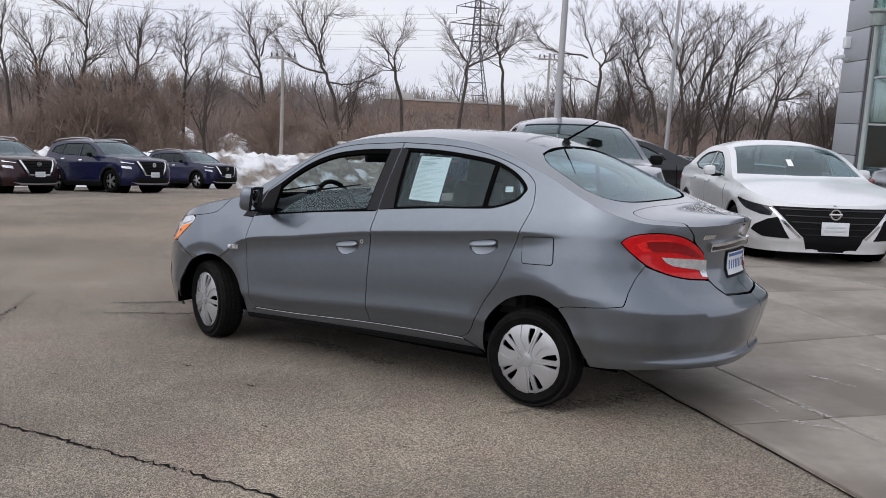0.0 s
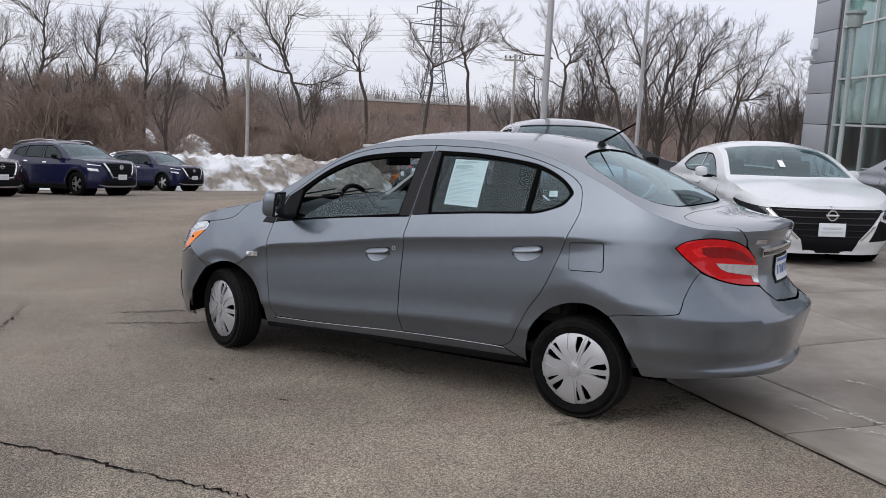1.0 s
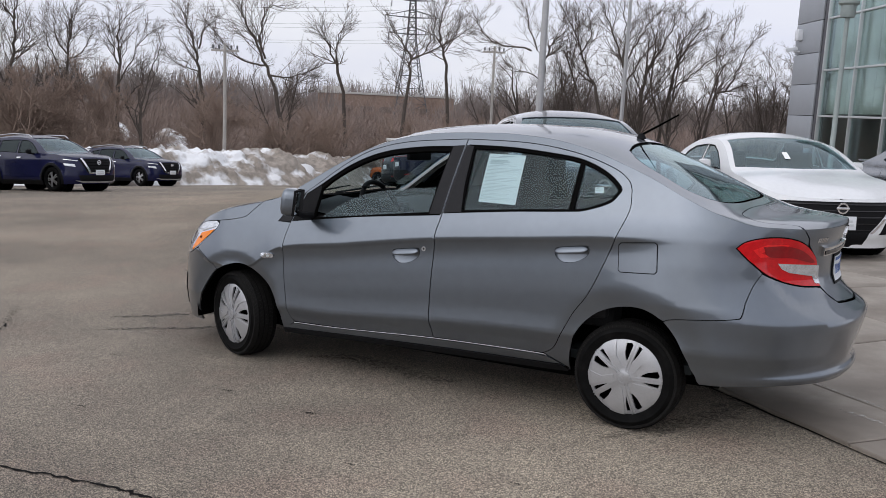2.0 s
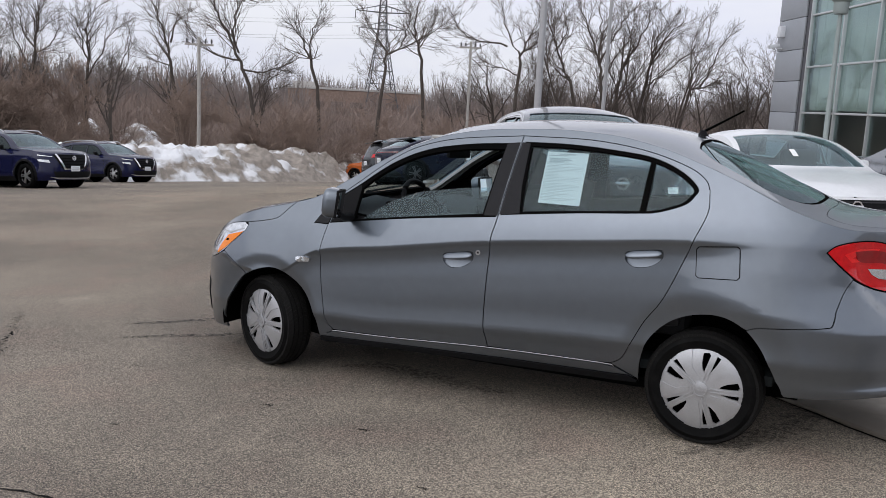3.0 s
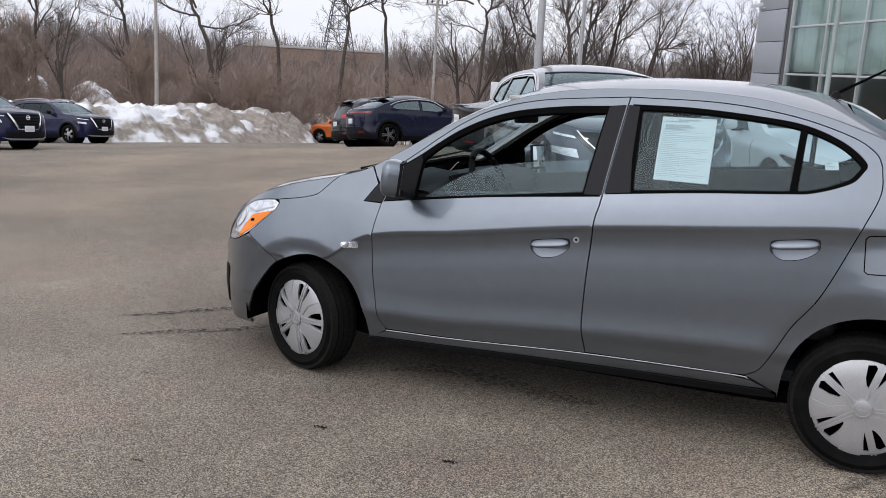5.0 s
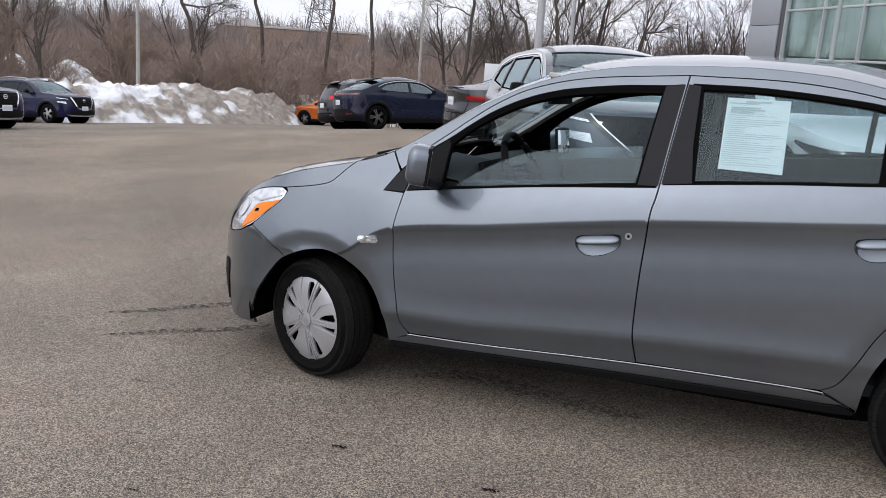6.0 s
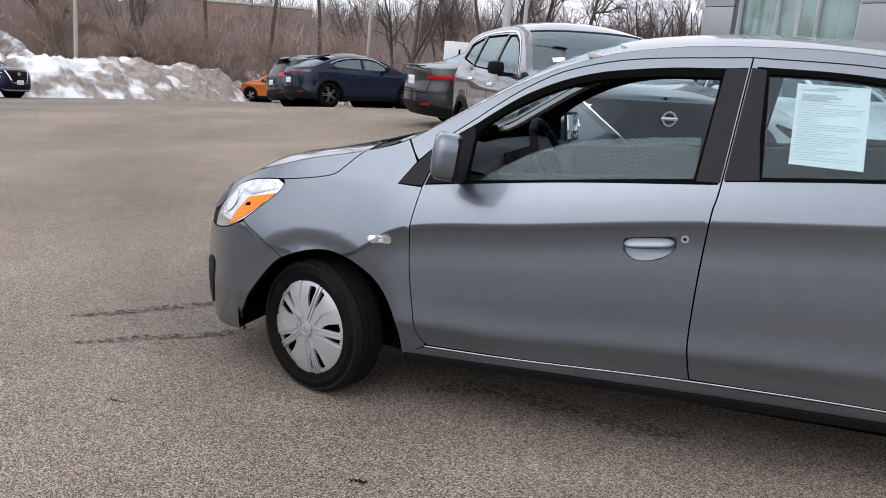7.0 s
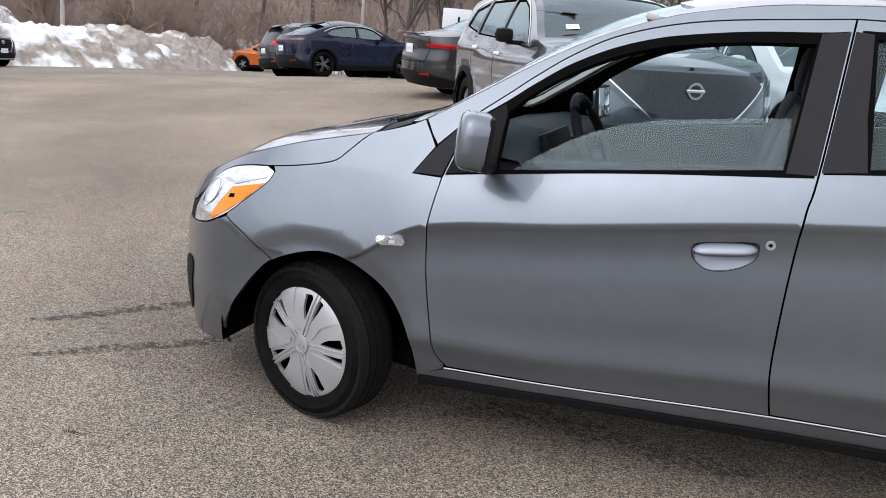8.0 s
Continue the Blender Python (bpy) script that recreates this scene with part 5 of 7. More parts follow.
SUV_HUBS, CAR_HUBS, COUPE_HUBS = (0.95, 3.655), (0.95, 3.775), (0.90, 3.675)
SUV_NOSE = knots((0.2, 0.07), (0.4, 0.0), (0.6, 0.0), (0.8, 0.03), (0.95, 0.10), (1.1, 0.3))
SUV_SHAPE = Shape(4.65, 1.84, (0.75, 2.6, 2.6), (0.6, 2.8, 2.6), SUV_NOSE,
                  knots((0.2, -0.12), (0.4, 0.0), (0.7, 0.0), (0.95, -0.03), (1.1, -0.10), (1.4, -0.27), (1.6, -0.40)),
                  flank_of(SUV_BELT, SUV_HUBS, 0.42),
                  knots((-0.8, 0.97), (0.0, 0.98), (0.3, 1.02), (0.7, 1.07), (1.15, 1.10), (1.35, 1.16), (1.6, 1.31), (1.9, 1.46), (2.2, 1.55), (2.8, 1.60), (3.5, 1.58), (4.0, 1.52), (4.4, 1.46), (5.6, 1.45)),
                  knots((0.05, 0.98), (0.4, 1.07), (0.9, 1.13), (1.2, 1.16), (1.5, 1.31), (1.8, 1.47), (2.1, 1.59), (2.5, 1.67), (3.0, 1.69), (3.7, 1.66), (4.1, 1.60), (4.35, 1.50)))
COUPE_SHAPE = Shape(4.60, 1.85, (0.8, 2.6, 2.4), (0.7, 2.8, 2.4), SUV_NOSE,
                    knots((0.2, -0.12), (0.4, 0.0), (0.7, 0.0), (0.95, 0.0), (1.1, -0.04), (1.3, -0.25)),
                    flank_of(SUV_BELT, COUPE_HUBS, 0.43),
                    knots((-0.8, 0.88), (0.0, 0.92), (0.3, 0.98), (0.7, 1.04), (1.1, 1.09), (1.3, 1.17), (1.6, 1.33), (1.9, 1.44), (2.3, 1.51), (2.8, 1.52), (3.4, 1.43), (3.9, 1.29), (4.3, 1.18), (5.6, 1.16)),
                    knots((0.05, 0.90), (0.4, 1.02), (0.9, 1.10), (1.15, 1.16), (1.5, 1.34), (1.9, 1.52), (2.3, 1.62), (2.7, 1.65), (3.2, 1.60), (3.8, 1.44), (4.2, 1.27), (4.5, 1.18)))
CAR_SHAPE = Shape(4.90, 1.85, (0.8, 2.6, 2.4), (0.7, 2.8, 2.4),
                  knots((0.2, 0.07), (0.35, 0.0), (0.5, 0.0), (0.65, 0.02), (0.75, 0.06), (0.9, 0.2)),
                  knots((0.2, -0.12), (0.4, 0.0), (0.62, 0.0), (0.80, -0.05), (1.0, -0.03), (1.1, -0.1)),
                  flank_of(CAR_BELT, CAR_HUBS, 0.40),
                  knots((-0.8, 0.73), (0.0, 0.77), (0.3, 0.84), (0.8, 0.93), (1.25, 0.985), (1.5, 1.09), (1.8, 1.235), (2.1, 1.335), (2.5, 1.39), (3.0, 1.385), (3.5, 1.29), (3.9, 1.14), (4.2, 1.05), (4.6, 1.02), (5.8, 1.01)),
                  knots((0.05, 0.75), (0.4, 0.87), (0.9, 0.97), (1.25, 1.03), (1.6, 1.215), (1.9, 1.35), (2.2, 1.44), (2.6, 1.495), (3.0, 1.495), (3.4, 1.425), (3.8, 1.26), (4.2, 1.12), (4.5, 1.08), (4.8, 1.05)))

KINDS = {
    "suv": dict(shape=SUV_SHAPE, hubs=SUV_HUBS, tyre=0.355, rim=0.235, ground=0.22, screen=(1.22, 2.12), rear=(4.12, 4.44), cladding=True, belt=SUV_BELT, mirror=(1.78, 1.13),
                windows=[[(1.55, 1.10), (2.46, 1.135), (2.48, 1.50), (2.25, 1.495), (2.0, 1.42), (1.75, 1.27)], [(2.55, 1.14), (3.38, 1.175), (3.34, 1.505), (2.55, 1.51)],
                         [(3.45, 1.19), (3.95, 1.26), (3.82, 1.42), (3.42, 1.495)]], seams=[(1.42, 2.51), (2.51, 3.42)], tail=[(4.38, 0.98), (4.9, 0.98), (4.9, 1.10), (4.36, 1.12)],
                head=[(0.10, 0.72), (0.42, 0.76), (0.44, 0.82), (0.12, 0.80)], drl=[(0.02, 0.88), (0.42, 0.925), (0.44, 0.945), (0.0, 0.90)], grille=(0.56, 0.955), intake=(0.30, 0.48), plate=(0.50, 0.62)),
    "coupe": dict(shape=COUPE_SHAPE, hubs=COUPE_HUBS, tyre=0.365, rim=0.25, ground=0.22, screen=(1.17, 2.15), rear=(3.25, 4.22), cladding=True, belt=SUV_BELT, mirror=(1.75, 1.14),
                  windows=[[(1.60, 1.10), (2.46, 1.135), (2.48, 1.445), (2.2, 1.43), (1.95, 1.37), (1.76, 1.26)], [(2.55, 1.14), (3.38, 1.175), (3.55, 1.23), (3.35, 1.35), (2.95, 1.43), (2.55, 1.45)]],
                  seams=[(1.40, 2.51), (2.51, 3.48)], tail=[(4.30, 1.02), (5.45, 1.04), (5.45, 1.09), (4.28, 1.08)], head=[(0.08, 0.80), (0.45, 0.87), (0.46, 0.91), (0.08, 0.86)],
                  drl=[(0.12, 0.50), (0.16, 0.50), (0.12, 0.80), (0.06, 0.80)], grille=(0.50, 0.84), intake=(0.28, 0.44), plate=(0.50, 0.62)),
    "car": dict(shape=CAR_SHAPE, hubs=CAR_HUBS, tyre=0.335, rim=0.222, ground=0.17, screen=(1.28, 2.22), rear=(3.38, 4.18), cladding=False, belt=CAR_BELT, mirror=(1.92, 1.03),
                windows=[[(1.72, 0.995), (2.56, 1.03), (2.58, 1.305), (2.35, 1.295), (2.10, 1.215), (1.90, 1.11)], [(2.65, 1.035), (3.30, 1.06), (3.55, 1.12), (3.42, 1.20), (3.15, 1.275), (2.65, 1.31)]],
                seams=[(1.50, 2.61), (2.61, 3.50)], tail=[(4.22, 0.86), (4.40, 0.83), (4.85, 0.835), (4.95, 0.85), (4.95, 0.905), (4.60, 0.915), (4.28, 0.90)], head=[(0.10, 0.60), (0.22, 0.605), (0.50, 0.665), (0.74, 0.765), (0.70, 0.785), (0.34, 0.735), (0.06, 0.70)],
                drl=[(-0.255, 0.365), (-0.225, 0.355), (0.125, 0.69), (0.095, 0.70)], grille=(0.36, 0.715), intake=(0.20, 0.33), plate=(0.42, 0.54)),
}


def alloy_cover(r, spokes=5, twist=0.0, mat=ALLOY):
    ring = [(r * math.cos(a), r * math.sin(a)) for a in np.linspace(0, math.tau, 60, endpoint=False)]
    surf = dished(0.03, r, -0.10)
    holes = []
    for k in range(spokes):
        a = 360 / spokes * k + twist
        holes += [slot(a, r * 0.30, r * 0.93, r * 0.16, r * 0.80), slot(a + 180 / spokes, r * 0.34, r * 0.92, r * 0.05, r * 0.16)]
    return sheet_mesh("alloy_wheel", mat, panel(surf, ring, holes, r * 0.12, 0, 0.02))


COVERS = {k: alloy_cover(KINDS[k]["rim"], mat=DARK_ALLOY if k == "coupe" else ALLOY) for k in KINDS}


def vehicle(name, kind, label, paint, nose, heading, category, glass=DARK_GLASS, face="dark", scale=1.0, detail=True, drop=0.0, group="", rails=True, note=None):
    """A vehicle whose nose's middle stands at a place of the plan and points along a heading (degrees)."""
    k = KINDS[kind]
    s = k["shape"]
    mid = s.half
    hx, hy = math.cos(radians(heading)), math.sin(radians(heading))
    cx, cy = nose[0] - hx * s.length * scale / 2, nose[1] - hy * s.length * scale / 2
    car = thing(name, on_ground(cx, cy, heading + 180, -drop) @ Matrix.Diagonal((scale, scale, scale, 1)) @ pose(-s.length / 2, -mid, 0), label, category, group)
    gz, ar = k["ground"], k["tyre"] + 0.055

    def arch(hub, rr, lo):
        a0 = math.asin(min(1, (k["tyre"] - lo) / rr))
        return [(hub + rr * math.cos(a), k["tyre"] + rr * math.sin(a)) for a in np.linspace(math.pi + a0, -a0, 22)]

    (h0, h1) = k["hubs"]
    low = [(s.first, gz + 0.02), (h0 - ar - 0.05, gz)] + arch(h0, ar, gz) + arch(h1, ar, gz) + [(h1 + ar + 0.05, gz), (s.last, gz + 0.04)]
    flank = low + edge_line(s, s.last, s.first, 90)
    across = lambda a, b: _across(s, a, b)
    for f in (None, mid):
        part("side_panel", sheet_mesh("side_panel", paint, panel(s.side, flank, k["windows"], 0.08, 0, 0.02, f)), car)
    part("upper_body", sheet_mesh("upper_body", paint, panel(across, _outer(s), _screens(k), 0.10, 0, 0.02)), car)
    part("windscreen", sheet_mesh("windscreen", SCREEN, panel(across, pulled_in(_screens(k)[0], -0.004), (), 0.12, -0.01, 0)), car)
    part("rear_window", sheet_mesh("rear_window", glass, panel(across, pulled_in(_screens(k)[1], -0.004), (), 0.12, -0.01, 0)), car)
    for f in (None, mid):
        for w in k["windows"]:
            part("side_window", sheet_mesh("side_window", glass, panel(s.side, pulled_in(w, -0.004), (), 0.12, -0.008, 0, f)), car)
        if detail:
            rim = k["windows"]
            for w in rim:
                part("window_seal", sheet_mesh("window_seal", RUBBER, panel(s.side, pulled_in(w, -0.011), [pulled_in(w, 0.004)], 0.1, 0.002, 0.004, f)), car)
            for a, b in k["seams"]:
                z1 = float(k["belt"](b)) - 0.03
                loop = [(b - 0.004, gz + 0.16), (b + 0.004, gz + 0.16), (b + 0.004, z1), (b - 0.004, z1)]
                part("door_seam", sheet_mesh("door_seam", DARK, panel(s.side, loop, (), 0.06, 0.0015, 0, f)), car)
                zh = float(k["belt"](b)) - 0.13
                part("door_handle", sheet_mesh("door_handle", CHROME if kind == "suv" else paint, panel(s.side, [(b - 0.24, zh), (b - 0.06, zh), (b - 0.06, zh + 0.028), (b - 0.24, zh + 0.028)], (), 0.06, 0.022, 0.02, f)), car)
            a0 = k["seams"][0][0]
            part("door_seam", sheet_mesh("door_seam", DARK, panel(s.side, [(a0 - 0.004, gz + 0.2), (a0 + 0.004, gz + 0.2), (a0 + 0.03, 0.9), (a0 + 0.02, 0.9)], (), 0.06, 0.0015, 0, f)), car)
            sill_top = gz + 0.12
            part("sill", sheet_mesh("sill", TRIM if k["cladding"] else paint, panel(s.side, [(h0 + ar, gz - 0.02), (h1 - ar, gz - 0.02), (h1 - ar - 0.02, sill_top), (h0 + ar + 0.02, sill_top)], (), 0.1, 0.01, 0.02, f)), car)
        if k["cladding"]:
            for hub in (h0, h1):
                ring = arch(hub, ar + 0.065, gz + 0.01) + arch(hub, ar - 0.002, gz + 0.01)[::-1]
                part("arch_cladding", sheet_mesh("arch_cladding", TRIM, panel(s.side, ring, (), 0.06, 0.008, 0.02, f)), car)
        part("headlight", sheet_mesh("headlight", DARK_LENS if kind == "car" else CLEAR_LENS, panel(s.side, k["head"], (), 0.06, 0.006, 0.02, f)), car)
        part("running_light", sheet_mesh("running_light", CLEAR_LENS if kind != "car" else CHROME, panel(s.side, k["drl"], (), 0.06, 0.008, 0.02, f)), car)
        part("tail_light", sheet_mesh("tail_light", {"coupe": DARK_LENS, "car": DEEP_RED}.get(kind, RED_LENS), panel(s.side, k["tail"], (), 0.06, 0.008, 0.02, f)), car)
        mx, mz = k["mirror"]
        y = -0.10 if f is None else 2 * mid + 0.10
        part("side_mirror", box_mesh("side_mirror", (0.11, 0.17, 0.13), paint if kind == "car" else TRIM, pose(mx, y, mz + 0.03), 0.055), car)
        part("mirror_foot", box_mesh("mirror_foot", (0.08, 0.14, 0.04), TRIM, pose(mx + 0.02, y + (0.10 if f is None else -0.10), mz - 0.03), 0.012), car)
    g0, g1 = k["grille"]

    def wrap(u0, u1, z0, z1, mat, lift, label2, flare=0.0):
        loop = [(s.first, z0), (u0, z0), (u1, z1), (s.first, z1)]
        return part(label2, sheet_mesh(label2, mat, *[panel(s.side, loop, (), 0.06, lift, 0.02, f) for f in (None, mid)]), car)

    c = s.first
    smooth = face == "smooth"
    if smooth:
        wrap(c + 0.35, c + 0.74, g1 - 0.34, g1, GLOSS_BLACK, 0.004, "grille")
    else:
        wrap(c + (0.42 if kind != "car" else 0.34), c + (0.62 if kind != "car" else 0.70), g0, g1, TRIM, 0.004, "grille")
    if kind == "car":
        for f in (None, mid):
            part("side_intake", sheet_mesh("side_intake", TRIM, panel(s.side, [(-0.12, 0.345), (0.20, 0.350), (0.36, 0.42), (0.31, 0.48), (0.14, 0.56), (0.02, 0.59)], (), 0.05, 0.006, 0.02, f)), car)
    for i in range(0 if smooth else 5):
        z = g0 + (g1 - g0) * (i + 0.5) / 5
        reach = 0.43 + 0.03 * i if kind != "car" else 0.36 + 0.062 * i
        wrap(c + reach, c + reach, z, z + 0.012, RUBBER if kind != "car" else GLOSS_BLACK, 0.012, "grille_bar")
    wrap(c + (0.60 if kind != "car" else 0.30), c + (0.66 if kind != "car" else 0.34), k["intake"][0], k["intake"][1] + (0.03 if kind == "car" else 0), TRIM, 0.005, "lower_intake")
    if smooth:
        for f in (None, mid):
            part("grille_strip", sheet_mesh("grille_strip", DARK_LENS, panel(s.side, [(c + 0.35, g1 - 0.34), (c + 0.41, g1 - 0.34), (c + 0.83, g1 + 0.005), (c + 0.76, g1 + 0.005)], (), 0.05, 0.010, 0.02, f)), car)
            part("grille_chrome", sheet_mesh("grille_chrome", CHROME, panel(s.side, [(c + 0.335, g1 - 0.34), (c + 0.350, g1 - 0.34), (c + 0.76, g1 + 0.005), (c + 0.742, g1 + 0.005)], (), 0.05, 0.014, 0.02, f)), car)
            rim = spline((1.50, 1.075), (1.72, 1.27), (1.98, 1.425), (2.23, 1.515), (2.6, 1.54), (3.38, 1.525), (3.85, 1.44), (4.0, 1.27))
            part("window_line", sheet_mesh("window_line", CHROME, panel(s.side, rim + [(u, z + 0.016) for u, z in rim[::-1]], (), 0.06, 0.006, 0.004, f)), car, "bright line over the side windows")
            for w in ([(2.47, 1.115), (2.545, 1.125), (2.545, 1.515), (2.485, 1.51)], [(3.385, 1.16), (3.445, 1.175), (3.415, 1.50), (3.345, 1.51)]):
                part("pillar_cover", sheet_mesh("pillar_cover", GLOSS_BLACK, panel(s.side, w, (), 0.06, 0.003, 0.004, f)), car)
    elif kind == "suv":
        for f in (None, mid):
            part("grille_chrome", sheet_mesh("grille_chrome", CHROME, panel(s.side, [(c + 0.30, g0 - 0.01), (c + 0.36, g0 - 0.01), (c + 0.56, g1 + 0.01), (c + 0.50, g1 + 0.01)], (), 0.05, 0.014, 0.02, f)), car)
        part("grille_chrome", sheet_mesh("grille_chrome", CHROME, *[panel(s.side, [(c, g0 - 0.03), (c + 0.36, g0 - 0.03), (c + 0.36, g0), (c, g0)], (), 0.05, 0.014, 0.02, f) for f in (None, mid)]), car)
        part("skid_plate", sheet_mesh("skid_plate", SILVER, *[panel(s.side, [(c, 0.26), (c + 0.55, 0.27), (c + 0.75, 0.33), (c + 0.55, 0.31), (c, 0.30)], (), 0.06, 0.012, 0.02, f) for f in (None, mid)]), car)
    if kind == "coupe":
        for f in (None, mid):
            arc = spline((1.66, 1.235), (1.95, 1.40), (2.2, 1.462), (2.55, 1.482), (2.95, 1.462), (3.35, 1.385), (3.62, 1.28))
            part("window_line", sheet_mesh("window_line", SILVER, panel(s.side, arc + [(u, z + 0.022) for u, z in arc[::-1]], (), 0.06, 0.006, 0.004, f)), car, "bright line over the side windows")
            part("grille_chrome", sheet_mesh("grille_chrome", CHROME, panel(s.side, [(c + 0.36, g0), (c + 0.41, g0), (c + 0.66, g1), (c + 0.60, g1)], (), 0.05, 0.014, 0.02, f)), car)
    # emblem: a plain ring and bar
    ze = g1 - (0.13 if smooth else 0.10) if kind != "car" else g1 - 0.07
    p = s.side(c, ze)
    ring = part("emblem", spun("emblem", [(0.047, -0.006), (0.064, -0.006), (0.064, 0.006), (0.047, 0.006)], CHROME, 28, "y"), car)
    ring.matrix_local = pose(float(p[0]) - 0.022, mid, ze, 0, 0, 90)
    part("emblem_bar", box_mesh("emblem_bar", (0.15, 0.014, 0.026), CHROME, Matrix(), 0.004), ring)
    z0, z1 = k["plate"]
    front = s.side(c, (z0 + z1) / 2)
    plate = None if smooth else part("number_plate", box_mesh("number_plate", (0.012, 0.31, 0.155), PLATE, pose(float(front[0]) - 0.022, mid, (z0 + z1) / 2), 0.004), car, "white dealer plate")
    for dz, w in () if smooth else ((0.022, 0.22), (-0.022, 0.25)):
        part("plate_print", box_mesh("plate_print", (0.002, w, 0.026), INK, pose(float(front[0]) - 0.030, mid, (z0 + z1) / 2 + dz), 0.0005), plate, "plain bar of plate print")
    end = s.side(s.last, 0.80)
    rear_plate = part("number_plate", box_mesh("number_plate", (0.012, 0.31, 0.155), PLATE, pose(float(end[0]) + 0.012, mid, 0.80), 0.004), car, "white dealer plate")
    part("plate_print", box_mesh("plate_print", (0.002, 0.22, 0.05), INK, pose(float(end[0]) + 0.0195, mid, 0.80), 0.0005), rear_plate, "plain bar of plate print")
    low_trim = 0.40 if kind == "coupe" else 0.28
    part("rear_bumper_trim", sheet_mesh("rear_bumper_trim", TRIM, *[panel(s.side, [(h1 + ar + 0.10, gz + 0.02), (s.last, gz + 0.04), (s.last, gz + low_trim), (s.last - 0.6, gz + low_trim - 0.02), (h1 + ar + 0.14, gz + 0.14)], (), 0.08, 0.008, 0.02, f) for f in (None, mid)]), car)
    zs, edge_u = (0.60, s.last - 0.62) if kind == "car" else (0.66, s.last - 0.70)
    zt = 0.99 if kind == "car" else 1.02
    for f in (None, mid):
        part("tailgate_seam", sheet_mesh("tailgate_seam", DARK, panel(s.side, [(edge_u - 0.004, zs), (edge_u + 0.006, zs), (edge_u - 0.05, zt), (edge_u - 0.06, zt)], (), 0.05, 0.0015, 0, f),
                                        panel(s.side, [(edge_u, zs - 0.005), (s.last, zs - 0.005), (s.last, zs + 0.005), (edge_u, zs + 0.005)], (), 0.05, 0.0015, 0, f)), car)
        if kind == "coupe":
            part("light_bar", sheet_mesh("light_bar", DEEP_RED, panel(s.side, [(4.32, 1.035), (5.4, 1.05), (5.4, 1.066), (4.32, 1.053)], (), 0.06, 0.011, 0.004, f)), car)
        part("bumper_reflector", sheet_mesh("bumper_reflector", DEEP_RED, panel(s.side, [(s.last - 0.72, gz + 0.22), (s.last - 0.50, gz + 0.215), (s.last - 0.50, gz + 0.245), (s.last - 0.72, gz + 0.25)], (), 0.05, 0.012, 0.006, f)), car)
    part("bumper_step", sheet_mesh("bumper_step", TRIM if kind != "car" else GLOSS_BLACK, *[panel(s.side, [(s.last - 0.66, zs - 0.16), (s.last, zs - 0.16), (s.last, zs - 0.10), (s.last - 0.62, zs - 0.11)], (), 0.08, 0.006, 0.012, f) for f in (None, mid)]), car)
    if kind == "car":
        part("trunk_lip", box_mesh("trunk_lip", (0.07, 1.20, 0.018), paint, pose(s.length - 0.055, mid, float(s.roof(s.length - 0.06)) + 0.006, 0, -6, 0), 0.010), car)
    if kind == "suv" and rails:
        for y in (0.28, 2 * mid - 0.28):
            part("roof_rail", tube_mesh("roof_rail", [(2.1, y, 1.58), (2.25, y, 1.665), (3.0, y, 1.70), (3.9, y, 1.645), (4.05, y, 1.58)], [0.018] * 5, SILVER, 8), car)
    if kind in ("suv", "coupe"):
        u = s.last
        part("roof_spoiler", box_mesh("roof_spoiler", (0.26, 1.15, 0.03), paint if kind == "suv" else TRIM, pose(4.32 if kind == "suv" else 3.6, mid, 1.545 if kind == "suv" else 1.53, 0, 8 if kind == "suv" else 14, 0), 0.012), car)
    if note:
        u0, u1, b0, b1 = note
        part("windscreen_note", sheet_mesh("windscreen_note", PAPER, panel(across, [(u0, b0), (u1, b0), (u1, b1), (u0, b1)], (), 0.1, -0.004, 0)), car, "white paper behind the windscreen")
    # cabin and underside
    zb = float(k["belt"](2.4)) - 0.05
    part("cabin", box_mesh("cabin", (2.9, 1.45, zb - 0.35), DASH, pose(2.75, mid, (zb + 0.35) / 2), 0.05), car)
    for y in (0.45, 2 * mid - 0.45):
        seat = part("seat", box_mesh("seat", (0.16, 0.48, 0.5), FABRIC, pose(2.6, y, zb + 0.02, 0, 14, 0), 0.05), car)
        part("headrest", box_mesh("headrest", (0.10, 0.26, 0.18), FABRIC, pose(2.70, y, zb + 0.31, 0, 8, 0), 0.04), seat)
    part("dashboard", box_mesh("dashboard", (0.5, 1.4, 0.16), DASH, pose(1.65, mid, zb - 0.02), 0.05), car)
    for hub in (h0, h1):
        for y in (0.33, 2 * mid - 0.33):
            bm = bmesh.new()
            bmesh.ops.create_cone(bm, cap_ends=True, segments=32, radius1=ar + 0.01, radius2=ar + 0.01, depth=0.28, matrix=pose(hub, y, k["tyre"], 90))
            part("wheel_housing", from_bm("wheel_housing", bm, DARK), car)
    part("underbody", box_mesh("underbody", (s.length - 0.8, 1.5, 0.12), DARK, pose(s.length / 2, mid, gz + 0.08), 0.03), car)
    for x in (h0, h1):
        for y, sgn in ((0.13, -1), (2 * mid - 0.13, 1)):
            wheel_parts(car, (x, y, k["tyre"]), k["tyre"], 0.225, k["rim"], COVERS[kind], 0, sgn, "dark alloy wheel with bright spokes")
    return car


def _across(s, a, b):
    b = np.asarray(b, float)
    t = np.where(b > 0.8, 1.6 - b, b)
    p = s.top(a, np.clip(t / 0.8, 0, 1))
    p = p.copy()
    p[..., 1] = np.where(b > 0.8, 2 * s.half - p[..., 1], p[..., 1])
    return p


def _outer(s):
    us = np.linspace(s.first + 0.02, s.last - 0.02, 80)
    return [(u, 0.0) for u in us] + [(u, 1.6) for u in us[::-1]]


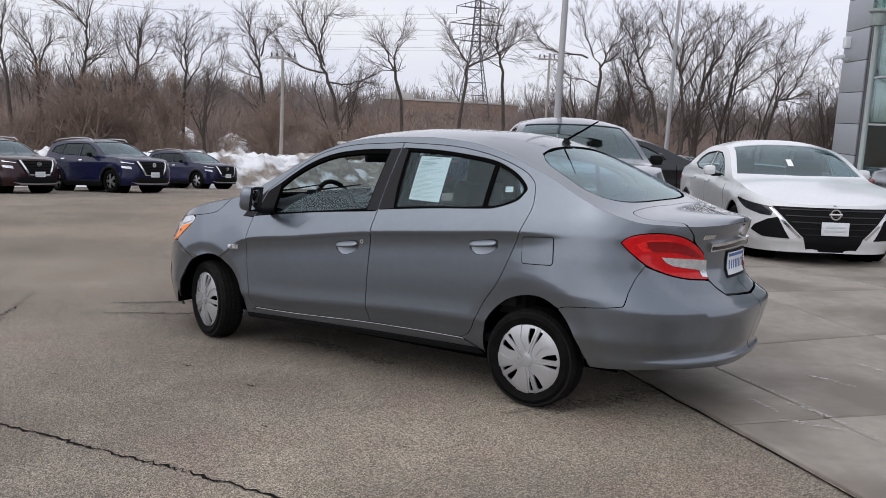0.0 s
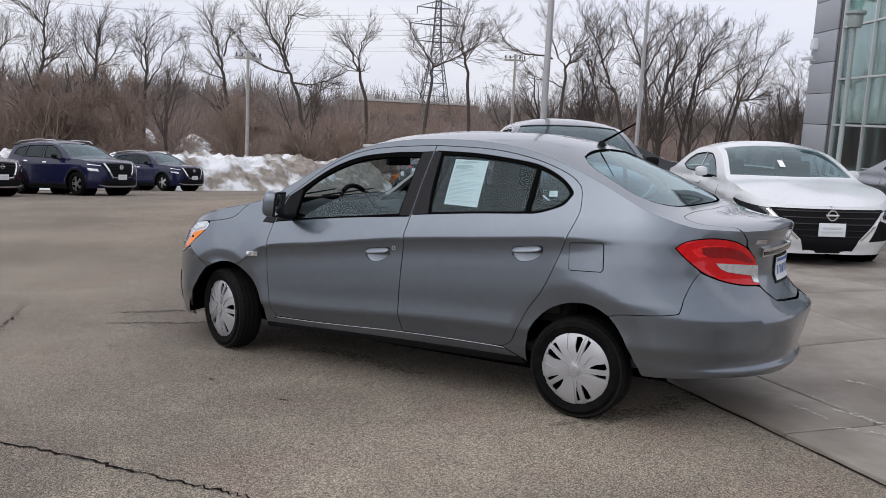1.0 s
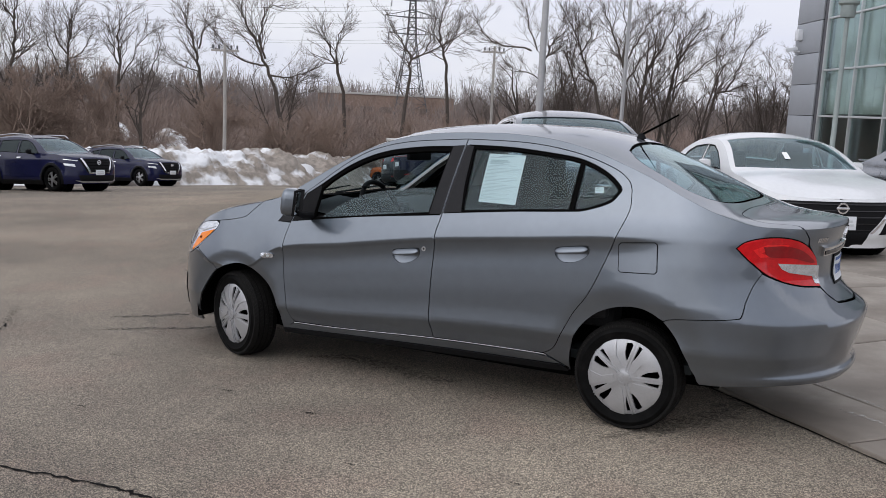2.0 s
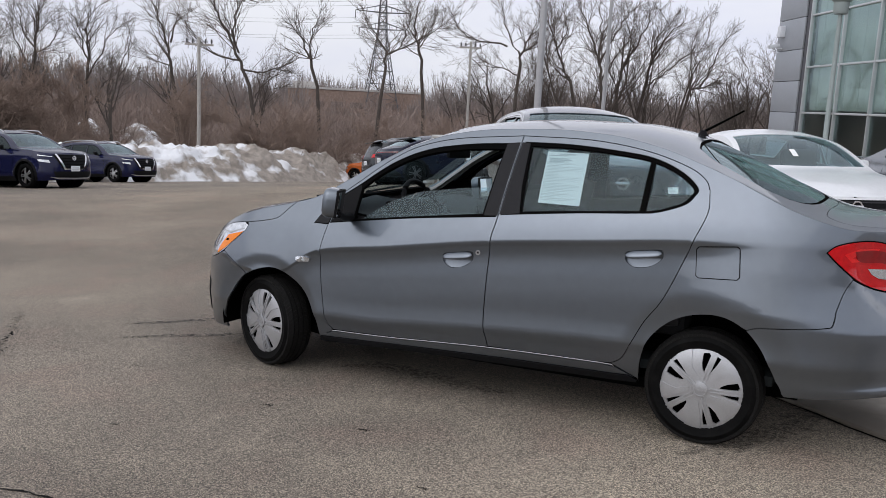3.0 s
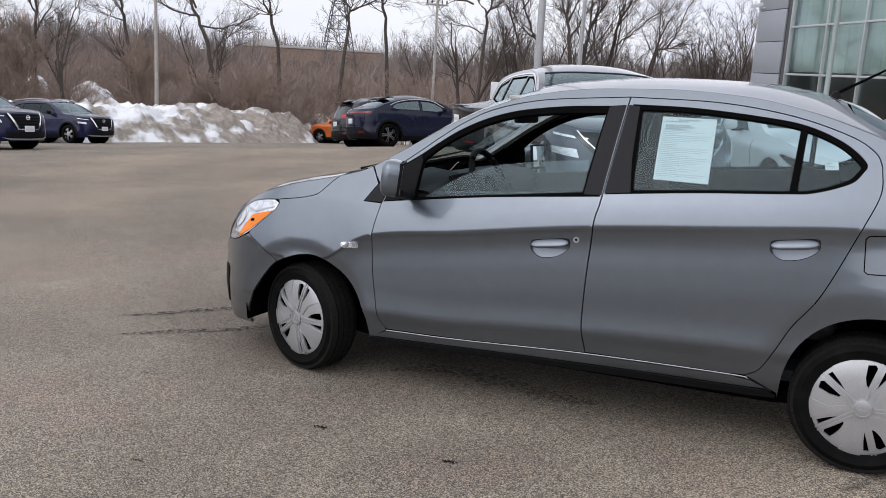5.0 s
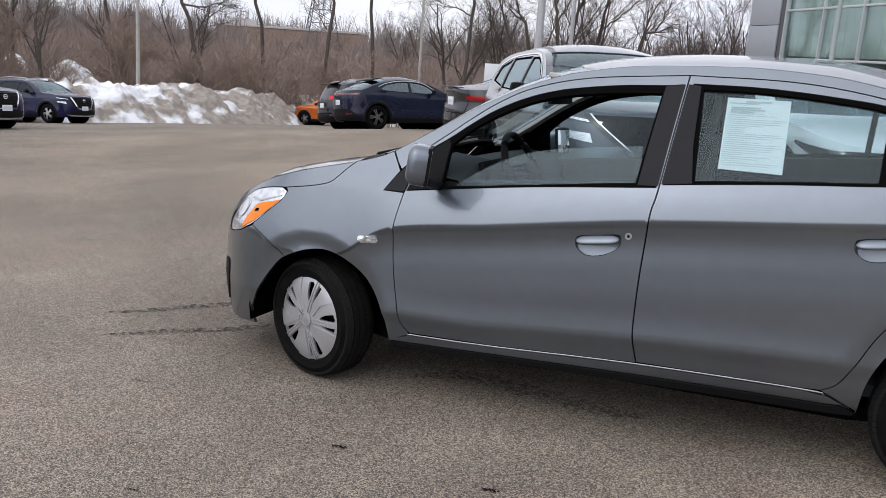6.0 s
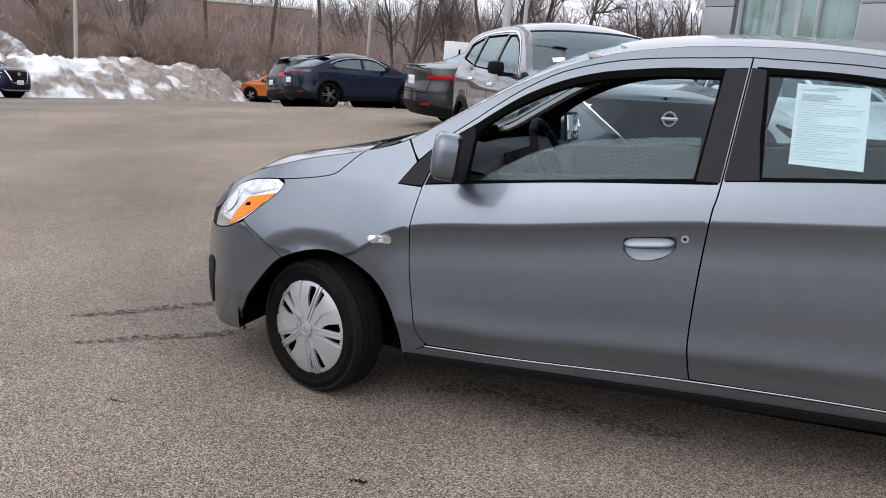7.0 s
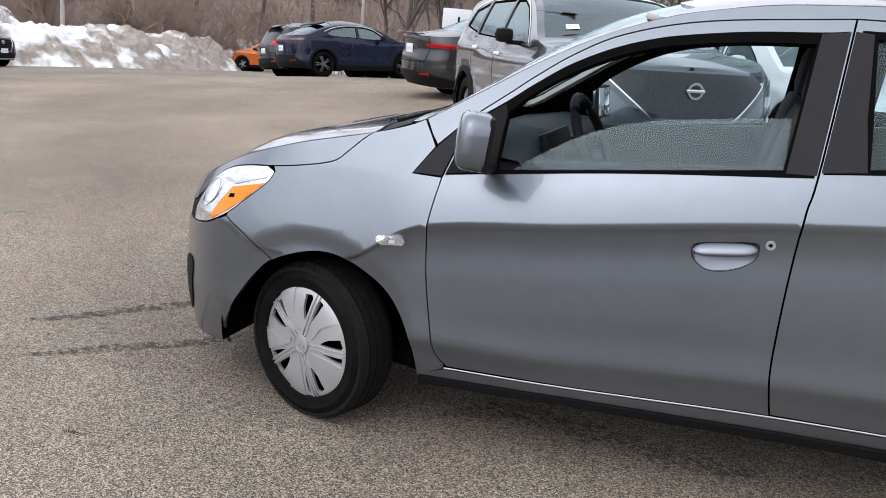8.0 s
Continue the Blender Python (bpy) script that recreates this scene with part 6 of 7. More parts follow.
def _screens(k):
    (a, b), (c, d) = k["screen"], k["rear"]
    front = spline((a + 0.10, 0.06), (b, 0.09)) + spline((b - 0.05, 0.4), (b - 0.07, 0.8), (b - 0.05, 1.2)) + [(b, 1.51), (a + 0.10, 1.54)] + spline((a + 0.03, 1.2), (a, 0.8), (a + 0.03, 0.4))
    rear = [(c + 0.06, 0.12), (d - 0.04, 0.10)] + spline((d, 0.4), (d + 0.01, 0.8), (d, 1.2)) + [(d - 0.04, 1.50), (c + 0.06, 1.48)] + spline((c + 0.02, 1.2), (c, 0.8), (c + 0.02, 0.4))
    return front, rear


vehicle("suv", "suv", "gunmetal grey SUV facing the lane with a paper on its windscreen", GUN_PAINT, (1.67, 4.46), -58.6, "SUV", SKY_GLASS, face="smooth", rails=False, note=(1.43, 1.50, 1.22, 1.34))
vehicle("sedan", "car", "white sedan with black grille and a white dealer plate", WHITE_PAINT, (3.68, 6.85), -60, "car", TINTED, note=(1.50, 1.66, 0.83, 0.90))
vehicle("sedan", "car", "silver grey sedan parked beside the white sedan", SILVER_PAINT, (6.35, 8.10), -60, "car", TINTED)
vehicle("suv", "suv", "deep blue SUV with chrome grille parked at the lot edge", BLUE_PAINT, (-16.85, 13.55), 1, "SUV", DARK_GLASS, group="blue SUVs")
vehicle("suv", "suv", "smaller deep blue SUV beside the snow bank", BLUE_PAINT, (-21.6, 20.9), 1, "SUV", DARK_GLASS, scale=0.95, group="blue SUVs")
vehicle("suv", "suv", "dark maroon SUV with chrome grille", MAROON_PAINT, (-17.7, 10.3), 1, "SUV", DARK_GLASS, scale=0.97)
vehicle("coupe_suv", "coupe", "navy coupe SUV with sloping roof seen from its rear corner", NAVY_PAINT, (-8.49, 24.64), 54, "SUV", SKY_GLASS)
vehicle("suv", "suv", "dark grey SUV parked behind the navy coupe SUV", DARK_PAINT, (-10.25, 26.7), 54, "SUV")
vehicle("suv", "suv", "dark blue SUV mostly hidden in the far row", NAVY_PAINT, (-3.4, 29.5), -1, "SUV", scale=0.95)
vehicle("suv", "suv", "orange crossover parked before the snow bank", ORANGE_PAINT, (-22.9, 37.0), 178, "SUV", TINTED, scale=0.93)
vehicle("sedan", "car", "dark grey sedan with red tail lamps showing its rear", DARK_PAINT, (0.07, 15.1), 41, "car", SCREEN)
# ---- concrete apron: slabs with open joints ----
ALONG, OVER = Vector((0.766, -0.643, 0)), Vector((0.643, 0.766, 0))


def build_apron():
    apron = thing("pavement", Matrix(), "grey concrete apron of square slabs with dark joints", "pavement", kind="structure")
    rows = [3.10, 3.70] + [5.35 + 1.65 * i for i in range(11)]
    cols = [-6.05 + 1.52 * i for i in range(15)]
    verts, faces = [], []
    for a, b in zip(rows, rows[1:]):
        for c, d in zip(cols, cols[1:]):
            g = 0.007
            loop = []
            for n, l in ((a + g, c + g), (a + g, d - g), (b - g, d - g), (b - g, c + g)):
                p = ALONG * l + OVER * n
                loop.append(Vector((p.x, p.y, ground_z(p.x, p.y))))
            mid = sum(loop, Vector()) / 4
            h = random.uniform(0.016, 0.020)
            edge = 0.012
            bottom = [v - mid + Vector((0, 0, -0.05)) for v in loop]
            rim = [v - mid + Vector((0, 0, h - 0.006)) for v in loop]
            topv = [(v - mid) * (1 - edge / (v - mid).length) + Vector((0, 0, h)) for v in loop]
            vs = bottom + rim + topv
            fs = [(0, 1, 5, 4), (1, 2, 6, 5), (2, 3, 7, 6), (3, 0, 4, 7), (4, 5, 9, 8), (5, 6, 10, 9), (6, 7, 11, 10), (7, 4, 8, 11), (8, 9, 10, 11)]
            ob = part("slab", mesh_of("slab", vs, fs, CONCRETE, None, False), apron)
            ob.location = mid
    return apron


build_apron()


def ribbon(name, pts, width, mat, wobble, seed, lift=0.004, label="", category="crack"):
    """A ragged strip on the lot."""
    rnd = random.Random(seed)
    line = spline(*pts, steps=14)
    verts, faces = [], []
    for i, (x, y) in enumerate(line):
        a, b = line[max(i - 1, 0)], line[min(i + 1, len(line) - 1)]
        t = Vector((b[0] - a[0], b[1] - a[1])).normalized()
        n = Vector((-t.y, t.x))
        off = rnd.uniform(-wobble, wobble)
        end = min(1, 4 * min(i + 0.15, len(line) - 0.85 - i) / len(line) + 0.25)
        for sgn in (-1, 1):
            w = width * (rnd.choice((0.35, 0.5, 0.7, 1.0, 1.5)) if width < 0.02 else rnd.uniform(0.6, 1.0)) * end * sgn
            px, py = x + n.x * (off + w), y + n.y * (off + w)
            verts.append((px, py, ground_z(px, py) + lift))
    for i in range(len(line) - 1):
        faces.append((2 * i, 2 * i + 2, 2 * i + 3, 2 * i + 1))
    return tagged(new(name, mesh_of(name, verts, faces, mat, None, False)), label, category, kind="structure")


ribbon("crack", [(0.6, -2.02), (1.24, -1.93), (1.75, -1.83), (2.1, -1.80), (2.47, -1.745), (2.78, -1.71), (3.3, -1.67), (4.2, -1.59)], 0.0075, TAR, 0.017, 1, label="long dark jagged crack in the asphalt")
ribbon("crack", [(-0.6, -0.70), (-0.85, -0.50), (-1.12, -0.23), (-1.4, 0.02), (-1.61, 0.22)], 0.006, TAR, 0.035, 2, label="short ragged crack in the asphalt")
ribbon("crack", [(-2.75, 1.85), (-2.47, 1.93), (-2.2, 2.04)], 0.0035, TAR, 0.035, 3, label="faint crack in the asphalt")
ribbon("joint", [tuple((ALONG * l + OVER * 3.085)[:2]) for l in (-8, -4, 0, 3, 6, 10, 14)], 0.009, TAR, 0.006, 5, label="dark sealed joint between asphalt and concrete", category="joint")
for k, (x, y) in enumerate(((1.93, -0.64), (1.31, -0.58), (2.5, -1.1), (0.9, -1.2), (3.2, -0.9), (0.2, -0.4), (1.6, -2.4))):
    ribbon("tar_spot", [(x - 0.03, y), (x, y + 0.006), (x + 0.035, y + 0.004)], 0.009 if k < 2 else 0.004, TAR, 0.008, 20 + k, label="small dark tar spot on the asphalt", category="spot")


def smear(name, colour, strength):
    """A thin broken film of colour on the ground: tyre rubber, scrapes, painted under-car shade."""
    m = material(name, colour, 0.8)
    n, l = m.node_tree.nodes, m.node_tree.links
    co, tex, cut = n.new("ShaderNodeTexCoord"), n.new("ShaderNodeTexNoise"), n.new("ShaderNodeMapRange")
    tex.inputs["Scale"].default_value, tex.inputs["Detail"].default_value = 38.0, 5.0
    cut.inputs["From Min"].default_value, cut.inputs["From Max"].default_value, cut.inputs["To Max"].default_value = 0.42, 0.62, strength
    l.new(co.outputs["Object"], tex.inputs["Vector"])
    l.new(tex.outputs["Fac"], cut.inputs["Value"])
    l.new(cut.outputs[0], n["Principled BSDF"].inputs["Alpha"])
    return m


SMEAR = smear("rubbed_tyre_mark", (0.03, 0.028, 0.026), 0.75)
FAINT = smear("faint_dark_mark", (0.05, 0.045, 0.04), 0.45)
ribbon("tyre_mark", [(-0.70, 0.36), (-0.54, 0.50), (-0.43, 0.66), (-0.25, 0.86), (-0.1, 1.05)], 0.05, SMEAR, 0.008, 8, 0.005, "dark rubbed tyre mark on the asphalt", "mark")
ribbon("tyre_mark", [(-0.42, 0.02), (-0.18, 0.25), (0.04, 0.43), (0.2, 0.62)], 0.045, SMEAR, 0.008, 9, 0.005, "faint tyre mark on the asphalt", "mark")
# the sedan's shade under its sill, painted on as a faint dark strip
ribbon("tyre_mark", [(1.2, 0.25), (1.45, 0.38), (1.76, 0.36), (2.05, 0.28), (2.3, 0.32)], 0.09, FAINT, 0.03, 10, 0.005, "painted shade under the edge of the car", "mark")
ribbon("tyre_mark", [(3.3, -0.15), (3.6, 0.3), (3.75, 0.7), (3.8, 1.2)], 0.10, FAINT, 0.04, 11, 0.005, "faint dark patch behind the rear wheel", "mark")

SCUFF = smear("pale_scraped_concrete", (0.62, 0.60, 0.56), 0.6)
ribbon("joint_edge", [tuple((ALONG * l + OVER * 3.725)[:2]) for l in (-2, 0, 2, 4, 6)], 0.012, SCUFF, 0.006, 31, 0.022, "pale worn edge beside a slab joint", "joint")
for k, (x, y, turn, wide) in enumerate(((4.64, 0.92, -30, 0.030), (4.69, 0.66, 10, 0.025), (4.39, 0.86, -35, 0.020), (4.60, 1.69, -20, 0.025), (4.76, 2.18, -30, 0.020))):
    c, s = math.cos(radians(turn)), math.sin(radians(turn))
    ribbon("scuff", [(x - 0.16 * c, y - 0.16 * s), (x, y + 0.01), (x + 0.16 * c, y + 0.16 * s)], wide, SCUFF, 0.02, 40 + k, 0.024, "pale scrape on the concrete slab", "mark")

# ---- snow bank along the lot edge ----
BANK = [(-33, 2), (-31, 10), (-29.8, 18), (-26.8, 23.5), (-24.9, 28), (-24.4, 34), (-24.6, 39.5), (-20, 47), (-11, 51)]


def build_bank():
    line = spline(*BANK, steps=88)
    cross = 44
    for i0, i1, mat, label in ((0, 352, SNOW, "tall bank of old ploughed snow with dirty patches"), (352, len(line), GREY_SNOW, "gritty grey ploughed snow heap")):
        verts, faces = [], []
        span = range(max(i0 - 12, 0), min(i1 + 12, len(line)))
        for i in span:
            x, y = line[i]
            a, b = line[max(i - 1, 0)], line[min(i + 1, len(line) - 1)]
            t = Vector((b[0] - a[0], b[1] - a[1])).normalized()
            n = Vector((t.y, -t.x))
            fade = min(1, (i - span[0]) / 14, (span[-1] - i) / 14)
            peak = (1.55 + 0.55 * noise.noise((i * 0.022, 3.3, 0)) + 0.35 * noise.noise((i * 0.08, 7.7, 0))) * (0.35 + 0.65 * fade)
            for j in range(cross + 1):
                d = (j / cross * 2 - 1)
                px, py = x + n.x * d * 2.7, y + n.y * d * 2.7
                prof = max(0, 1 - abs(d) ** 1.9)
                lump = 1 + 0.22 * noise.noise((px * 0.5, py * 0.5, 31)) + 0.12 * noise.noise((px * 1.1, py * 1.1, 37))
                h = peak * prof * lump
                slope = peak * 1.9 * abs(d) ** 0.9 * math.copysign(1, d) / 2.7
                out = Vector((n.x * slope, n.y * slope, 1)).normalized()
                q = Vector((px, py, h))
                rough = 0.10 * noise.fractal(q * 1.6, 0.8, 2.1, 5) + 0.34 * (0.42 - noise.voronoi(q * 1.5)[0][0]) + 0.16 * (0.42 - noise.voronoi(q * 3.4)[0][0]) + 0.10 * (0.4 - noise.voronoi(q * 6.5)[0][0])
                q += out * rough * min(1, prof * 2.5 + 0.1)
                verts.append((q.x, q.y, ground_z(px, py) - 0.06 + max(q.z, -0.03)))
        rows = len(span)
        for i in range(rows - 1):
            for j in range(cross):
                k = i * (cross + 1) + j
                faces.append((k, k + 1, k + cross + 2, k + cross + 1))
        tagged(new("snow_bank", mesh_of("snow_bank", verts, faces, mat)), label, "snow bank")


build_bank()


def snow_patch(x, y, rx, ry, high, seed):
    """A low leftover mound of snow."""
    verts, faces, rings, sides = [(x, y, ground_z(x, y) + high)], [], 6, 26
    for i in range(1, rings + 1):
        f = i / rings
        for k in range(sides):
            a = k * math.tau / sides
            w = f * (1 + 0.35 * noise.noise((math.cos(a) * 1.5, math.sin(a) * 1.5, seed)))
            px, py = x + rx * w * math.cos(a), y + ry * w * math.sin(a)
            verts.append((px, py, ground_z(px, py) - 0.04 + high * (1 - f ** 1.6) + 0.12 * high * noise.noise((px * 2, py * 2, seed))))
    for k in range(sides):
        faces.append((0, 1 + k, 1 + (k + 1) % sides))
    for i in range(rings - 1):
        for k in range(sides):
            a, b = 1 + i * sides + k, 1 + i * sides + (k + 1) % sides
            faces.append((a, a + sides, b + sides, b))
    tagged(new("snow_patch", mesh_of("snow_patch", verts, faces, SNOW)), "leftover patch of old snow on the brown slope", "snow", "snow patches")


for k, (x, y, rx, ry, high) in enumerate(((-31.5, 30.5, 1.6, 1.1, 0.9), (-33.0, 32.5, 2.0, 1.0, 1.3), (-35.2, 33.0, 1.2, 0.8, 1.7), (-36.0, 26.0, 2.2, 1.0, 0.5), (-49.4, 47.0, 2.0, 1.6, 1.5), (-45.0, 48.2, 1.2, 1.0, 1.4), (-54.0, 46.0, 1.8, 1.2, 1.6), (-37.5, 21.5, 2.6, 1.2, 0.5))):
    snow_patch(x, y, rx, ry, high, k * 3.7)

# ---- lamp posts, utility poles, lattice tower, wires ----
GALV = material("galvanised_steel", (0.42, 0.42, 0.43), 0.5, 0.4, vary=0.12, scale=3)
POLE_WOOD = material("weathered_pole_wood", (0.37, 0.35, 0.325), 0.85, vary=0.2, scale=4, bump=0.3, bump_scale=40)
DARK_STEEL = material("dark_lattice_steel", (0.10, 0.10, 0.11), 0.6, 0.3, vary=0.1)
WIRE = material("dark_wire", (0.26, 0.26, 0.28), 0.6)


def lamp_post(x, y, height, label, thick=1.0):
    z = ground_z(x, y)
    ob = thing("lamp_post", pose(x, y, z), label, "lamp post", "lamp posts")
    part("concrete_base", spun("concrete_base", [(0, 0), (0.28, 0), (0.28, 0.62), (0.25, 0.66), (0, 0.66)], CONCRETE, 24, "z", False), ob)
    part("post", tube_mesh("post", [(0, 0, 0.6), (0, 0, height)], [0.060 * thick, 0.045 * thick], GALV, 12), ob)
    part("arm", tube_mesh("arm", [(-0.9, 0, height + 0.02), (0, 0, height - 0.02), (0.9, 0, height + 0.02)], [0.03, 0.04, 0.03], GALV, 8), ob)
    for sgn in (-1, 1):
        part("lamp_head", box_mesh("lamp_head", (0.42, 0.26, 0.10), DARK_STEEL, pose(sgn * 1.1, 0, height + 0.03), 0.03), ob)
    return ob


lamp_post(-1.22, 9.31, 6.05, "grey steel lamp post standing behind the grey SUV")
lamp_post(-6.12, 28.43, 7.6, "grey steel lamp post in the far row", 1.35)


POST_GREEN = material("pale_green_post_paint", (0.30, 0.345, 0.335), 0.55, vary=0.08, scale=3)


def lantern_post(x, y):
    z = ground_z(x, y)
    h = 3.55 - z
    ob = thing("lantern_post", pose(x, y, z), "pale green-grey lantern post before the showroom", "lamp post")
    part("post", tube_mesh("post", [(0, 0, 0), (0, 0, 0.5), (0, 0, 0.55), (0, 0, h)], [0.09, 0.085, 0.052, 0.042], POST_GREEN, 16), ob)
    part("collar", spun("collar", [(0.05, h), (0.12, h), (0.14, h + 0.05), (0.14, h + 0.22), (0.19, h + 0.26), (0.19, h + 0.31), (0.05, h + 0.31)], POST_GREEN, 24, "z"), ob)
    part("lantern", spun("lantern", [(0.10, h + 0.31), (0.17, h + 0.60), (0.24, h + 0.98), (0.22, h + 0.98), (0.09, h + 0.33)], SHOP_GLASS, 16, "z"), ob)
    part("cap", spun("cap", [(0.0, h + 1.28), (0.10, h + 1.2), (0.28, h + 1.0), (0.26, h + 0.97), (0.0, h + 1.0)], DARK_STEEL, 24, "z"), ob)


def utility_pole(x, y, top_z, label):
    z = ground_z(x, y)
    h = top_z - z
    ob = thing("utility_pole", pose(x, y, z, 0, 0, 35), label, "utility pole", "utility poles")
    part("pole", tube_mesh("pole", [(0, 0, 0), (0.02, 0, h * 0.5), (0, 0, h)], [0.10, 0.085, 0.07], POLE_WOOD, 10), ob)
    for dz in (0.35,):
        part("cross_arm", box_mesh("cross_arm", (1.35, 0.09, 0.10), POLE_WOOD, pose(0, 0.1, h - dz), 0.01), ob)
    for dx in (-0.58, -0.30, 0.30, 0.58):
        part("insulator", spun("insulator", [(0, 0.22), (0.04, 0.2), (0.05, 0.08), (0.025, 0.0), (0, 0)], DARK_STEEL, 8, "z", False), ob).location = (dx, 0.1, h - 0.29)
    return ob


utility_pole(-26.5, 28.95, 3.93, "weathered wooden utility pole beyond the snow bank")
utility_pole(-19.7, 44.75, 5.1, "weathered wooden utility pole among the trees")


def lattice_tower(x, y, height):
    z = ground_z(x, y)
    ob = thing("pylon", pose(x, y, z, 0, 0, 40), "dark steel lattice pylon carrying power lines", "pylon")
    bm = bmesh.new()

    def half(h):
        return 3.4 + (0.85 - 3.4) * min(1, h / (height * 0.62)) if h < height * 0.62 else 0.85 - 0.4 * (h - height * 0.62) / (height * 0.38)
    levels = [height * v for v in (0, 0.12, 0.24, 0.34, 0.44, 0.53, 0.62, 0.69, 0.76, 0.83, 0.90, 1.0)]
    corners = [[Vector((sx * half(h), sy * half(h), h)) for sx, sy in ((-1, -1), (1, -1), (1, 1), (-1, 1))] for h in levels]
    for a, b in zip(corners, corners[1:]):
        for k in range(4):
            j = (k + 1) % 4
            add_tube(bm, [a[k], b[k]], [0.11, 0.11], 4)
            add_tube(bm, [a[k], b[j]], [0.055, 0.055], 3)
            add_tube(bm, [a[j], b[k]], [0.055, 0.055], 3)
            add_tube(bm, [b[k], b[j]], [0.055, 0.055], 3)
    part("tower_frame", from_bm("tower_frame", bm, DARK_STEEL), ob)
    for v, reach in ((0.66, 4.6), (0.79, 5.4), (0.92, 4.2)):
        bm = bmesh.new()
        h = height * v
        for sgn in (-1, 1):
            tip = Vector((sgn * reach, 0, h + 0.2))
            for sy in (-0.7, 0.7):
                add_tube(bm, [(0, sy, h), tip], [0.11, 0.08], 4)
                add_tube(bm, [(0, sy, h + 1.5), tip], [0.08, 0.06], 4)
            for f in (0.3, 0.6):
                add_tube(bm, [tip * f + Vector((0, 0, h * (1 - f))), (tip.x * f, 0, h + 1.5 * (1 - f) + 0.2 * f)], [0.05, 0.05], 3)
            add_tube(bm, [tip, tip + Vector((0, 0, -1.5))], [0.09, 0.09], 5)
        part("cross_arm", from_bm("cross_arm", bm, DARK_STEEL), ob)
    return ob


tower = lattice_tower(-89.8, 148.6, 25.0)


def wire(a, b, sag, radius=0.03):
    pts = [Vector(a).lerp(Vector(b), t) - Vector((0, 0, sag * 4 * t * (1 - t))) for t in np.linspace(0, 1, 24)]
    ob = new("power_line", tube_mesh("power_line", pts, [radius] * 24, WIRE, 4))
    return tagged(ob, "thin dark power line sagging across the grey sky", "power line", "power lines")


hub = tower.matrix_world.translation
for v, reach in ((0.66, 4.6), (0.79, 5.4), (0.92, 4.2)):
    for sgn in (-1, 1):
        tip = tower.matrix_world @ Vector((sgn * reach, 0, 25.0 * v - 1.3))
        wire(tip, (tip.x - 190, tip.y - 30 + 8 * sgn, tip.z + 16), 6)

# ---- far brick building ----
BRICK = material("dull_red_brick", (0.235, 0.168, 0.135), 0.9, vary=0.3, scale=0.25, bump=0.2, bump_scale=10)
PALE_BAND = material("pale_parapet", (0.45, 0.43, 0.41), 0.8, vary=0.1, scale=0.5)
WINDOW_DARK = material("dull_window_strip", (0.15, 0.115, 0.10), 0.5, vary=0.1)
far_house = thing("brick_building", pose(-93.5, 146.0, 1.3, 0, 0, 33), "long low brick building far behind the bare trees", "building")
part("wall", box_mesh("wall", (27, 14, 12.0), BRICK, pose(0, 6, -4.8), 0.05), far_house)
part("parapet", box_mesh("parapet", (27.3, 14.3, 0.4), PALE_BAND, pose(0, 6, 1.4), 0.05), far_house)
part("plant_room", box_mesh("plant_room", (5, 5, 1.3), PALE_BAND, pose(-10.5, 6, 2.0), 0.05), far_house)
for k in range(7):
    part("window", box_mesh("window", (2.4, 0.12, 1.1), WINDOW_DARK, pose(-11.5 + 3.8 * k, -1.04, -1.6), 0.02), far_house)

# ---- the dealer's building ----
PANEL_GREY = material("grey_metal_panel", (0.34, 0.36, 0.39), 0.45, 0.25, vary=0.04, scale=1.0, random_tone=0.03)
MULLION = material("aluminium_mullion", (0.55, 0.57, 0.58), 0.4, 0.5, vary=0.04)
SHOP_GLASS = clear_glass("greenish_shop_glass", (0.80, 0.86, 0.84), 1.0, 1.9)
BLIND = material("pale_green_blind", (0.47, 0.50, 0.475), 0.9, vary=0.1, scale=0.5, random_tone=0.03)
INSIDE = material("pale_room_wall", (0.42, 0.45, 0.42), 0.9, vary=0.1, scale=0.6)


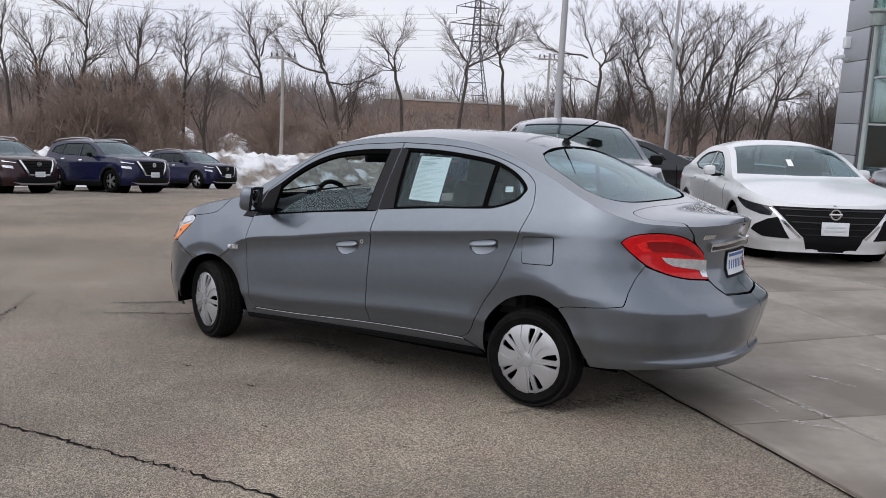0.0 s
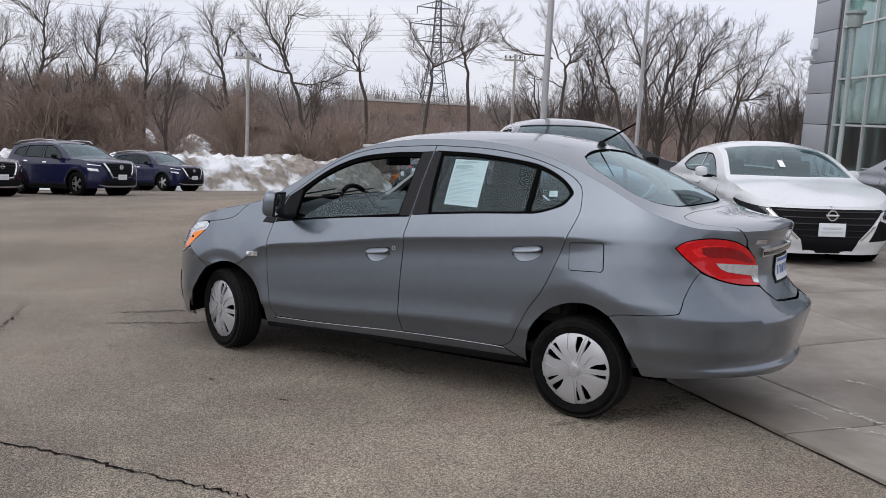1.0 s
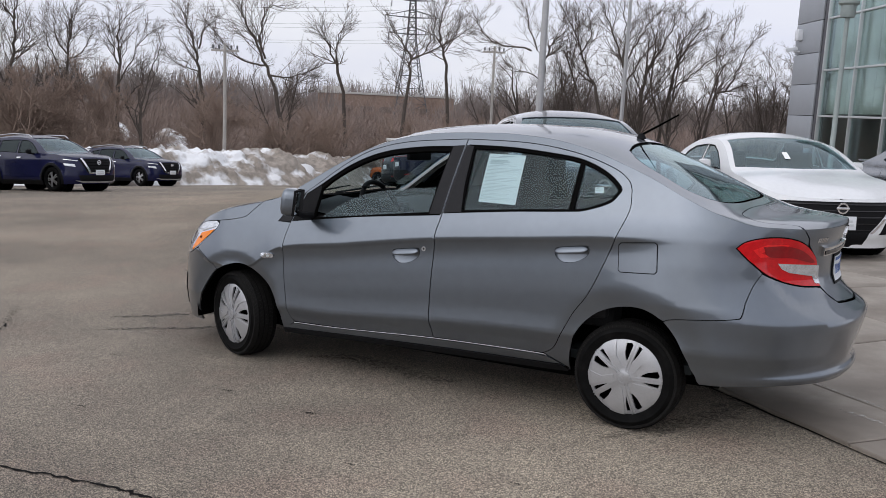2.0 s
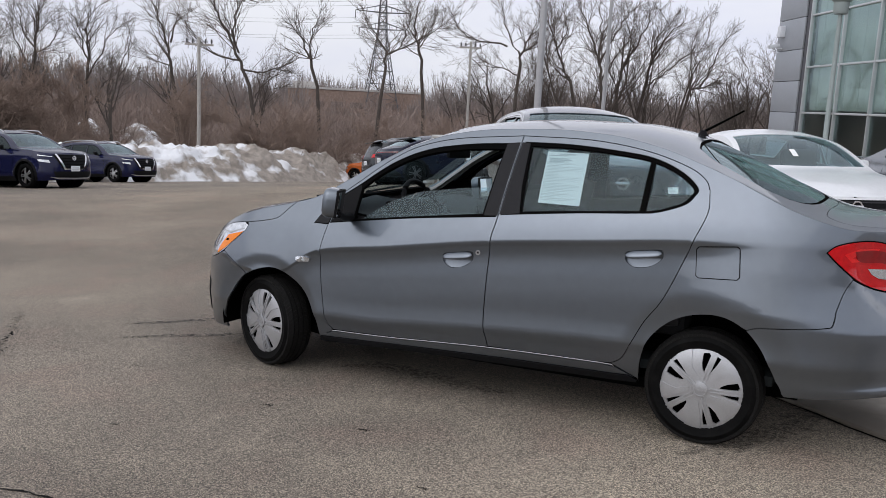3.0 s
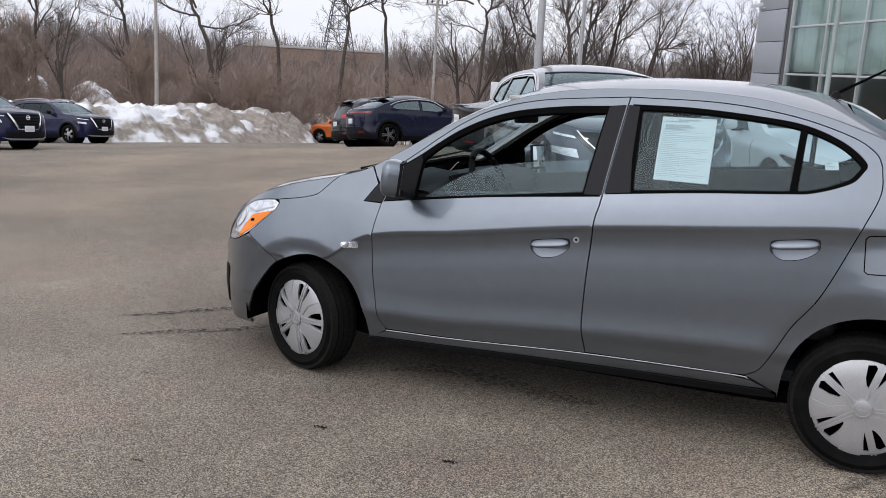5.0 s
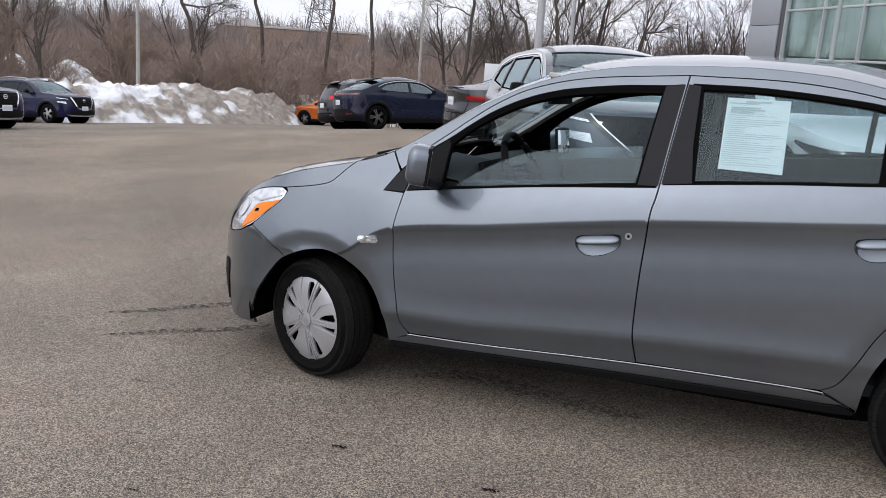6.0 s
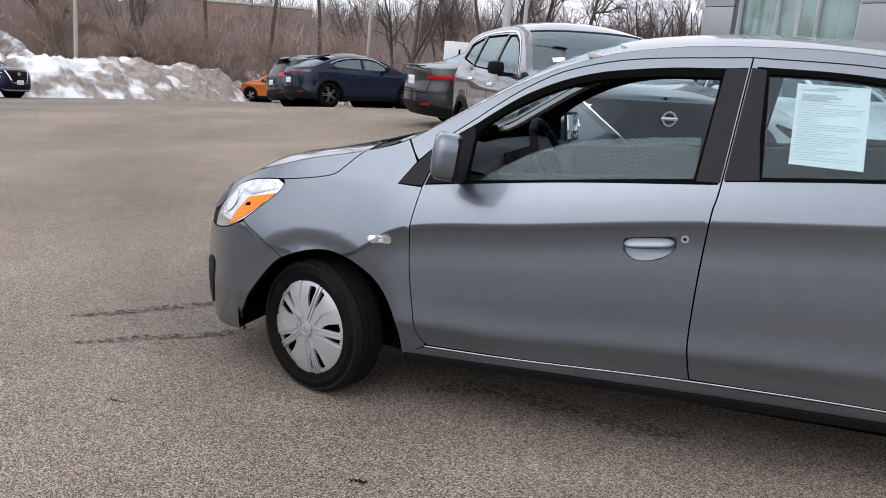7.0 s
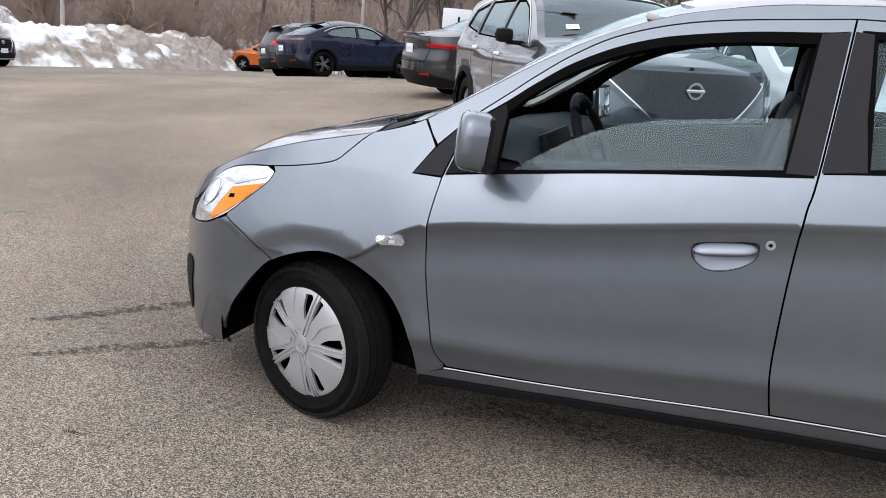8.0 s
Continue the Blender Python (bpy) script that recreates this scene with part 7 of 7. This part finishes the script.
def build_showroom():
    yaw = -61.3
    m = pose(0.13, 26.07, 0, 0, 0, yaw)
    ob = thing("showroom", m, "grey panelled showroom with tall green-tinted glazing", "building")
    base, height, length = ground_z(3, 22) - 1.0, 7.6, 15.5
    # local x runs along the front, +y points into the building
    part("back_wall", box_mesh("back_wall", (length, 0.3, height - base), INSIDE, pose(length / 2, 9.0, (height + base) / 2), 0.01), ob)
    part("end_wall", box_mesh("end_wall", (0.3, 9.0, height - base), PANEL_GREY, pose(length - 0.15, 4.6, (height + base) / 2), 0.01), ob)
    part("end_wall", box_mesh("end_wall", (0.3, 8.9, height - base), PANEL_GREY, pose(0.17, 4.65, (height + base) / 2), 0.01), ob)
    part("roof", box_mesh("roof", (length + 0.3, 9.4, 0.3), PANEL_GREY, pose(length / 2, 4.6, height + 0.15), 0.03), ob)
    part("floor", box_mesh("floor", (length, 9.0, 0.2), CONCRETE, pose(length / 2, 4.6, base + 0.9), 0.01), ob)
    for k in range(14):
        part("blind_strip", box_mesh("blind_strip", (0.418, 0.015, 5.9), BLIND, pose(2.45 + 0.41 * k, 0.26 + 0.012 * (k % 2), 4.75), 0.004), ob, "pale green blind strip behind the glass")
    for x0, x1 in ((0.0, 1.95), (8.0, 11.8)):
        part("front_wall", box_mesh("front_wall", (x1 - x0 - 0.02, 0.20, height - base), TRIM, pose((x0 + x1) / 2, 0.14, (height + base) / 2), 0.0), ob)
        n = max(1, round((x1 - x0) / 1.9))
        w = (x1 - x0) / n
        zs = [base, -0.12, 0.80, 1.72, 2.65, 3.57, 4.50, 5.42, 6.35, height]
        for k in range(n):
            for a, b in zip(zs, zs[1:]):
                part("wall_panel", box_mesh("wall_panel", (w - 0.018, 0.05, b - a - 0.018), PANEL_GREY, pose(x0 + (k + 0.5) * w, 0.0, (a + b) / 2), 0.006), ob)
    part("jamb", box_mesh("jamb", (0.24, 0.2, height - base), DARK_STEEL, pose(2.08, 0.12, (height + base) / 2), 0.01), ob)
    for x0, x1 in ((2.2, 8.0), (11.8, length)):
        zs = [0.25, 1.72, 3.03, 4.5, 5.9, height - 0.1]
        xs = [x0, 4.35, 6.25, x1] if x0 < 5 else [x0, 13.6, x1]
        for a, b in zip(xs, xs[1:]):
            for c, d in zip(zs, zs[1:]):
                g = part("glass_pane", box_mesh("glass_pane", (b - a - 0.06, 0.02, d - c - 0.06), SHOP_GLASS, pose((a + b) / 2, 0.09, (c + d) / 2), 0.0), ob)
                g.visible_shadow = False
        for x in xs:
            part("mullion", box_mesh("mullion", (0.055, 0.12, zs[-1] - zs[0]), MULLION, pose(min(max(x, x0 + 0.045), x1 - 0.045), 0.06, (zs[0] + zs[-1]) / 2), 0.008), ob)
        for z in zs:
            part("transom", box_mesh("transom", (x1 - x0 - 0.2, 0.10, 0.055), MULLION, pose((x0 + x1) / 2, 0.07, z), 0.008), ob)
        part("plinth", box_mesh("plinth", (x1 - x0, 0.24, 0.25 - base), CONCRETE, pose((x0 + x1) / 2, 0.12, (0.25 + base) / 2 - 0.04), 0.01), ob)
    eye = part("security_camera", box_mesh("security_camera", (0.14, 0.34, 0.12), PLATE, pose(0.42, -0.28, 3.72, 12, 0, 0), 0.03), ob, "white wall camera")
    part("camera_arm", tube_mesh("camera_arm", [(0.42, -0.02, 3.66), (0.42, -0.2, 3.66)], [0.03, 0.03], PLATE, 8), eye)
    part("junction_box", box_mesh("junction_box", (0.26, 0.16, 0.34), PLATE, pose(0.42, -0.10, 4.16), 0.02), ob)
    return ob


build_showroom()
lantern_post(2.65, 14.9)


def sign_board(x, y, facing, low):
    ob = thing("sign_board", pose(x, y, ground_z(x, y), 0, 0, facing), "small white sign board with a dark slot on a thin post", "sign")
    h = low - ground_z(x, y)
    part("post", tube_mesh("post", [(0, 0.03, 0), (0, 0.03, h + 0.4)], [0.03, 0.03], GALV, 10), ob)
    board = part("board", box_mesh("board", (0.56, 0.03, 0.50), PLATE, pose(0, 0, h + 0.25), 0.01), ob)
    part("slot", box_mesh("slot", (0.04, 0.006, 0.26), DARK, pose(0.04, -0.017, h + 0.22), 0.001), board)


sign_board(-3.75, 14.61, 18, 0.62)
# ---- bare trees and brush ----
BARK = material("grey_brown_bark", (0.085, 0.070, 0.060), 0.95, vary=0.3, scale=3, bump=0.5, bump_scale=25)
TWIG = material("brown_twigs", (0.115, 0.092, 0.080), 0.95, vary=0.25, scale=0.8)
BRUSH = material("tangled_brown_brush", (0.26, 0.198, 0.168), 0.95, vary=0.5, scale=0.12)
BUSH_TWIG = material("brown_bush_twigs", (0.27, 0.20, 0.16), 0.95, vary=0.3, scale=0.8)
# paler and greyer than the near twigs: distance haze mixed into the colour
FAR_TWIG = material("hazed_far_twigs", (0.24, 0.205, 0.19), 0.95, vary=0.25, scale=0.1)
STRAW = material("dead_straw", (0.34, 0.26, 0.16), 0.95, vary=0.3, scale=0.8)


def tree_meshes(seed, height, spread=1.0, lean=(0.0, 0.0), stems=1, fork=0.35, limbs=8, drawn=None):
    """Trunk and limbs, and a crown of bare twigs. drawn: the run of the trunk and of the main limbs (across, up), where a tree has a shape of its own."""
    rnd = random.Random(seed)
    big, fine = ([], []), ([], [])

    def skin(pts, radii, sides, store):
        verts, faces = store
        at, parts = len(verts), len(pts) - 1
        for i, q in enumerate(pts):
            a = (pts[min(i + 1, parts)] - pts[max(i - 1, 0)]).normalized()
            s = a.orthogonal().normalized()
            t = a.cross(s)
            for k in range(sides):
                w = k * math.tau / sides
                verts.append(q + (s * math.cos(w) + t * math.sin(w)) * radii[i])
        for i in range(parts):
            for k in range(sides):
                a, b = at + i * sides + k, at + i * sides + (k + 1) % sides
                faces.append((a, b, b + sides, a + sides))

    def limb(p, d, length, r0, r1, parts, sides, store, bend, rise):
        pts, radii = [p.copy()], [r0]
        for i in range(parts):
            d = (d + Vector((rnd.gauss(0, bend), rnd.gauss(0, bend), rnd.gauss(0, bend * 0.6) + rise))).normalized()
            p = p + d * (length / parts)
            pts.append(p.copy())
            radii.append(r0 + (r1 - r0) * (i + 1) / parts)
        skin(pts, radii, sides, store)
        return pts, radii

    def grow(pts, radii, level, length, count=None, low=None):
        if level > 4:
            return
        count = count or {1: limbs, 2: 6, 3: 5, 4: 3}[level]
        for j in range(count):
            f = rnd.uniform(low or {1: fork, 2: 0.18, 3: 0.12, 4: 0.1}[level], 0.98)
            i = min(int(f * (len(pts) - 1)), len(pts) - 2)
            p = pts[i].lerp(pts[i + 1], f * (len(pts) - 1) - i)
            d0 = (pts[i + 1] - pts[i]).normalized()
            side = Vector((rnd.gauss(0, 1), rnd.gauss(0, 1), rnd.gauss(0.1, 0.6)))
            side = (side - d0 * side.dot(d0)).normalized()
            d = (d0 + side * spread * rnd.uniform(0.55, 1.15)).normalized()
            ln = length * rnd.uniform(0.42, 0.66) * (1.12 - 0.5 * f)
            r = max(radii[i] * rnd.uniform(0.40, 0.60), {1: 0.035, 2: 0.016, 3: 0.008, 4: 0.0055}[level])
            a, b = limb(p, d, ln, r, max(r * 0.3, 0.0055), {1: 8, 2: 5, 3: 4, 4: 2}[level], {1: 6, 2: 4, 3: 3, 4: 3}[level], big if level == 1 else fine, {1: 0.24, 2: 0.24, 3: 0.2, 4: 0.16}[level], 0.05)
            grow(a, b, level + 1, ln)

    for n, run in enumerate(drawn or ()):
        line = spline(*run, steps=4)
        depth = rnd.gauss(0, 0.25)
        pts = [Vector((a + rnd.gauss(0, 0.07), depth * (0 if n == 0 else i / len(line)) * (run[-1][1] - run[0][1]) + rnd.gauss(0, 0.05), b + rnd.gauss(0, 0.04))) for i, (a, b) in enumerate(line)]
        pts[0].y = 0.0
        long = sum((a - b).length for a, b in zip(pts, pts[1:]))
        r0 = 0.15 if n == 0 else min(0.065, 0.022 + 0.014 * long)
        radii = [r0 + (0.018 - r0) * (i / (len(pts) - 1)) ** 0.75 for i in range(len(pts))]
        skin(pts, radii, 8, big)
        grow(pts, radii, 2, 3.8 + 0.1 * long, int(8 + 1.7 * min(long, 7)), 0.34 if n == 0 else 0.10)
    for k in range(0 if drawn else stems):
        tilt = Vector((lean[0] + rnd.gauss(0, 0.17 if stems > 1 else 0.03), lean[1] + rnd.gauss(0, 0.17 if stems > 1 else 0.03), 1)).normalized()
        ln = height * rnd.uniform(0.85, 1.0)
        pts, radii = limb(Vector((rnd.gauss(0, 0.3) if stems > 1 else 0, rnd.gauss(0, 0.3) if stems > 1 else 0, -0.6)), tilt, ln, height * 0.020 / stems ** 0.4, height * 0.004, 10, 8, big, 0.12, 0.04)
        grow(pts, radii, 1, ln)
    return mesh_of("trunk", *big, BARK), mesh_of("crown", *fine, TWIG)


def tree_thing(meshes, x, y, turn, size, label):
    ob = thing("tree", pose(x, y, ground_z(x, y), 0, 0, turn) @ Matrix.Scale(size, 4), label, "tree", "bare trees beyond the lot")
    part("trunk", meshes[0], ob)
    part("crown", meshes[1], ob)
    return ob


STOCK = [tree_meshes(11, 12.5, 0.9, (-0.32, 0.05)), tree_meshes(12, 12, 0.75), tree_meshes(13, 11.5, 0.65, fork=0.2), tree_meshes(14, 12, 0.55, stems=3, fork=0.3, limbs=6), tree_meshes(15, 11, 1.05, (0.15, 0.0)),
         tree_meshes(16, 12, 0.8, (0.42, 0.1), stems=2, limbs=7), tree_meshes(17, 9, 0.6, fork=0.15), tree_meshes(18, 13, 0.85, (0.1, -0.1))]
KEY = "bare deciduous tree with dark trunk and fine twigs"
# (plan, which of the stock, turn, size)
for x, y, which, turn, size in ((-46.5, 20.5, 2, 140, 0.95), (-4.5, 56.0, 2, 40, 0.72), (-1.0, 57.0, 3, 80, 0.62), (3.5, 60.0, 7, 120, 0.7), (-7.0, 55.5, 5, 25, 0.60), (-14.2, 51.5, 3, 30, 0.85), (-10.2, 54.0, 3, 170, 0.78), (-6.0, 57.0, 3, 300, 0.66),
                                 (-17.5, 54.5, 3, 250, 0.70), (-1.5, 61.0, 3, 20, 0.7), (-39.0, 35.0, 6, 10, 0.8), (-43.0, 31.0, 3, 100, 0.62)):
    tree_thing(STOCK[which], x, y, turn, size, KEY)


def drawn_tree(x, y, runs):
    """A tree of its own shape: the runs of its trunk and main limbs, across and up in metres."""
    meshes = tree_meshes(int(abs(x) * 10 + abs(y)), 10, 0.62, drawn=runs)
    return tree_thing(meshes, x, y, math.degrees(math.atan2(y + 4, x - 4)) - 90, 1.0, KEY)


drawn_tree(-42.8, 24.2, [[(0.0, 0.0), (-0.1, 3.8), (-0.3, 6.0), (-0.4, 7.4), (-0.0, 9.1)]])
drawn_tree(-43.5, 27.0, [[(0.0, 0.0), (-0.5, 3.8), (-0.6, 5.4), (-1.1, 7.0), (-2.1, 8.3)], [(-0.6, 5.4), (-0.2, 6.7), (0.3, 7.7)]])
drawn_tree(-42.1, 27.3, [[(0.0, 0.0), (0.4, 4.0), (1.0, 5.9), (1.1, 7.6), (1.2, 8.9), (1.6, 10.5)], [(1.1, 8.2), (0.3, 9.1), (-0.6, 9.8)], [(1.0, 6.2), (1.7, 6.8), (1.8, 7.6)]])
drawn_tree(-47.2, 35.7, [[(0.0, 0.0), (0.2, 6.1), (0.5, 7.9), (0.5, 9.6)], [(0.1, 5.4), (-0.8, 6.7), (-1.1, 8.0)], [(0.2, 6.0), (1.3, 7.0), (1.8, 8.0)], [(0.2, 6.5), (-0.4, 7.8), (-0.5, 9.0)]])
drawn_tree(-45.2, 38.2, [[(0.0, 0.0), (0.3, 5.6), (0.3, 7.6), (0.2, 9.3)], [(0.1, 4.6), (1.1, 6.5), (2.1, 8.3)], [(0.2, 6.0), (-0.3, 7.5), (-0.5, 8.9)], [(1.0, 4.2), (1.7, 4.9), (2.2, 5.5)]])
drawn_tree(-36.8, 38.5, [[(0.0, 0.0), (-0.6, 5.6), (-0.8, 7.2), (-1.3, 8.9), (-1.6, 9.7)], [(-0.7, 7.4), (-0.1, 9.0), (0.4, 8.4)], [(-0.6, 6.0), (-1.4, 6.3), (-1.6, 6.7)]])
drawn_tree(-31.6, 40.5, [[(0.0, 0.0), (-1.1, 5.0), (-1.8, 7.0), (-2.7, 8.8), (-3.3, 9.9), (-3.1, 11.1)], [(-1.8, 7.1), (-2.0, 8.9), (-1.5, 10.3), (-0.6, 10.2)], [(-1.6, 6.7), (-3.0, 6.9), (-4.1, 7.6), (-5.0, 8.7)], [(-1.4, 6.1), (-0.1, 6.1), (1.5, 6.7)], [(-0.7, 4.4), (-0.2, 5.3), (0.7, 6.1)]])
drawn_tree(-32.3, 47.6, [[(0.0, 0.0), (-0.8, 6.6), (-1.0, 7.3), (-1.7, 8.7), (-2.2, 9.1)], [(-0.9, 7.2), (-0.9, 8.9), (-0.4, 10.1)]])
drawn_tree(-27.3, 46.2, [[(0.0, 0.0), (0.6, 5.8), (0.7, 7.6), (0.1, 8.7), (-0.8, 10.0)], [(0.7, 7.6), (1.6, 8.3), (2.1, 9.7), (2.2, 11.3)], [(0.8, 7.8), (2.7, 8.7), (4.7, 10.0)], [(0.4, 5.4), (-0.3, 6.3)]])
drawn_tree(-25.3, 49.7, [[(0.0, 0.0), (-0.4, 6.7), (-0.8, 9.0), (-1.0, 10.2), (-0.6, 12.0)], [(-0.7, 8.8), (0.0, 9.4), (0.4, 10.2)]])
drawn_tree(-19.4, 50.5, [[(0.0, 0.0), (0.4, 6.7), (0.6, 8.2), (0.9, 9.2), (1.8, 10.0)], [(0.4, 6.8), (-0.7, 7.2), (-1.7, 7.3)], [(0.5, 8.1), (-0.2, 9.1), (-0.8, 10.4), (-1.0, 11.4)], [(-0.4, 8.7), (-2.3, 8.9), (-3.7, 9.7), (-4.4, 10.8)]])
drawn_tree(-15.0, 52.3, [[(0.0, 0.0), (-0.7, 6.1), (-1.4, 7.2), (-2.3, 9.6), (-3.6, 11.8)], [(-1.0, 6.6), (-2.0, 7.4), (-2.8, 8.5)], [(-1.9, 8.5), (-1.3, 10.0), (-1.8, 11.4)]])
drawn_tree(-13.2, 50.8, [[(0.0, 0.0), (-0.1, 6.1), (-0.5, 8.1), (-1.3, 9.9), (-2.0, 11.8)], [(-0.3, 7.7), (0.3, 9.2), (1.1, 10.6), (1.8, 11.4)], [(-0.4, 8.3), (-0.4, 10.0), (-0.7, 11.8)], [(-0.2, 6.8), (0.6, 8.2), (1.4, 9.2)]])
drawn_tree(-13.0, 53.0, [[(0.0, 0.0), (0.1, 6.2), (0.5, 7.9), (1.2, 9.4), (1.8, 11.0)], [(0.5, 7.9), (0.6, 9.7), (0.0, 10.9)]])
drawn_tree(-12.2, 54.3, [[(0.0, 0.0), (0.6, 6.3), (1.0, 8.0), (1.7, 9.6), (2.7, 10.7)], [(0.7, 6.5), (1.9, 7.5), (3.1, 8.6), (4.1, 9.6)], [(1.0, 8.0), (1.1, 9.3), (1.7, 10.6)]])
drawn_tree(-10.3, 57.9, [[(0.0, 0.0), (0.8, 5.8), (1.8, 6.7), (3.1, 7.3)], [(1.0, 6.0), (1.0, 8.2), (1.1, 9.0)], [(1.6, 6.6), (2.3, 8.3), (3.0, 10.2)]])

rnd = random.Random(77)
for k in range(84):
    az, far, size = rnd.uniform(78, 158) if k < 56 else rnd.uniform(88, 116), rnd.uniform(66, 120), rnd.uniform(0.45, 0.75)
    pick, turn = rnd.choice((1, 2, 2, 3, 4, 6, 6, 7)), rnd.uniform(0, 360)
    if not 118 < az < 130 or k % 3 == 0:
        tree_thing(STOCK[pick], 4 + math.cos(radians(az)) * far, -4 + math.sin(radians(az)) * far, turn, size, "bare winter tree in the wood behind the lot")

# dense bare bushes at the foot of the wood
BUSHES = [tree_meshes(31, 4.6, 1.1, stems=6, fork=0.05, limbs=7), tree_meshes(32, 3.6, 1.2, stems=7, fork=0.04, limbs=6)]
for trunk, crown in BUSHES:
    for me in (trunk, crown):
        me.materials[0] = BUSH_TWIG
for k in range(26):
    az, far = rnd.uniform(126, 150) if k < 17 else rnd.uniform(92, 126), rnd.uniform(47, 56)
    if 134.5 < az < 139.5:
        az += 7
    x, y = 4 + math.cos(radians(az)) * far, -4 + math.sin(radians(az)) * far
    ob = thing("bush", pose(x, y, ground_z(x, y), 0, 0, rnd.uniform(0, 360)) @ Matrix.Scale(rnd.uniform(0.75, 1.2) if k < 17 else rnd.uniform(0.6, 0.85), 4), "dense bare brown bush at the edge of the wood", "bush", "bushes beyond the lot")
    part("stem", BUSHES[k % 2][0], ob)
    part("crown", BUSHES[k % 2][1], ob)


def build_brush():
    """Bare shrubs of arching stems, one tangle up the slope behind the lot."""
    rnd = np.random.default_rng(5)
    n = 3600
    az, far = np.radians(np.concatenate([rnd.uniform(76, 160, n - 1000), rnd.uniform(84, 128, 1000)])), 47 + 66 * rnd.random(n) ** 1.5
    for name, lo, hi, count, mat, width, label, total in (("brush", 0.8, 3.2, 52, BRUSH, 0.010, "tangle of bare brown shrubs behind the snow bank", n),
                                                          ("far_brush", 0.5, 5.6, 24, BRUSH, 0.014, "thicket of bare saplings on the far slope", 3000),
                                                          ("far_wood", 2.5, 9.5, 26, FAR_TWIG, 0.022, "grey haze of bare woods along the horizon", 2600),
                                                          ("dead_grass", 0.3, 0.8, 40, STRAW, 0.02, "strip of pale dead grass behind the snow bank", 320)):
        verts, faces = [], []
        for i in range(total):
            reach = {"brush": far[i % n], "far_brush": 85 + 70 * rnd.random(), "far_wood": 135 + 120 * rnd.random(), "dead_grass": 42 + 6 * rnd.random()}[name]
            x, y = 4 + math.cos(az[i % n]) * reach, -4 + math.sin(az[i % n]) * reach
            if x > -24 and y < 46 or name == "far_wood" and reach < 190 and 1.98 < az[i % n] < 2.30 and i % 5 or name == "brush" and reach < 62 and 2.355 < az[i % n] < 2.43:
                continue
            z = ground_z(x, y)
            h = (lo + (hi - lo) * rnd.random() ** (4 if name == "far_brush" else 1.6)) * rnd.uniform(0.8, 1.15)
            wid = width * (0.7 + reach / 90)
            lean = rnd.normal(0, {"brush": 0.8, "far_wood": 0.22, "far_brush": 0.55}.get(name, 0.35), (count, 2)) * h
            tall = h * rnd.uniform(0.35, 1.0, count)
            base = rnd.normal(0, 0.45, (count, 2))
            for k in range(count):
                ang = rnd.uniform(0, math.pi)
                ox, oy = math.cos(ang) * wid, math.sin(ang) * wid
                at = len(verts)
                for f, up, w in ((0.0, -0.06, 1.0), (0.25, 0.5, 0.8), (0.6, 0.88, 0.55)):
                    px, py, pz = x + base[k, 0] + lean[k, 0] * f, y + base[k, 1] + lean[k, 1] * f, z + tall[k] * up
                    verts += [(px - ox * w, py - oy * w, pz), (px + ox * w, py + oy * w, pz)]
                verts.append((x + base[k, 0] + lean[k, 0], y + base[k, 1] + lean[k, 1], z + tall[k] * rnd.uniform(0.8, 1.1)))
                faces += [(at, at + 1, at + 3, at + 2), (at + 2, at + 3, at + 5, at + 4), (at + 4, at + 5, at + 6)]
        tagged(new(name, mesh_of(name, verts, faces, mat, None, False)), label, {"dead_grass": "grass", "far_wood": "woods"}.get(name, "shrubs"), kind="stuff")


build_brush()
